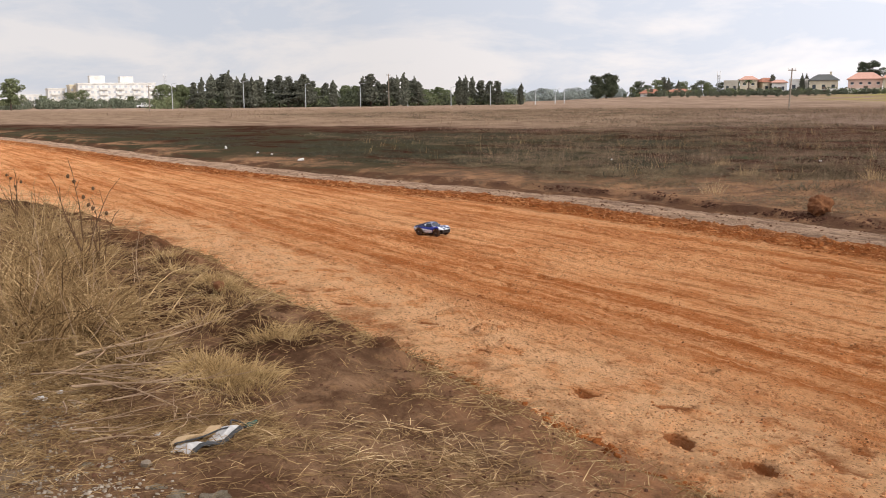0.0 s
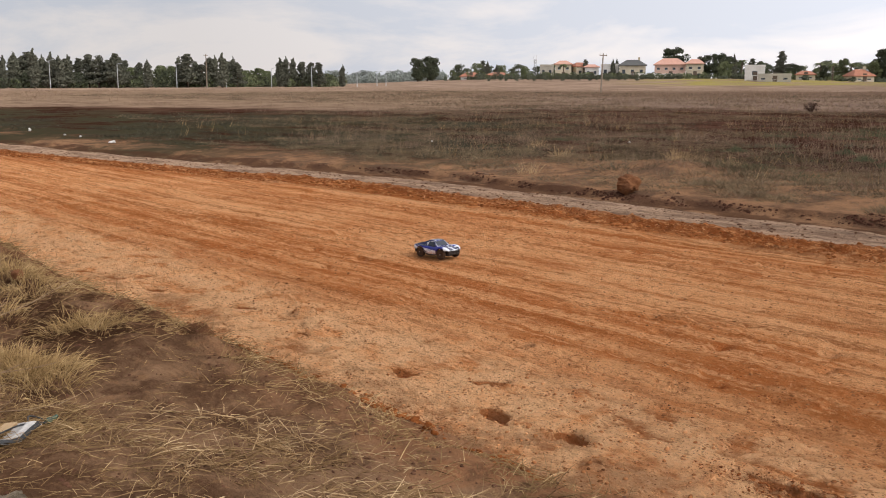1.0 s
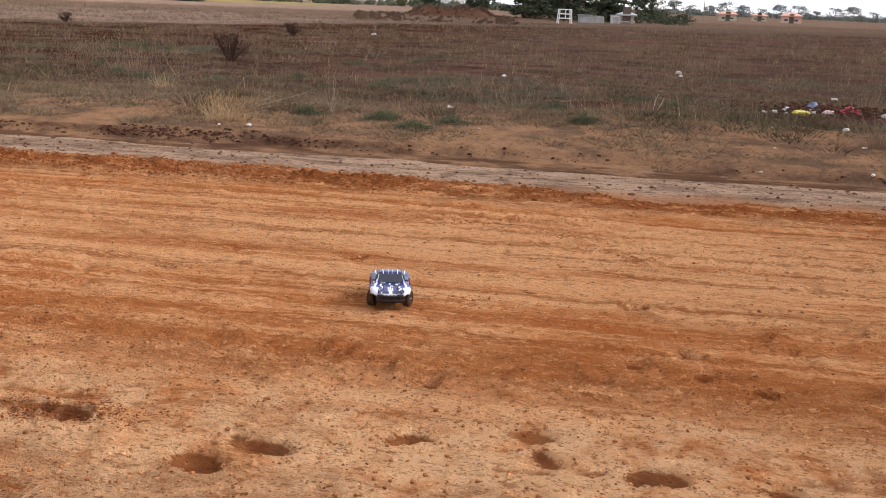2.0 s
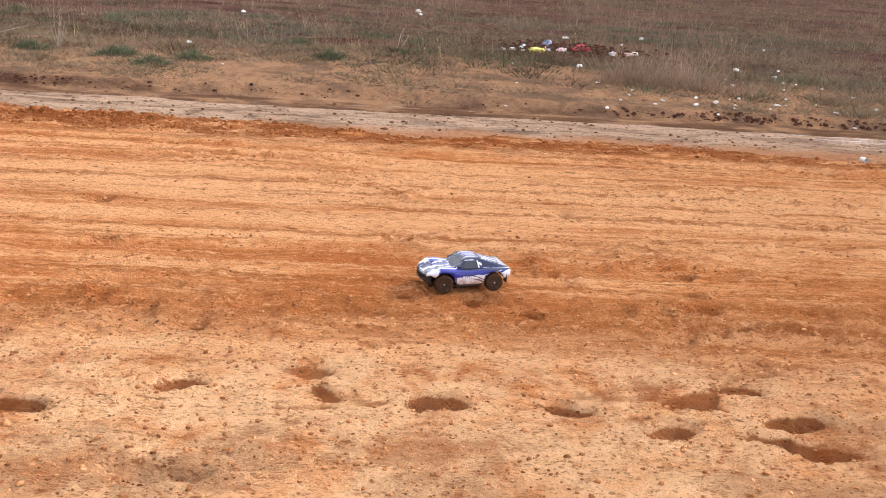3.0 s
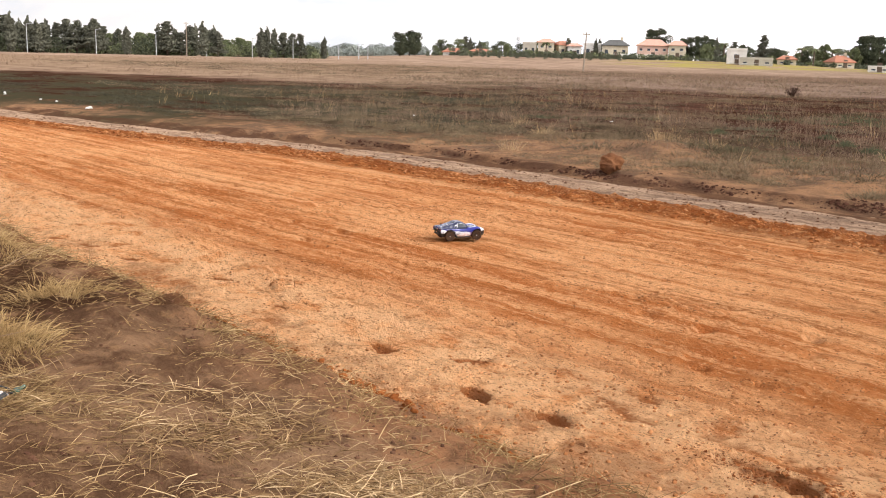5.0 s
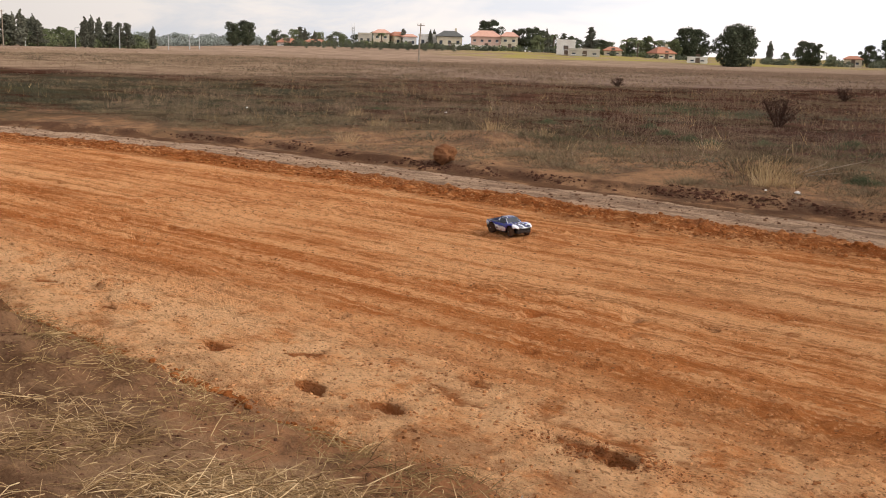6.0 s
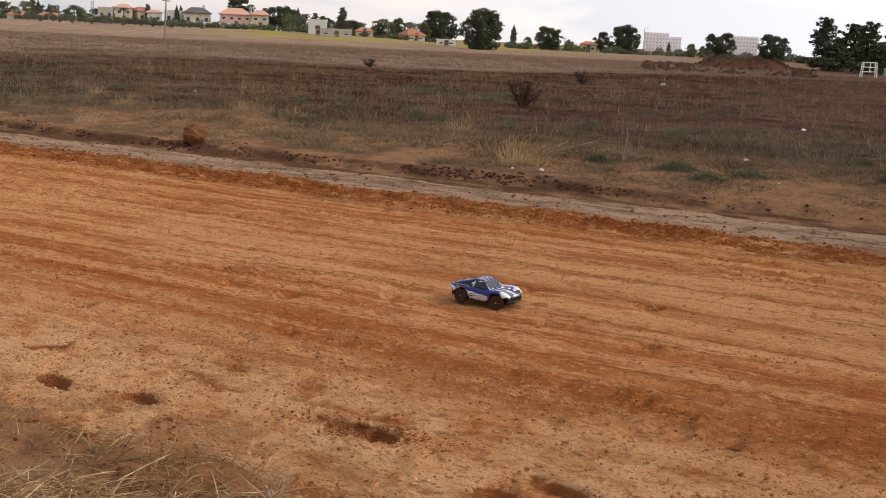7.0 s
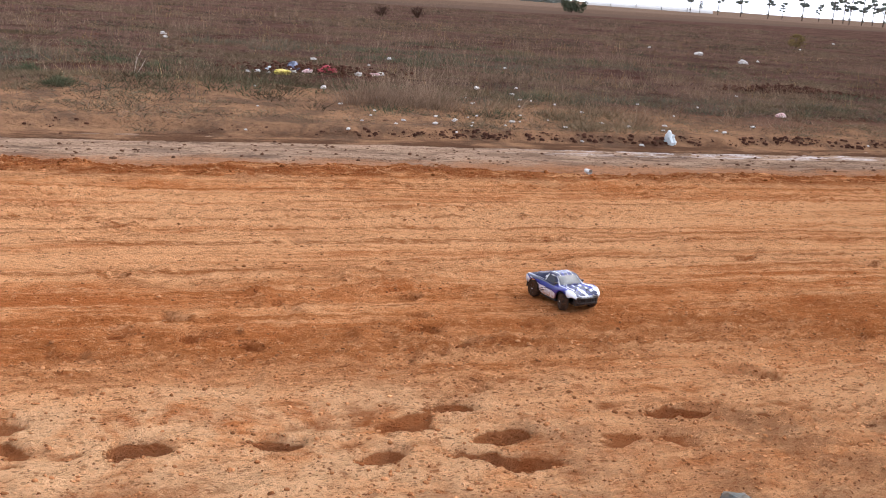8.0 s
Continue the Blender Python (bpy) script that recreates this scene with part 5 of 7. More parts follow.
grove([round_tree(33, "leafy tree between the village gardens", M_BROAD, 0.46, 0.1, 1500), round_tree(34, "leafy tree between the village gardens", M_OLIVE, 0.5, 0.08, 1500), round_tree(35, "dark leafy tree between the village gardens", M_DARKLEAF, 0.48, 0.1, 1500)], BELT, 322, "village garden trees")
grove([round_tree(36, "broad tree before the apartment blocks", M_BROAD, 0.6, 0.08, 2000)], [(79.3, 6.4), (79.9, 5.6), (82.6, 5.0), (76.9, 4.2), (81.2, 4.4)], 420, "field-edge trees")
PINE_VILLAGE = [(32.0, 9.6), (47.94, 7.4), (42.3, 7.4), (33.5, 7.6)]
grove([pine(17, "conifer among the village houses", M_CYPRESS, 0.34)], PINE_VILLAGE, 312, "village trees", 1.1)
grove([cypress(18, "slim cypress in a garden")], [(47.66, 7.0), (47.14, 6.1), (40.8, 7.2), (40.6, 7.5), (34.41, 8.4), (22.61, 6.6), (14.2, 4.0)], 305, "village trees", 1.25)
grove([palm(19, "palm tree between the houses"), palm(20, "palm tree between the houses")], [(34.02, 7.9), (30.06, 7.0), (29.47, 6.8), (28.6, 6.9), (43.5, 6.8), (20.16, 5.1)], 298, "village palms", 1.3)
big = round_tree(21, "great dark spreading tree alone in the field", M_DARKLEAF, 0.74, 0.05, 5200)
stand(big, 24.3, 205, 7.4, True, 0.95)
grove([pine(22, "wide dark pine beside the sheds", M_DARKLEAF, 0.46, 0.06), pine(23, "wide dark pine beside the sheds", M_DARKLEAF, 0.40, 0.10)],
      [(6.3, 6.9), (4.9, 6.4), (4.1, 6.2), (3.1, 5.4), (2.1, 5.6), (1.4, 5.2), (5.6, 4.6)], 142, "pines by the sheds", 1.3)
grove([round_tree(24, "dark tree behind the sheds", M_DARKLEAF, 0.55, 0.08)], [(-0.5, 4.4), (0.2, 3.4), (-23.9, 3.8)], 165, "pines by the sheds")
FAR_PINES = [(-30.1, 9.6), (-30.6, 5.2), (-31.55, 10.4), (-32.7, 11.0), (-34.1, 11.5), (-34.8, 6.5), (-35.8, 12.0), (-37.3, 11.4), (-37.8, 10.4), (-38.1, 12.2), (-38.7, 11.0), (-39.2, 10.2), (-39.7, 12.4), (-40.6, 11.6), (-36.6, 7.0), (-41.4, 12.0)]
grove([umbrella_pine(25, "tall thin pine with sparse tufts"), umbrella_pine(26, "tall thin pine with sparse tufts"), umbrella_pine(27, "tall thin pine with sparse tufts")], FAR_PINES, 430, "thin far pines", 1.3)


def hedge(label, az0, az1, dist, count, low, high, mat, seed, name="far_scrub", leaf=0.0009, each=70, deep=14):
    """Tangled undergrowth and low wood along a far field edge, as one mass."""
    rnd = np.random.RandomState(seed)
    blobs = []
    for _ in range(count):
        az, d = rnd.uniform(az0, az1), dist + rnd.uniform(-deep, deep)
        x, y = -d * math.sin(radians(az)), d * math.cos(radians(az))
        h = rnd.uniform(low, high) * (0.7 + 0.6 * abs(math.sin(az * 2.7 + seed)))
        blobs.append((x, y, ground_at(x, y) + h * 0.42, h * rnd.uniform(0.5, 1.1), h * 0.6, h * 0.55))
    verts, faces = leaf_cloud(blobs, count * each, leaf * dist, rnd)
    tagged(new(name, mesh_of(name, verts, [faces], mat, False)), label, "scrub", kind="stuff")


hedge("green undergrowth below the conifers", 55.5, 76, 276, 190, 1.2, 2.9, M_BROAD, 51)
hedge("dark undergrowth below the conifers", 56, 74, 272, 200, 1.4, 3.8, M_DARKLEAF, 52)
hedge("grey-green orchard edge", 74.5, 84, 318, 120, 1.6, 2.8, M_OLIVE, 53)
hedge("garden shrubs between the village houses", 26, 50, 284, 200, 0.5, 1.3, M_OLIVE, 54, deep=8)
hedge("dark garden shrubs between the village houses", 27, 49.5, 292, 130, 0.6, 1.9, M_BROAD, 55, deep=10)
hedge("scrub along the far field edge", 7, 25, 300, 170, 0.9, 2.0, M_OLIVE, 56)
hedge("brown scrub on the spoil heap and field edge", 6.6, 15.5, 118, 520, 0.10, 0.30, M_BRUSH, 57, leaf=0.0004, each=90, deep=26)
hedge("scrub among the sheds", -2.5, 6.5, 148, 110, 0.6, 1.5, M_DARKLEAF, 58)
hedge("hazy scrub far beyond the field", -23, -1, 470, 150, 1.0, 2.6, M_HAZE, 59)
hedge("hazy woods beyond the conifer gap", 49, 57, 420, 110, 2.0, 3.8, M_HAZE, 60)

# ---- buildings and poles in the distance ----


def spot(az, dist):
    x, y = -dist * math.sin(radians(az)), dist * math.cos(radians(az))
    return x, y, ground_at(x, y)


def facing(az, dist, turn=0.0, lift=0.0):
    """A pose at that bearing whose -y side looks back at the road."""
    x, y, z = spot(az, dist)
    return pose(x, y, z + lift, 0, 0, az + turn)


def hip_roof(w, d, z, h, over=0.4, ridge=0.45):
    bm = bmesh.new()
    a, b, r = w / 2 + over, d / 2 + over, w / 2 * ridge
    low = [bm.verts.new(p) for p in ((-a, -b, z), (a, -b, z), (a, b, z), (-a, b, z))]
    eave = [bm.verts.new((v.co.x, v.co.y, z + 0.18)) for v in low]
    top = [bm.verts.new((-r, 0, z + h)), bm.verts.new((r, 0, z + h))]
    bm.faces.new(low[::-1])
    for k in range(4):
        bm.faces.new((low[k], low[(k + 1) % 4], eave[(k + 1) % 4], eave[k]))
    bm.faces.new((eave[0], eave[1], top[1], top[0]))
    bm.faces.new((eave[2], eave[3], top[0], top[1]))
    bm.faces.new((eave[1], eave[2], top[1]))
    bm.faces.new((eave[3], eave[0], top[0]))
    return bm


def windows(parent, w, d, rows, cols, z0, step, ww=1.1, wh=1.2, skip=(), glass=None):
    """Glazed openings with sills on the front and the two ends."""
    pane = None
    for r in range(rows):
        for c in range(cols):
            if (r, c) in skip:
                continue
            x = -w / 2 + w * (c + 0.5) / cols
            if pane is None:
                pane = boxed(-ww / 2, ww / 2, -0.05, 0.05, 0, wh)
                first = part("window", pane, glass or M_WINDOW, parent)
                pane, sill = first.data, part("sill", boxed(-ww / 2 - 0.1, ww / 2 + 0.1, -0.14, 0.0, -0.12, -0.02), M_WHITEPAINT, first).data
                win = first
            else:
                win = joined("window", pane, parent)
                joined("sill", sill, win)
            win.matrix_basis = pose(x, -d / 2, z0 + r * step)
    for s in (1, -1):
        for r in range(rows):
            win = joined("window", pane, parent)
            joined("sill", sill, win)
            win.matrix_basis = pose(s * w / 2, 0, z0 + r * step, 0, 0, 90 * s)


def house(label, az, dist, w, d, top_z, wall, roof=None, rise=1.6, floors=1, cols=3, turn=0.0, chimney=False, parapet=0.0, name="house", group="village houses"):
    root = tagged(new(name), label, "house", group)
    root.matrix_basis = facing(az, dist, turn)
    h = top_z - spot(az, dist)[2] - (rise if roof else 0.5 + parapet)
    part("wall", boxed(-w / 2, w / 2, -d / 2, d / 2, -0.6, h), wall, root)
    if roof:
        top = part("roof", hip_roof(w, d, h + 0.004, rise), roof, root)
        if chimney:
            part("chimney", boxed(w * 0.2, w * 0.2 + 0.6, -0.3, 0.3, h + rise * 0.4, h + rise + 0.7), wall, top)
    else:
        bm = bmesh.new()
        for s in (1, -1):
            box(bm, -w / 2 - 0.1, w / 2 + 0.1, s * d / 2 - 0.12, s * d / 2 + 0.12, h + 0.004, h + 0.5 + parapet)
            box(bm, s * w / 2 - 0.12, s * w / 2 + 0.12, -d / 2 + 0.13, d / 2 - 0.13, h + 0.004, h + 0.5 + parapet)
        part("roof", bm, wall, root)
    step = (h - 0.3) / floors
    windows(root, w, d, floors, cols, step * 0.42, step, min(1.2, w / cols * 0.36), step * 0.34)
    part("door", boxed(w * 0.02 - 0.5, w * 0.02 + 0.5, -d / 2 - 0.08, -d / 2 + 0.04, 0, 2.0), M_BARK, root)
    return root


house("low white house with a red clay-tile roof", 48.6, 292, 5.6, 6, 3.9, M_WHITE, M_TILE, 1.2, cols=2)
house("long cream house with an orange tile roof", 47.1, 296, 6.6, 7, 3.9, M_CREAM, M_TILE, 0.9, cols=3)
house("grey flat-roofed house behind trees", 44.4, 315, 4.0, 6, 6.3, M_CONCRETE, cols=2)
house("yellowish two-storey house with a hipped tile roof", 43.5, 305, 4.6, 7, 7.3, M_CREAM, M_PINKTILE, 1.2, 2, 2)
house("cream house with an orange tile roof", 42.6, 306, 4.6, 7, 6.75, M_CREAM, M_TILE, 1.3, 1, 2, turn=20)
house("white gabled house in the village", 41.95, 300, 3.9, 6, 6.1, M_WHITE, M_PINKTILE, 0.9, 1, 2)
house("white modern house with a flat roof", 40.98, 300, 4.9, 6, 6.2, M_WHITE, None, cols=2)
house("cream house under a dark slate roof", 39.75, 298, 7.2, 7, 7.3, M_CREAM, M_SLATE, 1.7, 1, 3, chimney=True)
house("large pink two-storey villa with rose roof tiles", 37.75, 296, 8.4, 8, 7.6, M_PINK, M_PINKTILE, 1.9, 2, 4)
house("pale wing of the pink villa with rose roof tiles", 36.45, 294, 4.6, 7, 7.3, M_CREAM, M_PINKTILE, 1.4, 2, 2)
house("white cube house among trees", 33.35, 262, 4.6, 6, 5.2, M_WHITE, None, cols=1)
house("raw concrete unfinished building", 32.35, 254, 7.4, 6, 3.1, M_CONCRETE, None, cols=3)
house("bungalow with an orange tile roof", 30.8, 282, 4.6, 6, 3.9, M_CREAM, M_TILE, 1.1, 1, 2)
house("house with a steep red tile roof", 28.2, 282, 5.0, 6, 4.2, M_CREAM, M_TILE, 1.8, 1, 2, turn=25, chimney=True)
house("low white outbuilding at the field edge", 26.3, 240, 4.4, 4, 1.9, M_WHITE, None, cols=2, parapet=-0.3)
house("small cream house between trees", 18.5, 300, 4.6, 6, 3.2, M_CREAM, M_TILE, 1.0, 1, 2)
house("grey tin-roofed house beside pines", 0.75, 133, 1.9, 3, 1.6, M_CONCRETE, M_TIN, 0.5, 1, 1, name="shed", group="sheds")
house("pale house with a rose roof far off", -4.5, 235, 3.6, 6, 2.3, M_CREAM, M_PINKTILE, 0.8, 1, 2)
house("pale house with a rose roof far off", -7.7, 240, 4.2, 6, 2.5, M_PINK, M_PINKTILE, 0.9, 1, 2)
house("pale house with a rose roof far off", -6.1, 262, 3.4, 6, 2.2, M_CREAM, M_PINKTILE, 0.8, 1, 2)


def block(label, az, dist, w, d, floors, cols, wall, storey=3.0, steps=()):
    root = tagged(new("apartment_building"), label, "building", "apartment blocks")
    root.matrix_basis = facing(az, dist, 8)
    h = floors * storey
    part("wall", boxed(-w / 2, w / 2, -d / 2, d / 2, -1, h), wall, root)
    part("roof", boxed(-w / 2 - 0.3, w / 2 + 0.3, -d / 2 - 0.3, d / 2 + 0.3, h + 0.004, h + 0.7), wall, root)
    for x0, x1, extra in steps:
        part("penthouse", boxed(x0, x1, -d * 0.3, d * 0.3, h + 0.71, h + extra), wall, root)
    windows(root, w, d, floors, cols, 0.9, storey, w / cols * 0.45, 1.2, glass=M_FARGLASS)
    balcony = None
    for r in range(1, floors):
        for c in range(1, cols, 3):
            x = -w / 2 + w * (c + 0.5) / cols
            if balcony is None:
                b = part("balcony", boxed(-w / cols * 0.7, w / cols * 0.7, -1.3, -0.02, -0.2, 0.9), wall, root)
                balcony = b.data
            else:
                b = joined("balcony", balcony, root)
            b.matrix_basis = pose(x, -d / 2, r * storey)


block("long white terraced apartment building in sunlight", 77.6, 600, 41, 14, 4, 14, M_WHITE, 2.9, [(-14, -6, 4.6), (2, 9, 4.2)])
block("low cream apartment wing", 79.4, 605, 12, 12, 3, 5, M_CREAM, 3.6)
block("small white apartment block", 80.6, 610, 9, 10, 3, 4, M_WHITE, 3.0)
block("low white block beyond the orchard", 82.0, 620, 14, 10, 2, 6, M_WHITE, 2.9)
# the towers' haze lies only in their wall and glass colours
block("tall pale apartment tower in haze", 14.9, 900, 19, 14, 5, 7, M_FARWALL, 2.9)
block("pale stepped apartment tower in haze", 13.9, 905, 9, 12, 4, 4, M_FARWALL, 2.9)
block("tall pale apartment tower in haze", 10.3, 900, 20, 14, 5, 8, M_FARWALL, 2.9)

garden_wall = tagged(new("garden_wall"), "white rendered garden wall before the villa", "wall")
garden_wall.matrix_basis = facing(38.2, 284)
for k in range(7):
    part("wall_panel", boxed(-6.3 + k * 1.8, -4.52 + k * 1.8, -0.12, 0.12, -0.5, 1.45 - 0.1 * (k % 2)), M_WHITE if k < 5 else M_CREAM, garden_wall)


def pole(label, az, dist, h, kind, group="", lean=0.0, r=0.11):
    root = tagged(new("utility_pole" if kind != "lamp" else "street_lamp"), label, "pole", group)
    root.matrix_basis = facing(az, dist) @ pose(0, 0, 0, 0, lean, 0)
    part("shaft", rod(bmesh.new(), (0, 0, -0.5), (0, 0, h), r, r * 0.6, 8), M_WOODPOLE if kind == "wood" else M_GALV, root)
    if kind == "wood":
        part("crossarm", boxed(-0.5, 0.5, -0.05, 0.05, h - 0.32, h - 0.2), M_WOODPOLE, root)
        for x in (-0.42, 0, 0.42):
            part("insulator", rod(bmesh.new(), (x, 0, h - 0.2), (x, 0, h + 0.05), 0.05, 0.03), M_WHITEPAINT, root)
    else:
        part("lamp_arm", rod(bmesh.new(), (0, 0, h - 0.05), (0.9, -0.3, h + 0.12), 0.05, 0.04), M_GALV, root)
        part("lamp_head", boxed(0.7, 1.2, -0.42, -0.18, h + 0.06, h + 0.2, bevel=0.03), M_GALV, root)


pole("leaning wooden power pole standing in the field", 41.45, 141, 5.2, "wood", lean=2.5, r=0.12)
pole("wooden power pole at the roadside", 75.96, 211, 5.0, "wood", "roadside poles")
for k, (az, h) in enumerate([(74.75, 6.0), (70.97, 6.4), (67.62, 5.6), (64.6, 5.6), (61.99, 6.2), (59.57, 4.5), (57.38, 5.0), (54.9, 3.6), (53.8, 3.4), (53.3, 3.4)]):
    pole("grey street lamp along the far road", az, 254, h, "lamp", "roadside poles")
pole("tall power pole before the conifers", 63.03, 232, 7.4, "wood", "roadside poles", r=0.14)
pole("tall floodlight pole by houses", 15.55, 320, 7.6, "lamp", "village poles", r=0.15)
pole("tall pole with a small box beside houses", -3.26, 205, 6.4, "wood", "village poles")
for az in (20.2, 19.8, 27.3):
    pole("thin pole near houses", az, 300, 3.8, "wood", "village poles", r=0.08)


def mast(label, az, dist, h, w):
    root = tagged(new("lattice_mast"), label, "mast")
    root.matrix_basis = facing(az, dist)
    for sx in (1, -1):
        for sy in (1, -1):
            part("leg", rod(bmesh.new(), (sx * w, sy * w, 0), (sx * w * 0.5, sy * w * 0.5, h), 0.11, 0.08), M_GALV, root)
    n = 8
    for k in range(n):
        q = 1 - 0.5 * k / n
        z0, z1 = h * k / n, h * (k + 1) / n
        part("brace", rod(rod(bmesh.new(), (-w * q, -w * q, z0), (w * q, -w * q, z1), 0.06), (w * q, w * q, z0), (-w * q, w * q, z1), 0.06), M_GALV, root)
    for s in (1, -1):
        part("antenna", rod(bmesh.new(), (s * w * 0.8, 0, h - 1.2), (s * w * 0.8, 0, h + 1.2), 0.09), M_WHITEPAINT, root)


mast("grey lattice antenna mast among houses", 45.04, 330, 6.2, 0.55)
mast("white construction crane mast in the distance", 75.05, 640, 17, 0.9)


def car(label, az, dist, paint, turn, pickup=False):
    root = tagged(new("car"), label, "car", "cars on the far road")
    root.matrix_basis = facing(az, dist, turn)
    bm = boxed(-2.1, 2.1, -0.85, 0.85, 0.35, 0.95, bevel=0.12)
    box(bm, -0.7 if pickup else -1.7, 0.9, -0.75, 0.75, 0.9, 1.5, bevel=0.15)
    part("body", bm, paint, root)
    for s in (1, -1):
        part("side_window", boxed(-0.5 if pickup else -1.4, 0.7, s * 0.76 - 0.01, s * 0.76 + 0.01, 1.05, 1.38), M_WINDOW, root)
        for x in (-1.3, 1.3):
            part("wheel", lathe([(0.2, s * 0.8 - 0.1), (0.33, s * 0.8 - 0.1), (0.33, s * 0.8 + 0.1), (0.2, s * 0.8 + 0.1)], 14), M_RUBBER, root).matrix_basis = pose(x, 0, 0.33)


car("white car passing on the far road", 79.38, 335, M_WHITEPAINT, 0)
car("white pickup passing on the far road", 76.2, 300, M_WHITEPAINT, 180, True)
car("white van parked by the conifers", 65.2, 300, M_WHITEPAINT, 10)

# frame tower of white pipes, sheds and junk beside the pines
gate = tagged(new("pipe_frame"), "white painted pipe frame standing in the field", "frame")
gate.matrix_basis = facing(4.05, 112, 12)
for sx in (1, -1):
    for sy in (1, -1):
        part("post", rod(bmesh.new(), (sx * 0.72, sy * 0.45, -0.1), (sx * 0.62, sy * 0.38, 1.5), 0.055), M_WHITEPAINT, gate)
for z in (0.55, 1.0, 1.46):
    for s in (1, -1):
        part("rail", rod(bmesh.new(), (-0.66, s * 0.42, z), (0.66, s * 0.42, z), 0.045), M_WHITEPAINT, gate)
        part("rail", rod(bmesh.new(), (s * 0.66, -0.42, z), (s * 0.66, 0.42, z), 0.045), M_WHITEPAINT, gate)
part("rail", rod(bmesh.new(), (0, -0.4, 0.55), (0, -0.4, 1.46), 0.045), M_WHITEPAINT, gate)


def shed(label, az, dist, w, h, mat):
    root = tagged(new("shed"), label, "shed", "sheds")
    root.matrix_basis = facing(az, dist, 6)
    part("wall", boxed(-w / 2, w / 2, -1, 1, -0.2, h), mat, root)
    bm = bmesh.new()
    for k in range(int(w / 0.2)):
        box(bm, -w / 2 - 0.1 + k * 0.21, -w / 2 + 0.06 + k * 0.21, -1.2, 1.2, h + 0.004, h + 0.06 + 0.03 * (k % 2))
    part("roof", bm, M_TIN, root)
    part("door", boxed(-0.35, 0.35, -1.05, -0.98, 0, h * 0.85), M_TIN, root)


shed("grey tin shed beside the pines", 2.9, 124, 1.7, 0.85, M_TIN)
shed("low grey block shed", 2.2, 126, 1.0, 0.75, M_CONCRETE)
shed("pale site hut beside sheds", 1.35, 128, 0.9, 0.9, M_WHITE)
parasol = tagged(new("parasol"), "faded striped beach parasol in the field", "parasol")
parasol.matrix_basis = facing(-1.94, 185)
part("pole", rod(bmesh.new(), (0, 0, -0.1), (0, 0, 1.3), 0.03), M_GALV, parasol)
for k in range(8):
    a, b = k * math.pi / 4, (k + 1) * math.pi / 4
    part("canopy_panel", slab([(0, 0, 1.35), (0.95 * math.cos(a), 0.95 * math.sin(a), 0.85), (0.95 * math.cos(b), 0.95 * math.sin(b), 0.85)], 0.02), (M_YELLOW, M_REDRAG, M_BROAD)[k % 3], parasol)
for k in range(5):
    gh = tagged(new("greenhouse"), "long white plastic greenhouse far off", "greenhouse", "greenhouses")
    gh.matrix_basis = facing(-25.2 - 1.35 * k, 560, 4)
    bm = bmesh.new()
    prev = None
    for s in range(9):
        a = math.pi * s / 8
        row = [bm.verts.new((x, 3.0 * math.cos(a), 2.6 * math.sin(a))) for x in (-6.4, 6.4)]
        if prev:
            bm.faces.new((prev[0], prev[1], row[1], row[0]))
        prev = row
    m = part("cover", bm, M_WHITEPAINT, gh)
    part("end_frame", boxed(-6.5, -6.42, -2.9, 2.9, 0, 1.2), M_GALV, gh)

# ---- rock, rubbish and branches ----


def lay(ob, x, y, turn=0.0, lift=0.0, road_level=False):
    ob.matrix_basis = pose(x, y, (0.0 if road_level else ground_at(x, y)) + lift, 0, 0, turn)
    return ob


def crumpled(name, label, x, y, size, mat, seed, category="litter", group="scattered litter"):
    """A crushed bag or wrapper: a creased hollow-sided lump."""
    rnd = random.Random(seed)
    bm = bmesh.new()
    made = bmesh.ops.create_icosphere(bm, subdivisions=3, radius=1.0)["verts"]
    off = Vector((rnd.uniform(0, 99), rnd.uniform(0, 99), rnd.uniform(0, 99)))
    for v in made:
        k = 1 + 0.5 * noise.noise(v.co * 1.6 + off) + 0.32 * abs(noise.noise(v.co * 4.5 + off)) - 0.1
        v.co = Vector((v.co.x * size[0] * k, v.co.y * size[1] * k, max(-0.25, v.co.z) * size[2] * k + size[2] * 0.2))
    me = bpy.data.meshes.new(name)
    bm.to_mesh(me)
    bm.free()
    me.materials.append(mat)
    return tagged(lay(new(name, me), x, y, rnd.uniform(0, 360), 0.01, name == "road_rag"), label, category, group)


boulder = bmesh.new()
pebble(boulder, (0, 0, 0.13), (0.20, 0.17, 0.155), 12, detail=3)
boulder_me = bpy.data.meshes.new("boulder")
boulder.to_mesh(boulder_me)
boulder_me.materials.append(M_ROCK)
tagged(lay(new("boulder", boulder_me), -11.2, 13.32), "reddish sandstone boulder on the field edge", "rock")

crumpled("plastic_bag", "white and pale blue plastic bag", 8.0, 13.5, (0.115, 0.09, 0.15), M_BAGBLUE, 1)
crumpled("plastic_bag", "yellow plastic bag on the rubbish heap", 3.18, 19.8, (0.17, 0.12, 0.09), M_YELLOW, 2)
crumpled("plastic_bag", "slate-blue bin bag on the rubbish heap", 3.50, 20.55, (0.15, 0.12, 0.15), M_BAGDARK, 3)
crumpled("rag", "crumpled red rag on the rubbish heap", 4.22, 20.6, (0.24, 0.15, 0.11), M_REDRAG, 4)
crumpled("plastic_bag", "pink and white wrapper", 11.5, 15.8, (0.09, 0.05, 0.06), M_PINKRAG, 5)
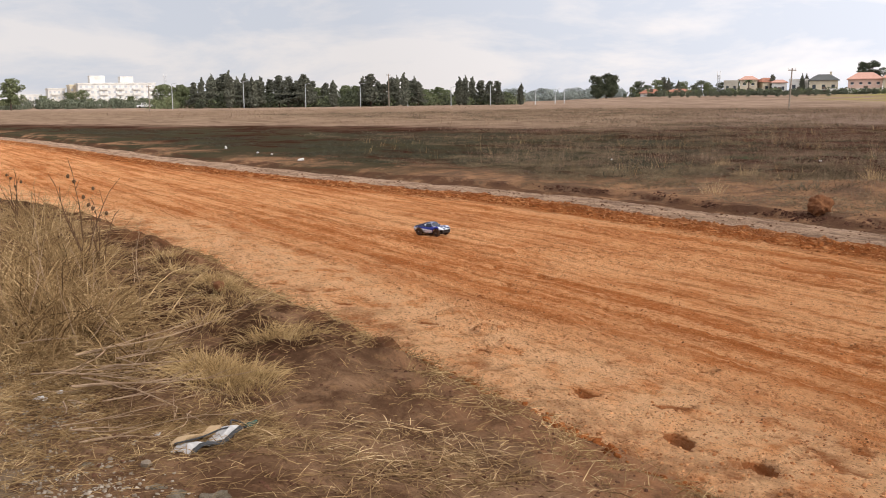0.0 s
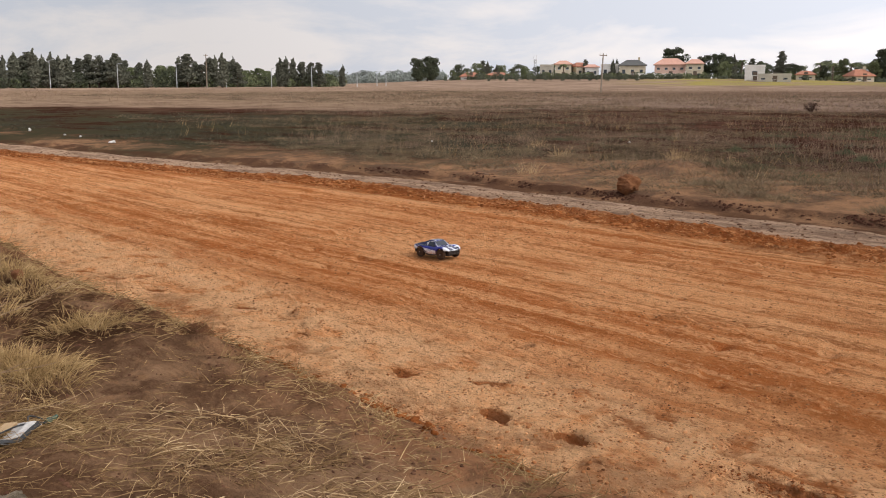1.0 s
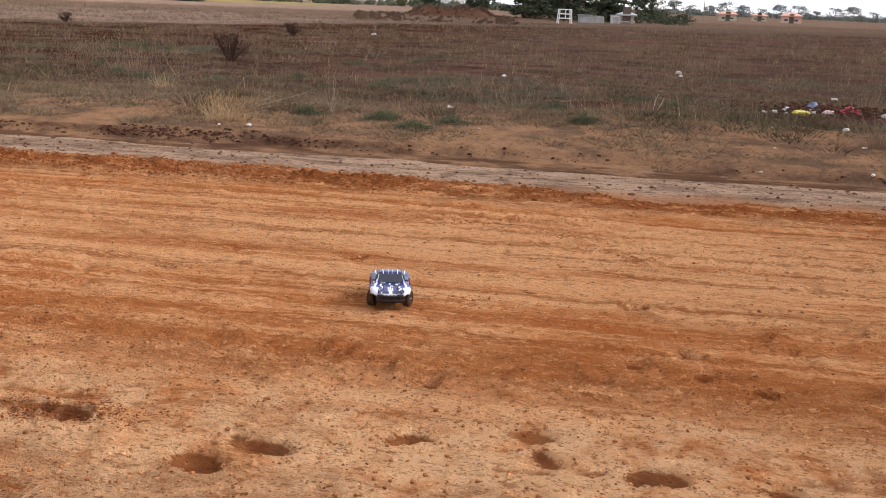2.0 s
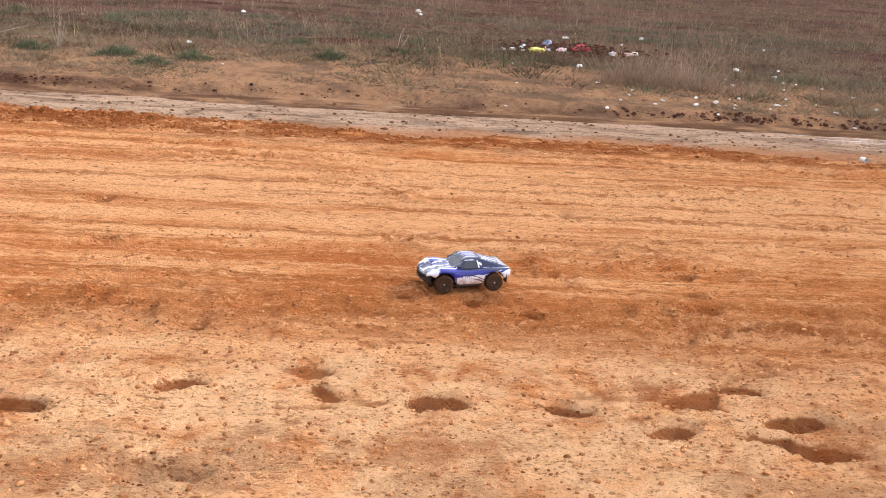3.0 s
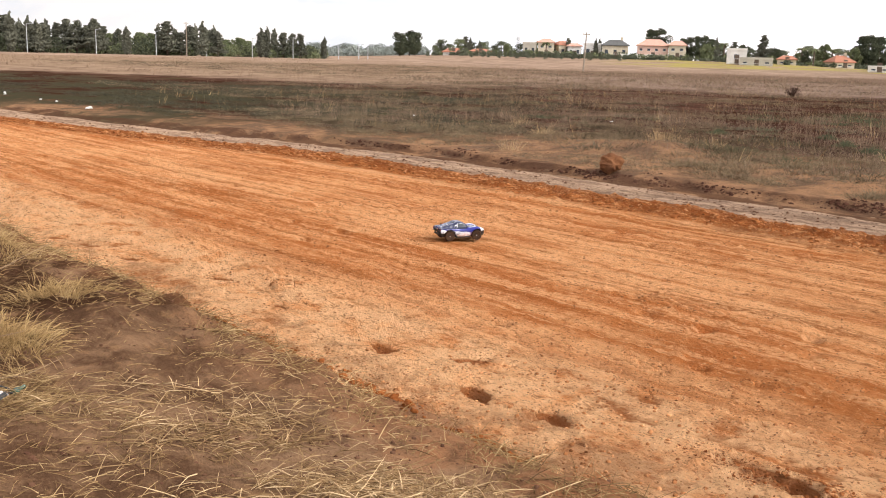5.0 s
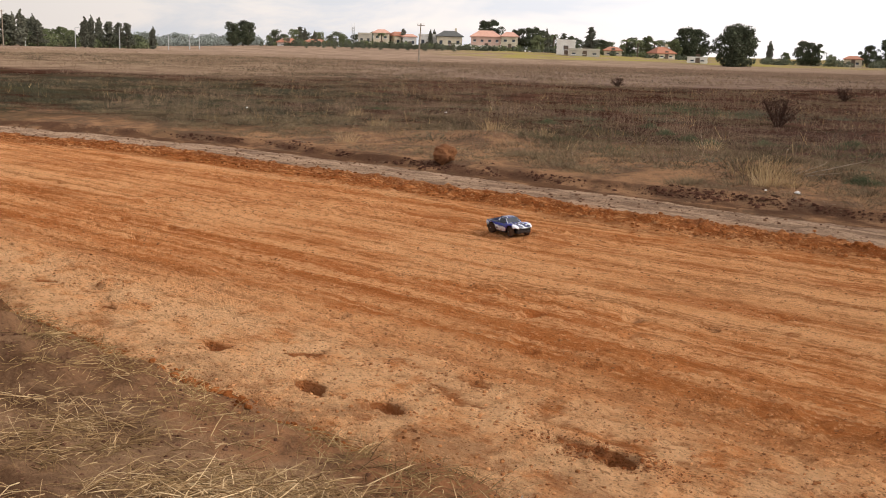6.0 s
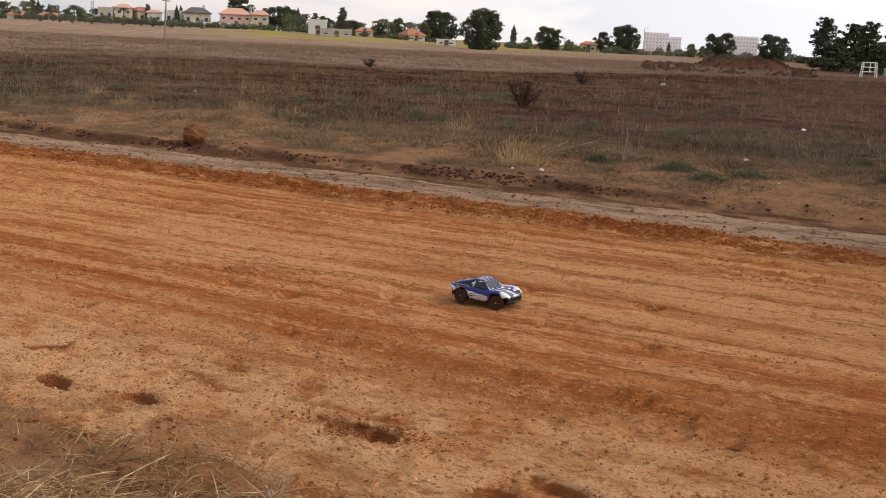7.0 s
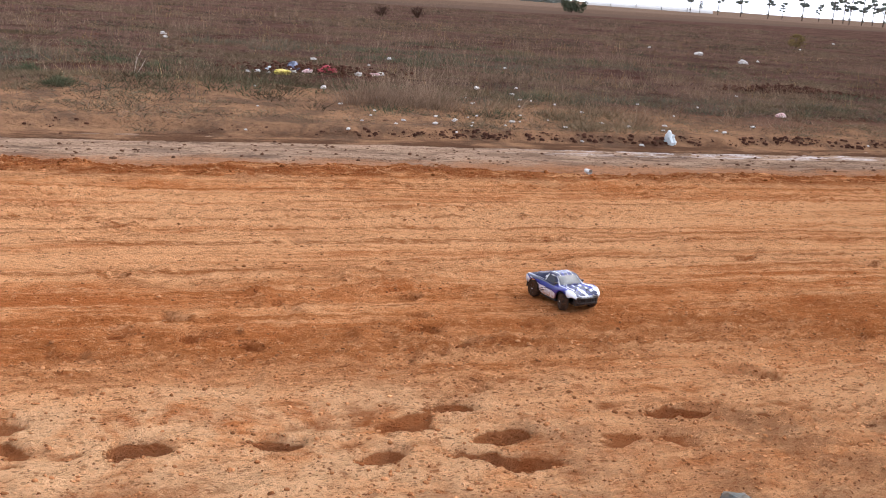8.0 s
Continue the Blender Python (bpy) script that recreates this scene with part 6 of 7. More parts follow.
WHITE_BITS = [(2.72, 21.3, 0.16), (2.93, 21.5, 0.18), (3.1, 21.1, 0.13), (5.07, 21.6, 0.22), (4.77, 25.5, 0.2), (7.05, 26.9, 0.3), (3.7, 18.2, 0.2), (3.33, 14.15, 0.13), (7.06, 19.6, 0.24),
              (9.78, 25.4, 0.16), (4.97, 14.3, 0.09), (5.3, 14.6, 0.08), (5.23, 15.2, 0.1), (5.68, 15.5, 0.09), (7.82, 13.95, 0.1), (23.1, 38.3, 0.5), (22.6, 34.2, 0.5), (24.1, 35.5, 0.2),
              (23.1, 42.6, 0.25), (1.43, 33.0, 0.28), (10.9, 17.6, 0.1), (-5.62, 14.82, 0.14), (-6.1, 14.8, 0.08), (-3.17, 18.5, 0.14), (-3.4, 28.0, 0.22), (-1.78, 13.35, 0.13)]
for k, (x, y, s) in enumerate(WHITE_BITS):
    crumpled("plastic_scrap", "crumpled white plastic scrap", x * 0.952, y * 0.952, (s * 0.34, s * 0.20, s * 0.20), M_BAGWHITE, 20 + k)
MORE_BITS = [(0.34, 18.2, 0.09), (1.45, 31.7, 0.3), (-31.6, 12.6, 0.32), (-36.6, 12.9, 0.2), (-41.9, 13.4, 0.2), (-35.1, 12.9, 0.2), (-40.3, 12.9, 0.25), (-14.0, 54.7, 0.5), (1.91, 14.2, 0.07),
             (50.8, 65.9, 0.5), (36.3, 49.8, 0.3), (13.6, 20.5, 0.1), (6.9, 14.1, 0.09), (4.1, 14.5, 0.08), (8.05, 20.0, 0.12), (5.95, 24.5, 0.16), (9.6, 16.2, 0.08), (12.3, 14.4, 0.08), (6.2, 17.2, 0.07),
             (2.4, 17.4, 0.08), (-2.2, 15.8, 0.06), (-8.3, 21.2, 0.09), (-20.2, 24.1, 0.14), (-24.4, 19.8, 0.14)]
for k, (x, y, s) in enumerate(MORE_BITS):
    crumpled("plastic_scrap", "small pale litter scrap", x * 0.952, y * 0.952, (s * 0.34, s * 0.2, s * 0.17), M_BAGWHITE if k % 3 else M_PAPER, 60 + k)
rnd_l = random.Random(21)
for k in range(38):
    x, y, s = rnd_l.gauss(5.6, 2.2), 13.9 + abs(rnd_l.gauss(0, 1.8)), rnd_l.uniform(0.04, 0.12)
    crumpled("plastic_scrap", "small pale litter scrap", x, y, (s * 0.4, s * 0.25, s * 0.2), (M_BAGWHITE, M_PAPER, M_BAGWHITE)[k % 3], 500 + k)
cup = tagged(new("paper_cup"), "crushed white paper cup at the road edge", "litter")
cup.matrix_basis = pose(5.49, 10.95, 0.05, 96, 0, 20)
part("cup", lathe([(0.024, 0.0), (0.033, 0.08), (0.035, 0.083), (0.031, 0.08), (0.018, 0.01)], 14, axis="z"), M_BAGWHITE, cup)

# torn printed card and cable on the bank
card = tagged(lay(new("torn_card"), -4.80, 1.22, 122, 0.02), "torn grimy white and tan card sheet", "litter")
def sagging(pts, w0, w1, z):
    bm, last = bmesh.new(), None
    for k, (u, v) in enumerate(pts):
        lift = 0.018 * math.sin(k * 1.3) + z
        now = [bm.verts.new((u, v - w0 * (1 - 0.2 * (k % 2)), lift)), bm.verts.new((u, v, lift + 0.012)), bm.verts.new((u, v + w1, lift - 0.004))]
        if last:
            for a in (0, 1):
                bm.faces.new((last[a], last[a + 1], now[a + 1], now[a]))
        last = now
    e = bmesh.ops.extrude_face_region(bm, geom=bm.faces[:])
    for v in e["geom"]:
        if isinstance(v, bmesh.types.BMVert):
            v.co.z += 0.004
    return bm
part("sheet", sagging([(-0.21 + 0.06 * k, 0.012 * math.sin(k)) for k in range(8)], 0.05, 0.07, 0.0), M_PAPER, card)
part("torn_flap", sagging([(-0.16 + 0.06 * k, 0.05) for k in range(6)], 0.0, 0.075, 0.016), M_TAN, card, "tan inner layer")
part("printed_edge", sagging([(-0.2 + 0.06 * k, -0.052) for k in range(7)], 0.018, 0.0, 0.008), M_CABLE, card, "black printed edge")


def wire(name, label, pts, r, mat, category="litter"):
    cu = bpy.data.curves.new(name, "CURVE")
    cu.dimensions, cu.bevel_depth, cu.bevel_resolution = "3D", r, 2
    sp = cu.splines.new("BEZIER")
    sp.bezier_points.add(len(pts) - 1)
    for bp, p in zip(sp.bezier_points, pts):
        bp.co = (p[0], p[1], ground_at(p[0], p[1]) + p[2])
        bp.handle_left_type = bp.handle_right_type = "AUTO"
    cu.materials.append(mat)
    return tagged(new(name, cu), label, category)


wire("cable", "black cable trailing over the torn card", [(-4.72, 1.02, 0.045), (-4.78, 1.16, 0.05), (-4.86, 1.30, 0.055), (-4.92, 1.40, 0.04), (-5.0, 1.47, 0.05), (-5.02, 1.41, 0.06), (-4.95, 1.37, 0.04)], 0.0045, M_CABLE)
bottle = tagged(lay(new("glass_bottle"), -4.97, 1.46, 40, 0.03), "small broken green glass bottle neck", "litter")
part("neck", lathe([(0.015, 0.0), (0.017, 0.035), (0.010, 0.06), (0.009, 0.09), (0.011, 0.10)], 12), M_BOTTLE, bottle)
for k, (x, y, s) in enumerate([(-5.95, 0.60, 0.07), (-6.05, 0.72, 0.05), (-5.05, 1.02, 0.04)]):
    crumpled("paper_scrap", "grimy crumpled paper scrap among dead stalks", x, y, (s * 0.55, s * 0.4, s * 0.25), M_PAPER, 90 + k)
crumpled("road_rag", "dark teal rag at the road edge", 2.72, 3.30, (0.13, 0.08, 0.06), M_CLOTH, 99, "rag", "")
for k, (x, y, s) in enumerate([(-4.55, 0.84, 0.03), (-4.66, 0.80, 0.02), (-4.75, 1.02, 0.016), (-5.05, 0.5, 0.022)]):
    bm = pebble(bmesh.new(), (0, 0, s * 0.3), (s, s * 0.8, s * 0.6), 40 + k, detail=2)
    me = bpy.data.meshes.new("stone")
    bm.to_mesh(me)
    me.materials.append(M_STONE)
    tagged(lay(new("stone", me), x, y, 50 * k), "pale grey stone on the gravelly bank", "stone", "bank stones")
for k, (x, y, s) in enumerate([(-4.28, 0.82, 0.055), (-4.02, 0.99, 0.065), (-4.12, 0.86, 0.05), (-4.75, 0.62, 0.04)]):
    bm = pebble(bmesh.new(), (0, 0, -s * 0.08), (s, s * 0.75, s * 0.42), 141 + k, detail=4)
    me = bpy.data.meshes.new("stone")
    bm.to_mesh(me)
    me.materials.append(M_LIMESTONE)
    tagged(lay(new("stone", me), x, y, 70 * k + 20), "rough beige limestone half sunk in the bank", "stone", "bank stones")
lump = pebble(bmesh.new(), (0, 0, 0.03), (0.06, 0.05, 0.045), 77, detail=2)
me = bpy.data.meshes.new("dirt_lump")
lump.to_mesh(me)
me.materials.append(M_ROCK)
tagged(lay(new("dirt_lump", me), -8.27, 2.38), "orange dirt lump caught in dead grass", "stone")


def bough(name, label, x, y, stems, mat, r, seed, category="plant", turn=0.0):
    """A few jointed stems with side twigs; stems are (lean, bearing, length)."""
    rnd = random.Random(seed)
    root = tagged(lay(new(name), x, y, turn), label, category)
    for lean, bearing, long in stems:
        p = Vector((rnd.uniform(-0.02, 0.02), rnd.uniform(-0.02, 0.02), -0.02))
        d = Vector((math.sin(radians(lean)) * math.cos(radians(bearing)), math.sin(radians(lean)) * math.sin(radians(bearing)), math.cos(radians(lean))))
        n, line = 6, [p]
        for k in range(n):
            q = p + d * long / n
            line.append(q)
            if k > 1:
                side = (d + Vector((rnd.uniform(-1, 1), rnd.uniform(-1, 1), rnd.uniform(-0.1, 0.8))) * 0.8).normalized()
                part("twig", rod(bmesh.new(), q, q + side * long * rnd.uniform(0.08, 0.2), r * 0.4, r * 0.15, 4), mat, root)
            p, d = q, (d + Vector((rnd.uniform(-1, 1), rnd.uniform(-1, 1), rnd.uniform(-0.5, 0.5))) * 0.16).normalized()
        part("stem", tube(line, [r * (1 - 0.8 * k / n) for k in range(n + 1)], 5), mat, root)
    return root


bough("dead_stalk", "bleached upright dead stalks at the field edge", -4.62, 15.85, [(5, 10, 0.66), (14, 185, 0.68), (3, 90, 0.62), (9, 355, 0.5), (18, 175, 0.42), (12, 20, 0.35)], M_GREYTWIG, 0.006, 1)
bough("fallen_branch", "pale fallen dry branch", -6.05, 15.5, [(78, 24, 1.2), (72, 50, 0.6), (82, 2, 0.8), (62, 80, 0.35)], M_GREYTWIG, 0.010, 2, "branch")
bough("dead_stalk", "curled bleached stalks near the rubbish", 0.45, 18.2, [(25, 40, 0.45), (40, 10, 0.35)], M_PALETWIG, 0.007, 3)
bough("dead_stalk", "pale dead stalks in the field", -9.6, 19.8, [(50, 60, 0.38), (35, 120, 0.42), (60, 10, 0.34)], M_GREYTWIG, 0.007, 9)
for k, (x, y, lean, b, long) in enumerate([(-6.3, 0.62, 80, 30, 1.2), (-6.1, 0.85, 84, 15, 1.1), (-6.2, 1.0, 76, 20, 0.9), (-5.9, 0.75, 82, 48, 1.0), (-6.6, 0.9, 78, 60, 1.2)]):
    lay(bough("dry_branch", "dry fallen weed branch lying on the bank", x, y, [(lean, b, long), (lean + 4, b + 14, long * 0.7)], M_TWIG, 0.006, 10 + k, "branch"), x, y, 0, 0.10)
rnd_b = random.Random(9)
for k in range(16):
    x, y, b, long = rnd_b.uniform(-6.9, -5.1), rnd_b.uniform(0.55, 1.35), rnd_b.uniform(-30, 75), rnd_b.uniform(0.5, 1.1)
    lay(bough("dry_branch", "thin dry weed stalk fallen on the bank", x, y, [(rnd_b.uniform(74, 88), b, long), (80, b + 25, long * 0.5)], M_TWIG, rnd_b.uniform(0.003, 0.0055), 400 + k, "branch"), x, y, 0, rnd_b.uniform(0.03, 0.14))
bough("tree_stub", "cut woody stubs standing in the straw", -2.15, 2.92, [(4, 0, 0.15), (14, 200, 0.10), (10, 150, 0.09)], M_GREYTWIG, 0.018, 5)


def thistle(x, y, h, seed):
    rnd = random.Random(seed)
    root = bough("dead_thistle", "tall dead thistle with dry seed heads", x, y, [(4, 0, h), (16, 30, h * 0.85), (20, 190, h * 0.75), (10, 260, h * 0.9)], M_SEED, 0.011, seed)
    for k in range(4):
        a = k * 1.7
        c = (0.13 * h * math.cos(a), 0.13 * h * math.sin(a), h * (0.74 + 0.07 * k))
        part("seed_head", pebble(bmesh.new(), c, (0.018, 0.018, 0.021), seed + k, detail=2), M_SEED, root)


thistle(-11.3, 1.86, 1.05, 31)
thistle(-11.1, 1.98, 0.75, 32)
thistle(-15.4, 1.72, 0.75, 33)
for k, (x, y, lean, b, long) in enumerate([(-8.2, 1.45, 14, 250, 0.75), (-7.6, 1.2, 22, 20, 0.7), (-9.2, 1.9, 6, 80, 0.6), (-7.0, 1.0, 30, 330, 0.65), (-8.6, 1.1, 12, 200, 0.8), (-7.4, 0.7, 18, 120, 0.7), (-7.9, 1.65, 38, 340, 0.8), (-6.9, 1.35, 45, 310, 0.6)]):
    bough("dead_stalk", "dry upright weed stalk in the dead grass", x, y, [(lean, b, long), (lean + 16, b + 70, long * 0.6)], M_TWIG, 0.005, 200 + k)
shrub = round_tree(41, "reddish-brown dead bush in the field", M_BUSH, 0.62, 0.2, 500, "bush")
sprays = bmesh.new()
for k in range(46):
    a, q = k * 2.4, 0.2 + 0.5 * ((k * 0.618) % 1)
    rod(sprays, (0.05 * math.cos(a), 0.05 * math.sin(a), -0.02), (q * math.cos(a), q * math.sin(a), 0.95 - 0.5 * q * ((k * 0.37) % 1)), 0.016, 0.004, 4)
part("stem", sprays, M_BUSH, shrub)
tagged(shrub, category="bush")
shrub.matrix_basis = pose(-10.9, 27.0, ground_at(-10.9, 27.0), 0, 0, 30) @ Matrix.Diagonal((1.0, 1.0, 0.85, 1))
for k, (x, y, s) in enumerate([(-16.0, 47.0, 0.8), (18.0, 64.0, 0.9), (15.4, 63.0, 0.8), (-30.0, 51.0, 0.7)]):
    b = shrub.copy()
    scene.collection.objects.link(b)
    for o in shrub.children:
        c = o.copy()
        scene.collection.objects.link(c)
        c.parent = b
    b.matrix_basis = pose(x, y, ground_at(x, y), 0, 0, 50 * k) @ Matrix.Diagonal((s, s, s * 0.8, 1))
yellow_bush = round_tree(42, "yellow-brown bush far out in the field", M_YELLOWLEAF, 0.6, 0.05, 1200, "bush")
tagged(yellow_bush, category="bush")
yellow_bush.matrix_basis = pose(37.5, 51.9, ground_at(37.5, 51.9)) @ Matrix.Diagonal((0.9, 0.9, 0.75, 1))

# ---- grass, straw and crumbs ----
RND = np.random.RandomState(77)


def blades(name, label, base, way, long, wide, droop, mat, category="grass", bends=2):
    """Three-sided tapering stalks that bend over, as one mass."""
    n = len(base)
    way = way / np.linalg.norm(way, axis=1)[:, None]
    side = np.cross(way, RND.normal(size=(n, 3)))
    side /= np.linalg.norm(side, axis=1)[:, None] + 1e-9
    third = np.cross(way, side)
    long, wide, droop = long[:, None], wide[:, None], droop[:, None]
    sway = side * long * 0.12 * RND.normal(size=(n, 1))
    if bends == 1:
        v = np.stack([base - side * wide, base + side * wide, base + way * long + (0, 0, -1) * (droop * long * 0.4) + sway], 1).reshape(-1, 3)
        return tagged(new(name, mesh_of(name, v, [np.arange(3 * n).reshape(-1, 3)], mat, False)), label, category, kind="stuff")
    ring = [side, -0.5 * side + 0.87 * third, -0.5 * side - 0.87 * third]
    rows = []
    for k in range(bends):
        q = k / bends * 1.08
        c = base + way * long * q + (0, 0, -1) * (droop * long * 0.5 * q * q) + sway * q * q
        rows += [c + r * wide * (1 - 0.5 * q) for r in ring]
    rows.append(base + way * long + (0, 0, -1) * (droop * long * 0.5) + sway)
    m = 3 * bends + 1
    v = np.stack(rows, 1).reshape(-1, 3)
    v[:, 2] = np.maximum(v[:, 2], ground_z(v[:, 0], v[:, 1]) - 0.01)
    i = np.arange(n)[:, None] * m
    pairs = ((0, 1), (1, 2), (2, 0))
    quads = np.concatenate([np.concatenate([i + 3 * k + a, i + 3 * k + b, i + 3 * k + b + 3, i + 3 * k + a + 3], 1) for k in range(bends - 1) for a, b in pairs])
    tris = np.concatenate([np.concatenate([i + m - 4 + a, i + m - 4 + b, i + m - 1], 1) for a, b in pairs])
    return tagged(new(name, mesh_of(name, v, [quads, tris], mat)), label, category, kind="stuff")


def strewn(n, x0, x1, y0, y1, density=None):
    """Places on the ground, thinned by a density function."""
    x, y = RND.uniform(x0, x1, n), RND.uniform(y0, y1, n)
    if density is not None:
        keep = RND.random_sample(n) < density(x, y)
        x, y = x[keep], y[keep]
    return np.stack([x, y, ground_z(x, y)], 1)


def tuft(centres, each, spread):
    """Stalk feet gathered round each centre."""
    c = np.repeat(np.asarray(centres, float), each, 0)
    xy = c[:, :2] + RND.normal(size=(len(c), 2)) * spread
    return np.stack([xy[:, 0], xy[:, 1], ground_z(xy[:, 0], xy[:, 1])], 1), xy - c[:, :2]


def lying(n, tilt=0.25):
    a = RND.uniform(0, 2 * math.pi, n)
    return np.stack([np.cos(a), np.sin(a), RND.uniform(0.0, tilt, n)], 1)


def patchy(x, y):
    return np.clip(0.55 + 1.5 * lumps(x, y, 1.4, 3, seed=50), 0.05, 1)


# loose straw over the bank, thick where it was raked up by the road
p = strewn(24000, -13, 1.5, 1.2, 3.45, lambda x, y: np.clip(patchy(x, y) * 1.7 - 0.70, 0.02, 1) * (0.10 + 0.45 * ease(y, 2.2, 3.0)) * (0.3 + 0.7 * ease(-x, 0.5, 2)))
blades("loose_straw", "pale straw stalks scattered on the bank", p + (0, 0, 0.012), lying(len(p), 0.35), 0.03 + 0.17 * RND.random_sample(len(p)) ** 2, RND.uniform(0.0009, 0.0024, len(p)), RND.uniform(0, 0.5, len(p)), M_STRAW, "straw")
def raked(x, y):
    """How thick the raked straw lies."""
    y = y - 0.22 * (x + 2.3) - 0.10 * lumps(x, y, 1.8, 2, seed=58)
    mat = np.exp(-np.abs((x + 2.38) / 1.08) ** 4 - np.abs((y - 2.45) / 0.40) ** 4)
    spill = 0.28 * np.exp(-np.abs((x + 3.7) / 1.2) ** 4 - np.abs((y - 2.45) / 0.55) ** 4)
    return np.clip(np.maximum(mat, spill), 0, 1)


p = strewn(30000, -5.2, -0.9, 1.5, 3.3, lambda x, y: raked(x, y) * np.clip(0.52 + 2.0 * lumps(x, y, 3.2, 3, seed=59), 0.08, 1))
p[:, 2] += RND.uniform(0, 1, len(p)) ** 1.3 * 0.15 * raked(p[:, 0], p[:, 1])
blades("straw_heap", "thick tangled mat of yellow straw along the road edge", p, lying(len(p), 0.45), 0.05 + 0.25 * RND.random_sample(len(p)) ** 1.3, RND.uniform(0.0012, 0.0036, len(p)), RND.uniform(0.1, 1.0, len(p)), M_HAY, "straw", bends=3)
# matted dead weeds in separate drooping heaps on the left of the bank, bare soil between
HEAPS = [(-7.3, 0.95, 0.42, 420), (-7.8, 1.15, 0.40, 420), (-8.5, 0.9, 0.45, 420), (-8.1, 0.6, 0.4, 380), (-7.0, 0.62, 0.32, 260), (-9.2, 1.15, 0.42, 360), (-9.9, 1.3, 0.4, 300), (-10.6, 1.5, 0.4, 280), (-11.6, 1.5, 0.45, 280),
         (-12.7, 1.7, 0.5, 260), (-13.8, 1.8, 0.5, 240), (-15.2, 2.0, 0.6, 240), (-17.0, 2.2, 0.7, 240), (-9.3, 0.7, 0.4, 260), (-10.4, 0.9, 0.5, 260), (-6.6, 1.25, 0.2, 120), (-9.0, 1.75, 0.2, 160), (-8.3, 1.7, 0.2, 120)]
feet, ways, longs = [], [], []
for x, y, s, n in HEAPS:
    q, o = tuft([(x, y)], n, s * 0.55)
    feet.append(q)
    ways.append(np.concatenate([o / s * 0.55 + RND.normal(size=o.shape) * 0.55, RND.uniform(0.3, 1.3, (n, 1))], 1))
    longs.append((0.25 + 0.85 * RND.random_sample(n) ** 1.4) * min(1.0, s / 0.38))
p, d, h = np.concatenate(feet), np.concatenate(ways), np.concatenate(longs)
blades("dead_weeds", "tall tangled dead grass and weeds", p, d, h, RND.uniform(0.0016, 0.0052, len(p)), RND.uniform(0.6, 1.9, len(p)), M_DEADGRASS, bends=5)
weedy = lambda x, y: np.clip(ease(-x, 5.4, 7.0) * ease(2.95 + 0.25 * lumps(x, y, 1.3, 2, seed=52) - y, 0, 0.5) * (0.25 + 1.4 * lumps(x, y, 1.9, 3, seed=51)), 0, 1)
p = strewn(15000, -20, -5.3, 0.3, 3.1, weedy)
blades("matted_weeds", "matted fallen dead grass on the bank", p + (0, 0, 0.015), lying(len(p), 0.7), 0.08 + 0.34 * RND.random_sample(len(p)) ** 2, RND.uniform(0.0012, 0.003, len(p)), RND.uniform(0.2, 1.2, len(p)), M_DEADGRASS, bends=3)
tussock = [(-5.86, 1.62, 0.13, 800), (-5.98, 1.52, 0.10, 300), (-5.72, 1.74, 0.09, 240), (-6.75, 2.42, 0.12, 200), (-6.95, 2.3, 0.10, 160), (-8.45, 2.42, 0.13, 260), (-8.75, 2.5, 0.10, 180), (-8.1, 2.4, 0.10, 140), (-11.6, 1.75, 0.25, 420), (-12.3, 2.0, 0.2, 260), (-7.5, 2.0, 0.1, 140), (-9.9, 2.5, 0.12, 160), (-10.8, 2.6, 0.14, 160)]
feet, ways = [], []
for x, y, s, n in tussock:
    q, o = tuft([(x, y)], n, s)
    feet.append(q)
    ways.append(np.concatenate([o / s * 0.42 + RND.normal(size=o.shape) * 0.22, np.full((n, 1), 0.8)], 1))
p, d = np.concatenate(feet), np.concatenate(ways)
blades("dry_tussocks", "golden drooping dry grass tussocks on the bank", p, d, RND.uniform(0.14, 0.36, len(p)), RND.uniform(0.0012, 0.0026, len(p)), RND.uniform(0.8, 1.9, len(p)), M_STRAW, bends=4)
x = RND.uniform(-12, -1.6, 150)
clumps = np.stack([x, 3.12 - bank_shift(x) + 0.16 * RND.normal(size=150)], 1)
p, o = tuft(clumps, 26, 0.07)
p = p[p[:, 2] > 0.02]
d = RND.normal(size=(len(p), 3)) * (1.0, 1.0, 0.3) + (0.0, 0.35, 0.45)
blades("edge_grass", "dry grass wisps hanging over the road edge", p, d, RND.uniform(0.06, 0.26, len(p)), RND.uniform(0.0012, 0.0026, len(p)), RND.uniform(0.4, 1.4, len(p)), M_DEADGRASS, bends=3)
p = strewn(30000, -7.5, -3.3, 0.1, 1.7, lambda x, y: 0.08 + 0.8 * patchy(x, y) * ease(-x, 4.3, 5.2))
blades("weed_litter", "brown weed litter on the near bank", p + (0, 0, 0.01), lying(len(p), 0.5), RND.uniform(0.04, 0.20, len(p)), RND.uniform(0.001, 0.0022, len(p)), RND.uniform(0, 0.8, len(p)), M_DEADGRASS, "straw", bends=3)


def field_cover(x, y):
    return np.clip(0.5 + 1.2 * lumps(x, y, 0.35, 3, seed=60), 0.06, 1)


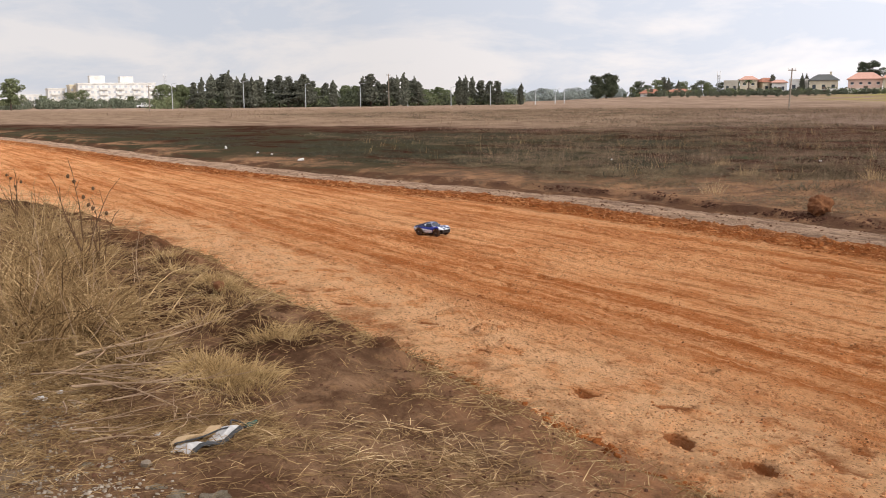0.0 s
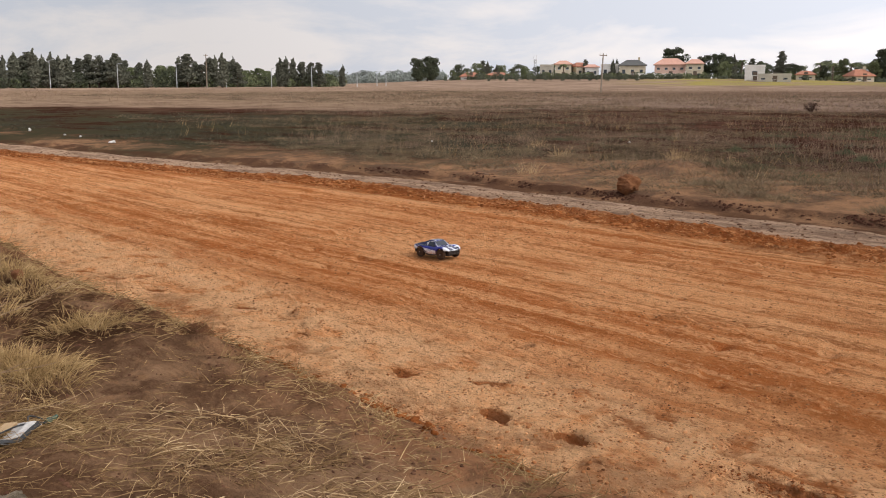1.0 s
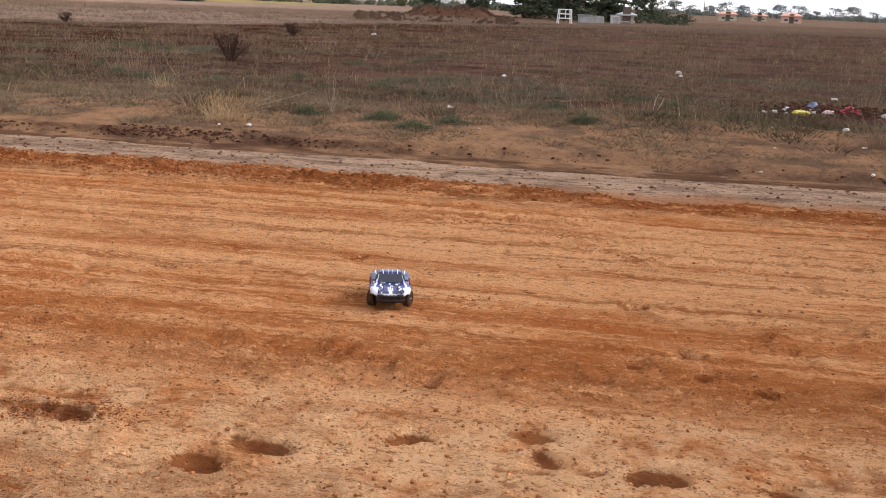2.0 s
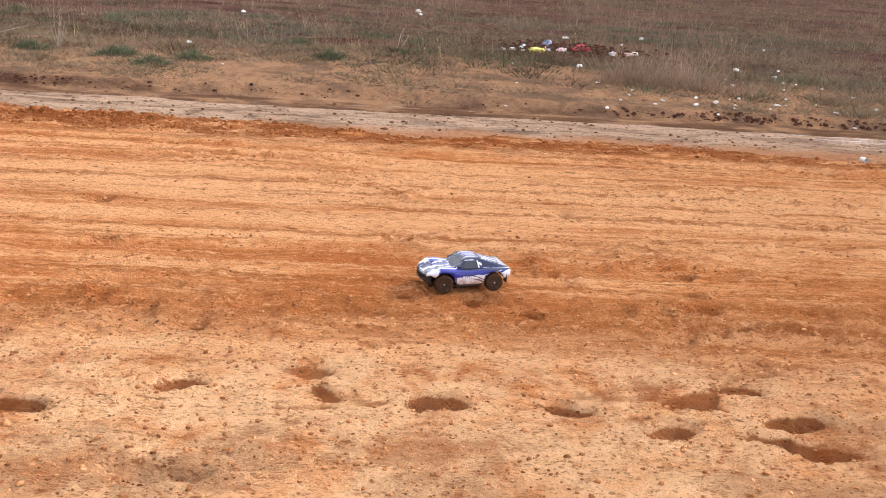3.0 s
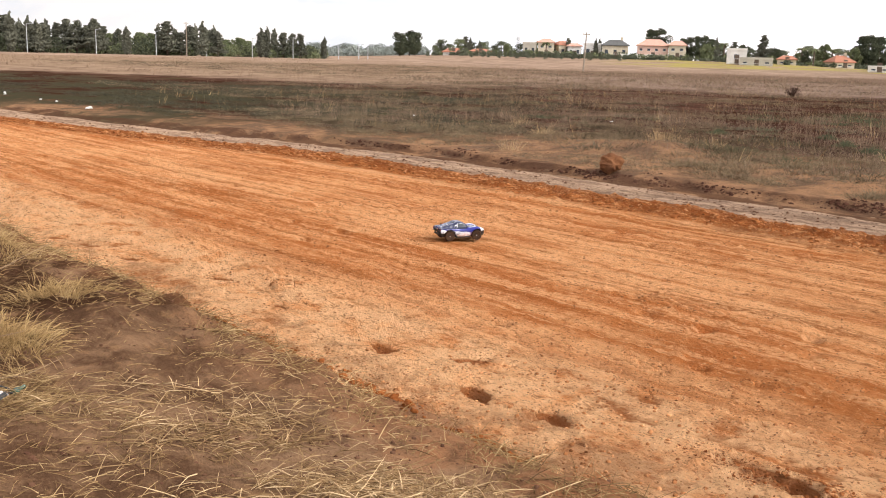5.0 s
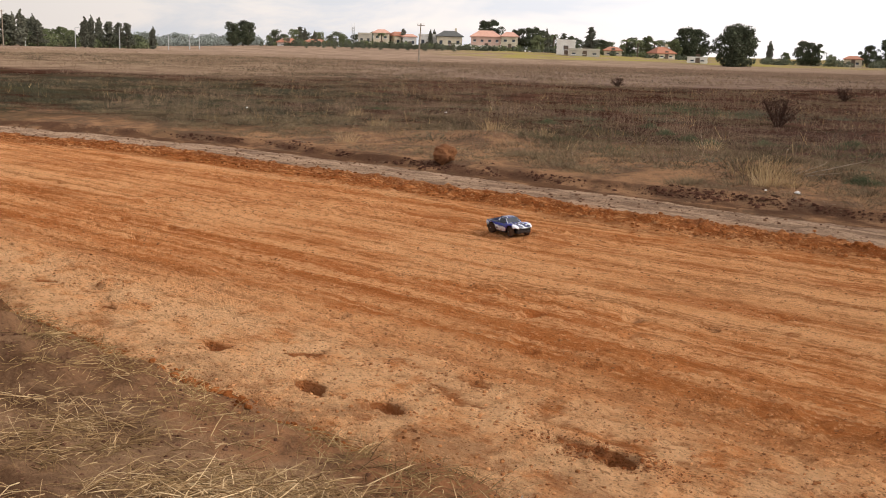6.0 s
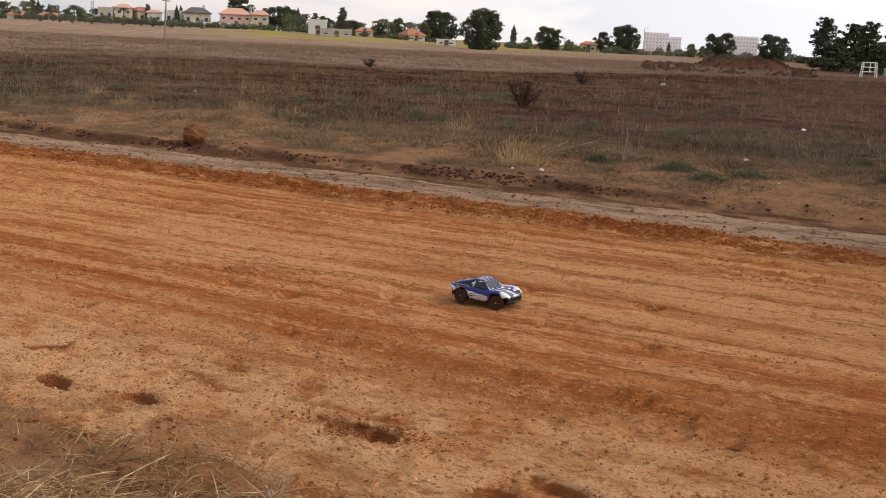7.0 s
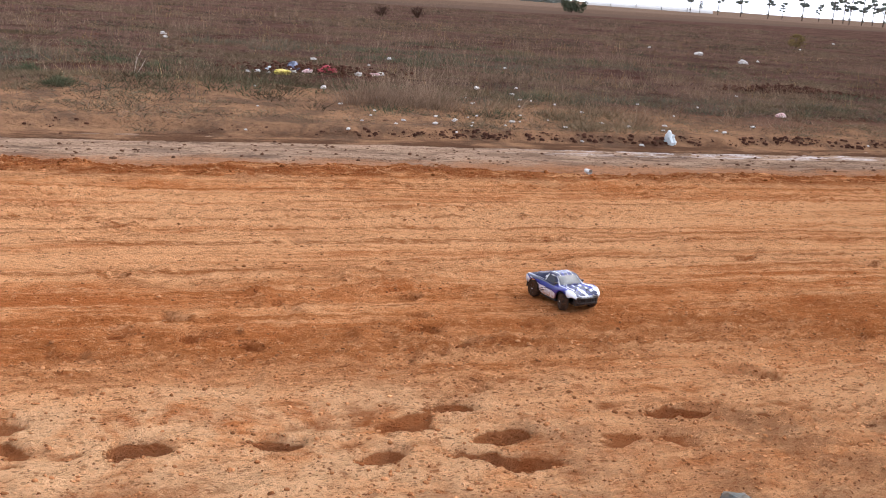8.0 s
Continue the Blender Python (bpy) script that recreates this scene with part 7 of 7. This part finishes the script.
# field growth: ragged clumps that grow coarser with distance
COVER = [("dry_field_grass", "clumps of dry brown grass over the field", M_FIELDGRASS, 60, 1.0), ("grey_scrub", "low grey-brown scrub over the field", M_SCRUB, 61, 0.85), ("green_weeds", "low green weeds in turned soil", M_FIELDWEED, 63, 0.75)]
for name, label, mat, seed, tall in COVER:
    for n, each, x0, x1, y0, y1, hi, wd, spread in [(2400, 46, -28, 18, 13.5, 24, 0.17, 0.0040, 0.15), (4200, 36, -52, 36, 20, 52, 0.28, 0.0075, 0.30), (5200, 24, -130, 65, 45, 105, 0.38, 0.014, 0.50)]:
        c = strewn(n, x0, x1, y0, y1, lambda x, y: np.clip(0.30 + 1.9 * lumps(x, y, 0.4, 4, seed=seed), 0.06, 1) * (0.25 + 0.75 * ease(-x - 0.9 * y, -6, 3) + 0.35 * ease(x, -10, -4) if mat is M_FIELDWEED else 1.0) * (0.3 + 0.7 * ease(y + 1.5 * lumps(x, y, 0.5, 3, seed=65), 14.2, 18.5)))
        p, o = tuft(c[:, :2], each, spread)
        grow = np.repeat(RND.uniform(0.35, 1.3, len(c)), each)
        h = tall * hi * RND.uniform(0.35, 1.0, len(p)) * grow
        d = np.concatenate([o / spread * 0.55 + RND.normal(size=o.shape) * 0.4, np.full((len(o), 1), 0.6)], 1)
        blades(name, label, p, d, h, wd * RND.uniform(0.5, 1.2, len(p)), RND.uniform(0, 0.9, len(p)), mat, bends=1)
p = strewn(26000, -190, -45, 30, 130, lambda x, y: field_cover(x, y) * ease(y - 0.52 * x, 60, 66) * ease(-x / y, 0.8, 1.2))
d = RND.normal(size=(len(p), 3)) * (0.5, 0.5, 0.2) + (0, 0, 0.7)
blades("tan_field_grass", "tan standing dry grass far in the field", p, d, RND.uniform(0.25, 0.6, len(p)), RND.uniform(0.010, 0.022, len(p)), RND.uniform(0, 0.6, len(p)), M_TANGRASS, bends=1)
p = strewn(22000, -110, 40, 40, 130, lambda x, y: field_cover(x, y) * ease(y - 0.52 * x - 24 * ease(x, -30, -12), 66, 72) * (1 - ease(-x / y, 0.8, 1.2)) * (0.25 + 0.75 * ease(-x / y, 0.1, 0.4)))
d = RND.normal(size=(len(p), 3)) * (0.5, 0.5, 0.2) + (0, 0, 0.7)
blades("pale_field_grass", "dry standing grass far in the field", p, d, RND.uniform(0.25, 0.65, len(p)), RND.uniform(0.010, 0.022, len(p)), RND.uniform(0, 0.6, len(p)), M_TANGRASS, bends=1)
c = strewn(3200, -28, 16, 13.5, 21, lambda x, y: np.clip(0.35 + 1.6 * lumps(x, y, 0.6, 3, seed=66), 0, 1))
p, o = tuft(c[:, :2], 30, 0.10)
d = np.concatenate([o * 6 + RND.normal(size=o.shape) * 0.6, np.full((len(o), 1), 0.55)], 1)
blades("low_scrub", "low grey-green scrub at the field edge", p, d, RND.uniform(0.04, 0.13, len(p)), RND.uniform(0.003, 0.006, len(p)), RND.uniform(0, 0.7, len(p)), M_SCRUB, bends=1)
c = strewn(1500, -18, 4, 13.8, 21, lambda x, y: np.clip(0.35 + 1.7 * lumps(x, y, 0.55, 3, seed=68), 0, 1) * ease(y, 13.9, 15.5))
p, o = tuft(c[:, :2], 44, 0.15)
d = np.concatenate([o * 3.0 + RND.normal(size=o.shape) * 0.4, np.full((len(o), 1), 0.7)], 1)
blades("edge_scrub", "dull brown-green scrub along the field edge", p, d, RND.uniform(0.05, 0.24, len(p)), RND.uniform(0.003, 0.006, len(p)), RND.uniform(0, 0.7, len(p)), M_DULLSCRUB, bends=1)
tall = strewn(900, -40, 30, 15, 55)
p, o = tuft(tall[:, :2], 6, 0.10)
d = np.concatenate([o * 1.6 + RND.normal(size=o.shape) * 0.2, np.full((len(o), 1), 0.9)], 1)
blades("dry_stalks", "thin dry stalks dotted over the field", p, d, RND.uniform(0.15, 0.55, len(p)), RND.uniform(0.0025, 0.005, len(p)), RND.uniform(0, 0.6, len(p)), M_DEADGRASS, bends=1)
for n, each, x0, x1, y0, y1, hi, wd in [(5200, 7, -30, 18, 15.2, 30, 0.42, 0.0030), (5200, 6, -55, 30, 28, 55, 0.50, 0.0055), (3600, 6, -100, 50, 50, 90, 0.55, 0.011)]:
    c = strewn(n, x0, x1, y0, y1, lambda x, y: np.clip(0.20 + 2.4 * lumps(x, y, 0.30, 4, seed=72), 0.03, 1))
    p, o = tuft(c[:, :2], each, 0.12)
    d = np.concatenate([o * 1.5 + RND.normal(size=o.shape) * 0.16, np.full((len(o), 1), 1.0)], 1)
    q = np.repeat(RND.uniform(0.35, 1.15, len(c)) ** 1.3, each)
    blades("dry_stalks", "thin upright dry weed stalks over the field", p, d, hi * q * RND.uniform(0.5, 1.1, len(p)), wd * RND.uniform(0.6, 1.2, len(p)), RND.uniform(0, 0.5, len(p)), M_STALK, bends=1)
p = strewn(52000, -26, 17, 13.6, 27, lambda x, y: np.clip(0.30 + 2.4 * lumps(x, y, 0.45, 4, seed=73), 0.03, 1))
d = lying(len(p), 0.9)
blades("field_litter", "fine grey-brown plant litter on the field", p, d, RND.uniform(0.04, 0.17, len(p)), RND.uniform(0.002, 0.0045, len(p)), RND.uniform(0, 0.5, len(p)), M_LITTER, bends=1)
c = strewn(620, -16, 14, 15.5, 34, lambda x, y: np.clip(0.15 + 2.6 * lumps(x, y, 0.16, 3, seed=75), 0, 1))
p, o = tuft(c[:, :2], 130, 0.30)
d = np.concatenate([o * 1.6 + RND.normal(size=o.shape) * 0.5, RND.uniform(0.3, 0.9, (len(o), 1))], 1)
blades("grey_weeds", "soft grey-green weed patches in the field", p, d, RND.uniform(0.06, 0.22, len(p)), RND.uniform(0.003, 0.006, len(p)), RND.uniform(0, 0.6, len(p)), M_GREYWEED, bends=1)
c = strewn(150, -20, 16, 17, 36, lambda x, y: np.clip(0.1 + 2.6 * lumps(x, y, 0.2, 3, seed=76), 0, 1))
p, o = tuft(c[:, :2], 46, 0.35)
d = np.concatenate([o * 0.5 + RND.normal(size=o.shape) * 0.15, np.full((len(o), 1), 1.0)], 1)
blades("tall_dry_stalks", "groups of tall pale dry stalks in the field", p, d, RND.uniform(0.25, 0.75, len(p)), RND.uniform(0.003, 0.006, len(p)), RND.uniform(0, 0.5, len(p)), M_STALK, bends=1)
c = strewn(320, 3.5, 17, 14.3, 23, lambda x, y: np.clip(0.3 + 1.6 * lumps(x, y, 0.5, 3, seed=67), 0, 1))
p, o = tuft(c[:, :2], 36, 0.14)
d = np.concatenate([o * 2.6 + RND.normal(size=o.shape) * 0.35, np.full((len(o), 1), 0.8)], 1)
blades("tall_scrub", "tan and grey dry scrub near the rubbish", p, d, RND.uniform(0.10, 0.42, len(p)), RND.uniform(0.002, 0.005, len(p)), RND.uniform(0, 0.8, len(p)), M_TANGRASS, bends=1)
# green weeds: low rosettes, a wide patch to the left and scattered plants
c = strewn(15000, -75, -13, 9.5, 46, lambda x, y: np.clip(0.30 + 1.7 * lumps(x, y, 0.35, 3, seed=62), 0, 1) * ease(y + bend(x), 14.0, 15.5) * ease(y - 0.52 * x, 22, 29) * (1 - ease(y - 0.52 * x, 46, 56)) * ease(-x - y, -5, 3))
p, o = tuft(c[:, :2], 22, 0.20)
d = np.concatenate([o * 2.0 + RND.normal(size=o.shape) * 0.5, np.full((len(o), 1), 0.5)], 1)
blades("green_weeds", "low green weeds across the field", p, d, RND.uniform(0.06, 0.24, len(p)), RND.uniform(0.005, 0.011, len(p)), RND.uniform(0.2, 1.0, len(p)), M_FIELDWEED, bends=1)
plants = [(-3.76, 15.55), (-3.7, 15.7), (-3.05, 14.8), (-4.9, 15.5), (-9.5, 20.0), (-10.3, 20.6), (-8.7, 20.9), (-2.6, 15.5), (-11.3, 21.4), (-7.4, 22.5), (-5.2, 21.4), (-1.2, 18.6), (0.9, 20.4), (-0.6, 16.2), (-12.6, 23.0), (-15.0, 22.0)]
p, o = tuft(plants, 420, 0.12)
d = np.concatenate([o * 3.0 + RND.normal(size=o.shape) * 0.6, RND.uniform(0.3, 1.0, (len(o), 1))], 1)
p[:, 2] += RND.uniform(0, 0.12, len(p)) * np.exp(-(o ** 2).sum(1) / 0.02)
blades("weed_plants", "bushy grey-green weed plants at the field edge", p, d, RND.uniform(0.04, 0.16, len(p)), RND.uniform(0.0022, 0.0045, len(p)), RND.uniform(0, 0.6, len(p)), M_WEED)
c = strewn(1000, -24, 14, 13.7, 18.5, lambda x, y: np.clip(0.4 + 1.5 * lumps(x, y, 0.45, 3, seed=69), 0.05, 1))
p, o = tuft(c[:, :2], 120, 0.14)
q = np.repeat(RND.uniform(0.5, 1.45, len(c)), 120)
d = np.concatenate([o * 3.4 + RND.normal(size=o.shape) * 0.4, np.full((len(o), 1), 0.75)], 1)
blades("low_bushes", "low rounded grey-green bushes on the sandy field edge", p, d, q * RND.uniform(0.04, 0.17, len(p)), q * RND.uniform(0.002, 0.004, len(p)), RND.uniform(0, 0.6, len(p)), M_SCRUB, bends=1)
c = strewn(1500, -22, 18, 14.8, 34, lambda x, y: ease(lumps(x, y, 0.30, 3, seed=80), 0.02, 0.22))
p, o = tuft(c[:, :2], 70, 0.20)
q = np.repeat(RND.uniform(0.5, 1.5, len(c)), 70)
d = np.concatenate([o * 2.6 + RND.normal(size=o.shape) * 0.5, np.full((len(o), 1), 0.8)], 1)
blades("green_clumps", "patches of low green plants in the field", p, d, q * RND.uniform(0.05, 0.16, len(p)), q * RND.uniform(0.003, 0.006, len(p)), RND.uniform(0, 0.6, len(p)), M_WEED, bends=1)
p, o = tuft([(-6.45, 15.25), (-6.3, 15.35), (-6.15, 15.2), (-6.6, 15.35), (-6.0, 15.4), (-6.3, 15.1)], 60, 0.15)
d = np.concatenate([o * 2.4 + RND.normal(size=o.shape) * 0.3 + (0.15, 0), np.full((len(o), 1), 0.9)], 1)
blades("dry_tussock", "large golden dry grass tussock at the field edge", p, d, 0.10 + 0.45 * RND.random_sample(len(p)) ** 1.8, RND.uniform(0.0018, 0.0036, len(p)), RND.uniform(0.1, 1.0, len(p)), M_TUSSOCK)
p, o = tuft([(-13.0, 16.9), (-12.9, 17.0), (-12.96, 17.8), (-11.9, 17.4), (-14.6, 14.3), (-5.85, 14.55), (-6.0, 14.65), (-5.65, 14.6), (-5.95, 14.4), (-19.5, 19.5), (-8.8, 18.5), (-16.6, 17.3)], 70, 0.10)
d = np.concatenate([o * 2.2 + RND.normal(size=o.shape) * 0.16, np.full((len(o), 1), 0.9)], 1)
blades("pale_tufts", "upright pale dry grass tufts at the field edge", p, d, RND.uniform(0.10, 0.46, len(p)), RND.uniform(0.0015, 0.0035, len(p)), RND.uniform(0.2, 1.3, len(p)), M_PALEGRASS, bends=3)
p, o = tuft([(3.75, 15.5), (4.1, 15.4), (4.45, 15.6), (4.85, 15.4), (5.15, 15.6), (4.3, 15.9), (4.8, 15.9)], 150, 0.20)
d = np.concatenate([o * 1.2 + RND.normal(size=o.shape) * 0.22, np.full((len(o), 1), 0.9)], 1)
blades("dry_bush_grass", "big dry brown grass clump beside rubbish", p, d, RND.uniform(0.15, 0.70, len(p)), RND.uniform(0.0016, 0.0036, len(p)), RND.uniform(0, 0.7, len(p)), M_STALK, bends=3)


def crumbs(name, label, places, sizes, mat, category="soil"):
    """Rough little lumps as one mass."""
    ring = [(math.cos(k * 1.047), math.sin(k * 1.047)) for k in range(6)]
    base = np.array([(a, b, -0.12) for a, b in ring] + [(0.72 * a - 0.1 * b, 0.72 * b + 0.1 * a, 0.42) for a, b in ring] + [(0.1, -0.05, 0.66)])
    n = len(places)
    v = base[None] * RND.uniform(0.72, 1.22, (n, 13, 1)) * sizes[:, None, None] * RND.uniform(0.7, 1.2, (n, 1, 3))
    a = RND.uniform(0, 2 * math.pi, n)
    c, s = np.cos(a)[:, None], np.sin(a)[:, None]
    v = np.stack([v[..., 0] * c - v[..., 1] * s, v[..., 0] * s + v[..., 1] * c, v[..., 2]], -1) + places[:, None]
    tri = np.array([t for k in range(6) for t in ((k, (k + 1) % 6, 6 + (k + 1) % 6), (k, 6 + (k + 1) % 6, 6 + k), (6 + k, 6 + (k + 1) % 6, 12))])
    return tagged(new(name, mesh_of(name, v.reshape(-1, 3), [(np.arange(n)[:, None, None] * 13 + tri).reshape(-1, 3)], mat, False)), label, category, kind="stuff")


def on_road(n, x0, x1, y0, y1):
    x, y = RND.uniform(x0, x1, n), RND.uniform(y0, y1, n)
    return np.stack([x, y - bend(x), road_z(x, y)], 1)


p = np.concatenate([on_road(26000, -12, 7, 3.7, 11.4), on_road(9000, -30, 14, 3.7, 11.4)])
p = np.concatenate([p[RND.random_sample(len(p)) < 0.25 + churned(p[:, 0], p[:, 1])], on_road(9000, -5, 5, 3.6, 5.4)])
crumbs("road_crumbs", "small orange dirt crumbs on the road", p, 0.0025 + 0.014 * RND.random_sample(len(p)) ** 5, M_REDCLOD)
p = strewn(5200, -16, 4, 3.15, 3.75)
p[:, 2] = np.maximum(p[:, 2], road_z(p[:, 0], p[:, 1]))
crumbs("shoulder_crumbs", "red-brown crumbs fallen from the bank edge", p, 0.003 + 0.012 * RND.random_sample(len(p)) ** 4, M_REDCLOD)
for cx, cy in ((-8.48, 3.28), (-8.2, 3.33), (-6.49, 3.41), (-6.20, 3.50), (-5.43, 3.48), (-4.97, 3.45), (-5.2, 3.47), (-7.4, 3.32), (-3.4, 3.35), (-10.5, 3.3), (-5.8, 3.46), (-6.8, 3.38), (-4.5, 3.44), (-9.2, 3.29), (-3.9, 3.40)):
    p = np.stack([cx + 0.16 * RND.normal(size=90), cy + 0.05 * RND.normal(size=90)], 1)
    z = np.maximum(ground_z(p[:, 0], p[:, 1]), road_z(p[:, 0], p[:, 1]))
    crumbs("edge_crumbs", "moist orange clods broken off the road edge", np.concatenate([p, z[:, None] + 0.004], 1), 0.006 + 0.030 * RND.random_sample(90) ** 4, M_EDGECLOD)
holes = np.array([f[:2] for f in FOOTPRINTS] + DENTS)
p = np.repeat(holes, 60, 0) + RND.normal(size=(60 * len(holes), 2)) * (0.07, 0.035)
p = np.concatenate([p, RND.normal(size=(1500, 2)) * (0.24, 0.07) + (-2.55, 4.25)])
p = np.stack([p[:, 0], p[:, 1], road_z(p[:, 0], p[:, 1])], 1)
crumbs("dug_crumbs", "moist dark red crumbs in the footprints", p, 0.0025 + 0.010 * RND.random_sample(len(p)) ** 4, M_MOISTCLOD)
p = np.repeat(holes, 26, 0) + RND.normal(size=(26 * len(holes), 2)) * (0.16, 0.09)
p = np.stack([p[:, 0], p[:, 1], road_z(p[:, 0], p[:, 1])], 1)
crumbs("kicked_crumbs", "dark red crumbs kicked up round the footprints", p, 0.0025 + 0.008 * RND.random_sample(len(p)) ** 4, M_REDCLOD)
p = on_road(16000, -40, 16, 10.6, 11.55)
p = p[RND.random_sample(len(p)) < 1 - 0.75 * ease(p[:, 0], -3, 1.5)]
crumbs("ridge_crumbs", "loose red-brown soil along the far side of the road", p, 0.006 + 0.030 * RND.random_sample(len(p)) ** 4, M_RIDGECLOD)
p = strewn(60000, -42, 18, 12.7, 13.9)
p = p[(p[:, 2] > 0.015) & (p[:, 2] < 0.11) & (RND.random_sample(len(p)) < 0.25 + 0.75 * (lumps(p[:, 0], p[:, 1], 0.8, 3, seed=70) > 0)) & (RND.random_sample(len(p)) < 1 - 0.85 * np.exp(-((p[:, 0] + 0.9) / 3.0) ** 2))]
q = strewn(14000, -42, -5.0, 12.9, 13.8)
q = q[(q[:, 2] > 0.03) & (q[:, 2] < 0.13) & (RND.random_sample(len(q)) < ease(lumps(q[:, 0], q[:, 1], 0.5, 3, seed=79), -0.10, 0.05))]
p = np.concatenate([p, q])
crumbs("edge_clods", "dark moist clods along the field edge", p, 0.008 + 0.030 * RND.random_sample(len(p)) ** 5 * (1 + 0.6 * ease(p[:, 0], 3, 6) + 0.25 * ease(-p[:, 0], 3, 5)), M_WETCLOD)
p = strewn(5000, -30, 20, 14, 40)
crumbs("field_clods", "brown clods of turned field soil", p, 0.008 + 0.022 * RND.random_sample(len(p)) ** 3, M_CLOD)
x, y = RND.uniform(-30, 16, 5000), RND.uniform(11.5, 13.2, 5000)
crumbs("verge_crumbs", "dark crumbs on the grey silt strip", np.stack([x, y - bend(x), verge_z(x, y)], 1), 0.004 + 0.03 * RND.random_sample(5000) ** 6, M_CLOD)
p = strewn(12000, -6.8, -3.6, -0.1, 1.0, lambda x, y: (1 - ease(y, 0.55, 1.0)) * np.clip(0.5 + 1.5 * lumps(x, y, 2.0, 3, seed=77), 0.1, 1))
crumbs("bank_gravel", "grey-brown gravel on the near bank", p, 0.003 + 0.011 * RND.random_sample(len(p)) ** 3, M_GRAVEL, "gravel")
p = strewn(9000, -9, 3.6, 0.6, 3.5)
crumbs("bank_crumbs", "brown soil crumbs on the bank", p, 0.003 + 0.014 * RND.random_sample(len(p)) ** 4, M_CLOD)

# dark turned soil in a low heap beyond the bags
p = strewn(2600, 12.5, 18.5, 20.0, 22.2, lambda x, y: np.exp(-((x - 15.3) / 1.5) ** 2 - ((y - 21.1) / 0.45) ** 2))
p[:, 2] += RND.uniform(0, 0.16, len(p)) * np.exp(-((p[:, 0] - 15.3) / 1.4) ** 2)
crumbs("soil_heap", "low heap of dark turned soil in the field", p, 0.02 + 0.06 * RND.random_sample(len(p)) ** 2, M_WETCLOD)
# dark rubbish and soil under the bags
p = strewn(3000, 1.8, 6.0, 19.6, 22.0, lambda x, y: np.exp(-((x - 3.9) / 1.2) ** 2 - ((y - 20.6) / 0.5) ** 2))
p[:, 2] += RND.uniform(0, 0.14, len(p))
crumbs("rubbish_soil", "dark soil and shredded rubbish under the bags", p, 0.012 + 0.05 * RND.random_sample(len(p)) ** 2, M_WETCLOD)
for k, (x, y, m) in enumerate([(3.6, 21.2, M_BAGWHITE), (4.2, 21.3, M_REDRAG), (4.4, 21.8, M_TAN), (3.9, 21.1, M_PINKRAG), (5.4, 21.4, M_PINKRAG), (5.6, 21.7, M_BAGWHITE), (4.0, 21.6, M_BAGDARK), (3.2, 21.6, M_BAGBLUE), (5.0, 21.2, M_BAGWHITE)]):
    crumpled("wrapper", "torn wrapper on the rubbish heap", x * 0.955, y * 0.958, (0.10, 0.06, 0.055), m, 300 + k)

# ---- motion ----
# seconds, x, y, heading in degrees from +x
DRIVE = [
    (0, -13.23, 7.24, 26),
    (0.3, -12.40, 7.18, 14),
    (0.5, -11.58, 7.45, -11),
    (0.7, -10.60, 7.44, -13),
    (1, -8.89, 7.22, 8),
    (1.2, -7.41, 7.24, 5),
    (1.5, -5.22, 7.19, -9),
    (1.7, -3.55, 7.07, -16),
    (1.8, -2.77, 6.95, -21),
    (1.9, -2.00, 6.75, -43),
    (2, -1.40, 6.59, -76),
    (2.1, -0.93, 6.46, -125),
    (2.2, -0.43, 6.30, -145),
    (2.45, 0.45, 6.20, -146),
    (2.7, 0.80, 6.10, -155),
    (2.95, 0.72, 5.98, -163),
    (3.15, 0.30, 5.87, -169),
    (3.3, -0.21, 5.77, -173),
    (3.5, -1.02, 5.51, -179),
    (3.7, -2.02, 5.22, -180),
    (3.9, -3.24, 5.06, -189),
    (4, -3.92, 5.07, -196),
    (4.1, -4.60, 5.10, -213),
    (4.2, -5.23, 5.19, -229),
    (4.4, -6.35, 5.60, -240),
    (4.6, -7.30, 6.15, -255),
    (4.8, -7.95, 6.75, -272),
    (5, -8.30, 7.30, -290),
    (5.15, -8.38, 7.65, -304),
    (5.3, -8.30, 7.98, -318),
    (5.5, -8.11, 8.22, -319),
    (5.7, -7.40, 8.58, -334),
    (5.9, -6.83, 9.00, -358),
    (6, -6.65, 9.03, -373),
    (6.1, -6.41, 8.96, -389),
    (6.3, -5.59, 8.82, -431),
    (6.5, -4.75, 8.60, -438),
    (6.7, -4.32, 7.95, -411),
    (6.9, -3.62, 7.33, -376),
    (7, -3.06, 6.99, -367),
    (7.2, -2.06, 6.54, -349),
    (7.3, -1.57, 6.47, -340),
    (7.5, -0.33, 6.26, -345),
    (7.7, 1.01, 6.34, -368),
    (7.9, 2.43, 6.24, -408),
    (8, 3.13, 6.14, -436),
]


def drive_at(t):
    """Place and heading between the rows."""
    times = [r[0] for r in DRIVE]
    return tuple(float(np.interp(t, times, [r[k] for r in DRIVE])) for k in (1, 2, 3))


def motions():
    walk(truck, [(t, pose(x, y, 0.014, 0, 0, h)) for t, x, y, h in DRIVE])
    spins, spin, steer = [], 0.0, []
    for k in range(241):
        t = k / 30
        x0, y0, h0 = drive_at(max(0, t - 0.05))
        x1, y1, h1 = drive_at(min(8, t + 0.05))
        v = math.hypot(x1 - x0, y1 - y0) / 0.1
        spin += min(math.degrees(v / 0.057) / 30, 80)
        spins.append(spin)
        steer.append(max(-22, min(22, (h1 - h0) * 1.6)))
    for w, (hx, hy) in zip(WHEELS, HUBS):
        walk(w, [(k / 30, pose(hx, hy, HUB_Z, 0, 0, steer[k] if hx > 0 else 0) @ pose(0, 0, 0, 0, spins[k], 0)) for k in range(241)])


motions()
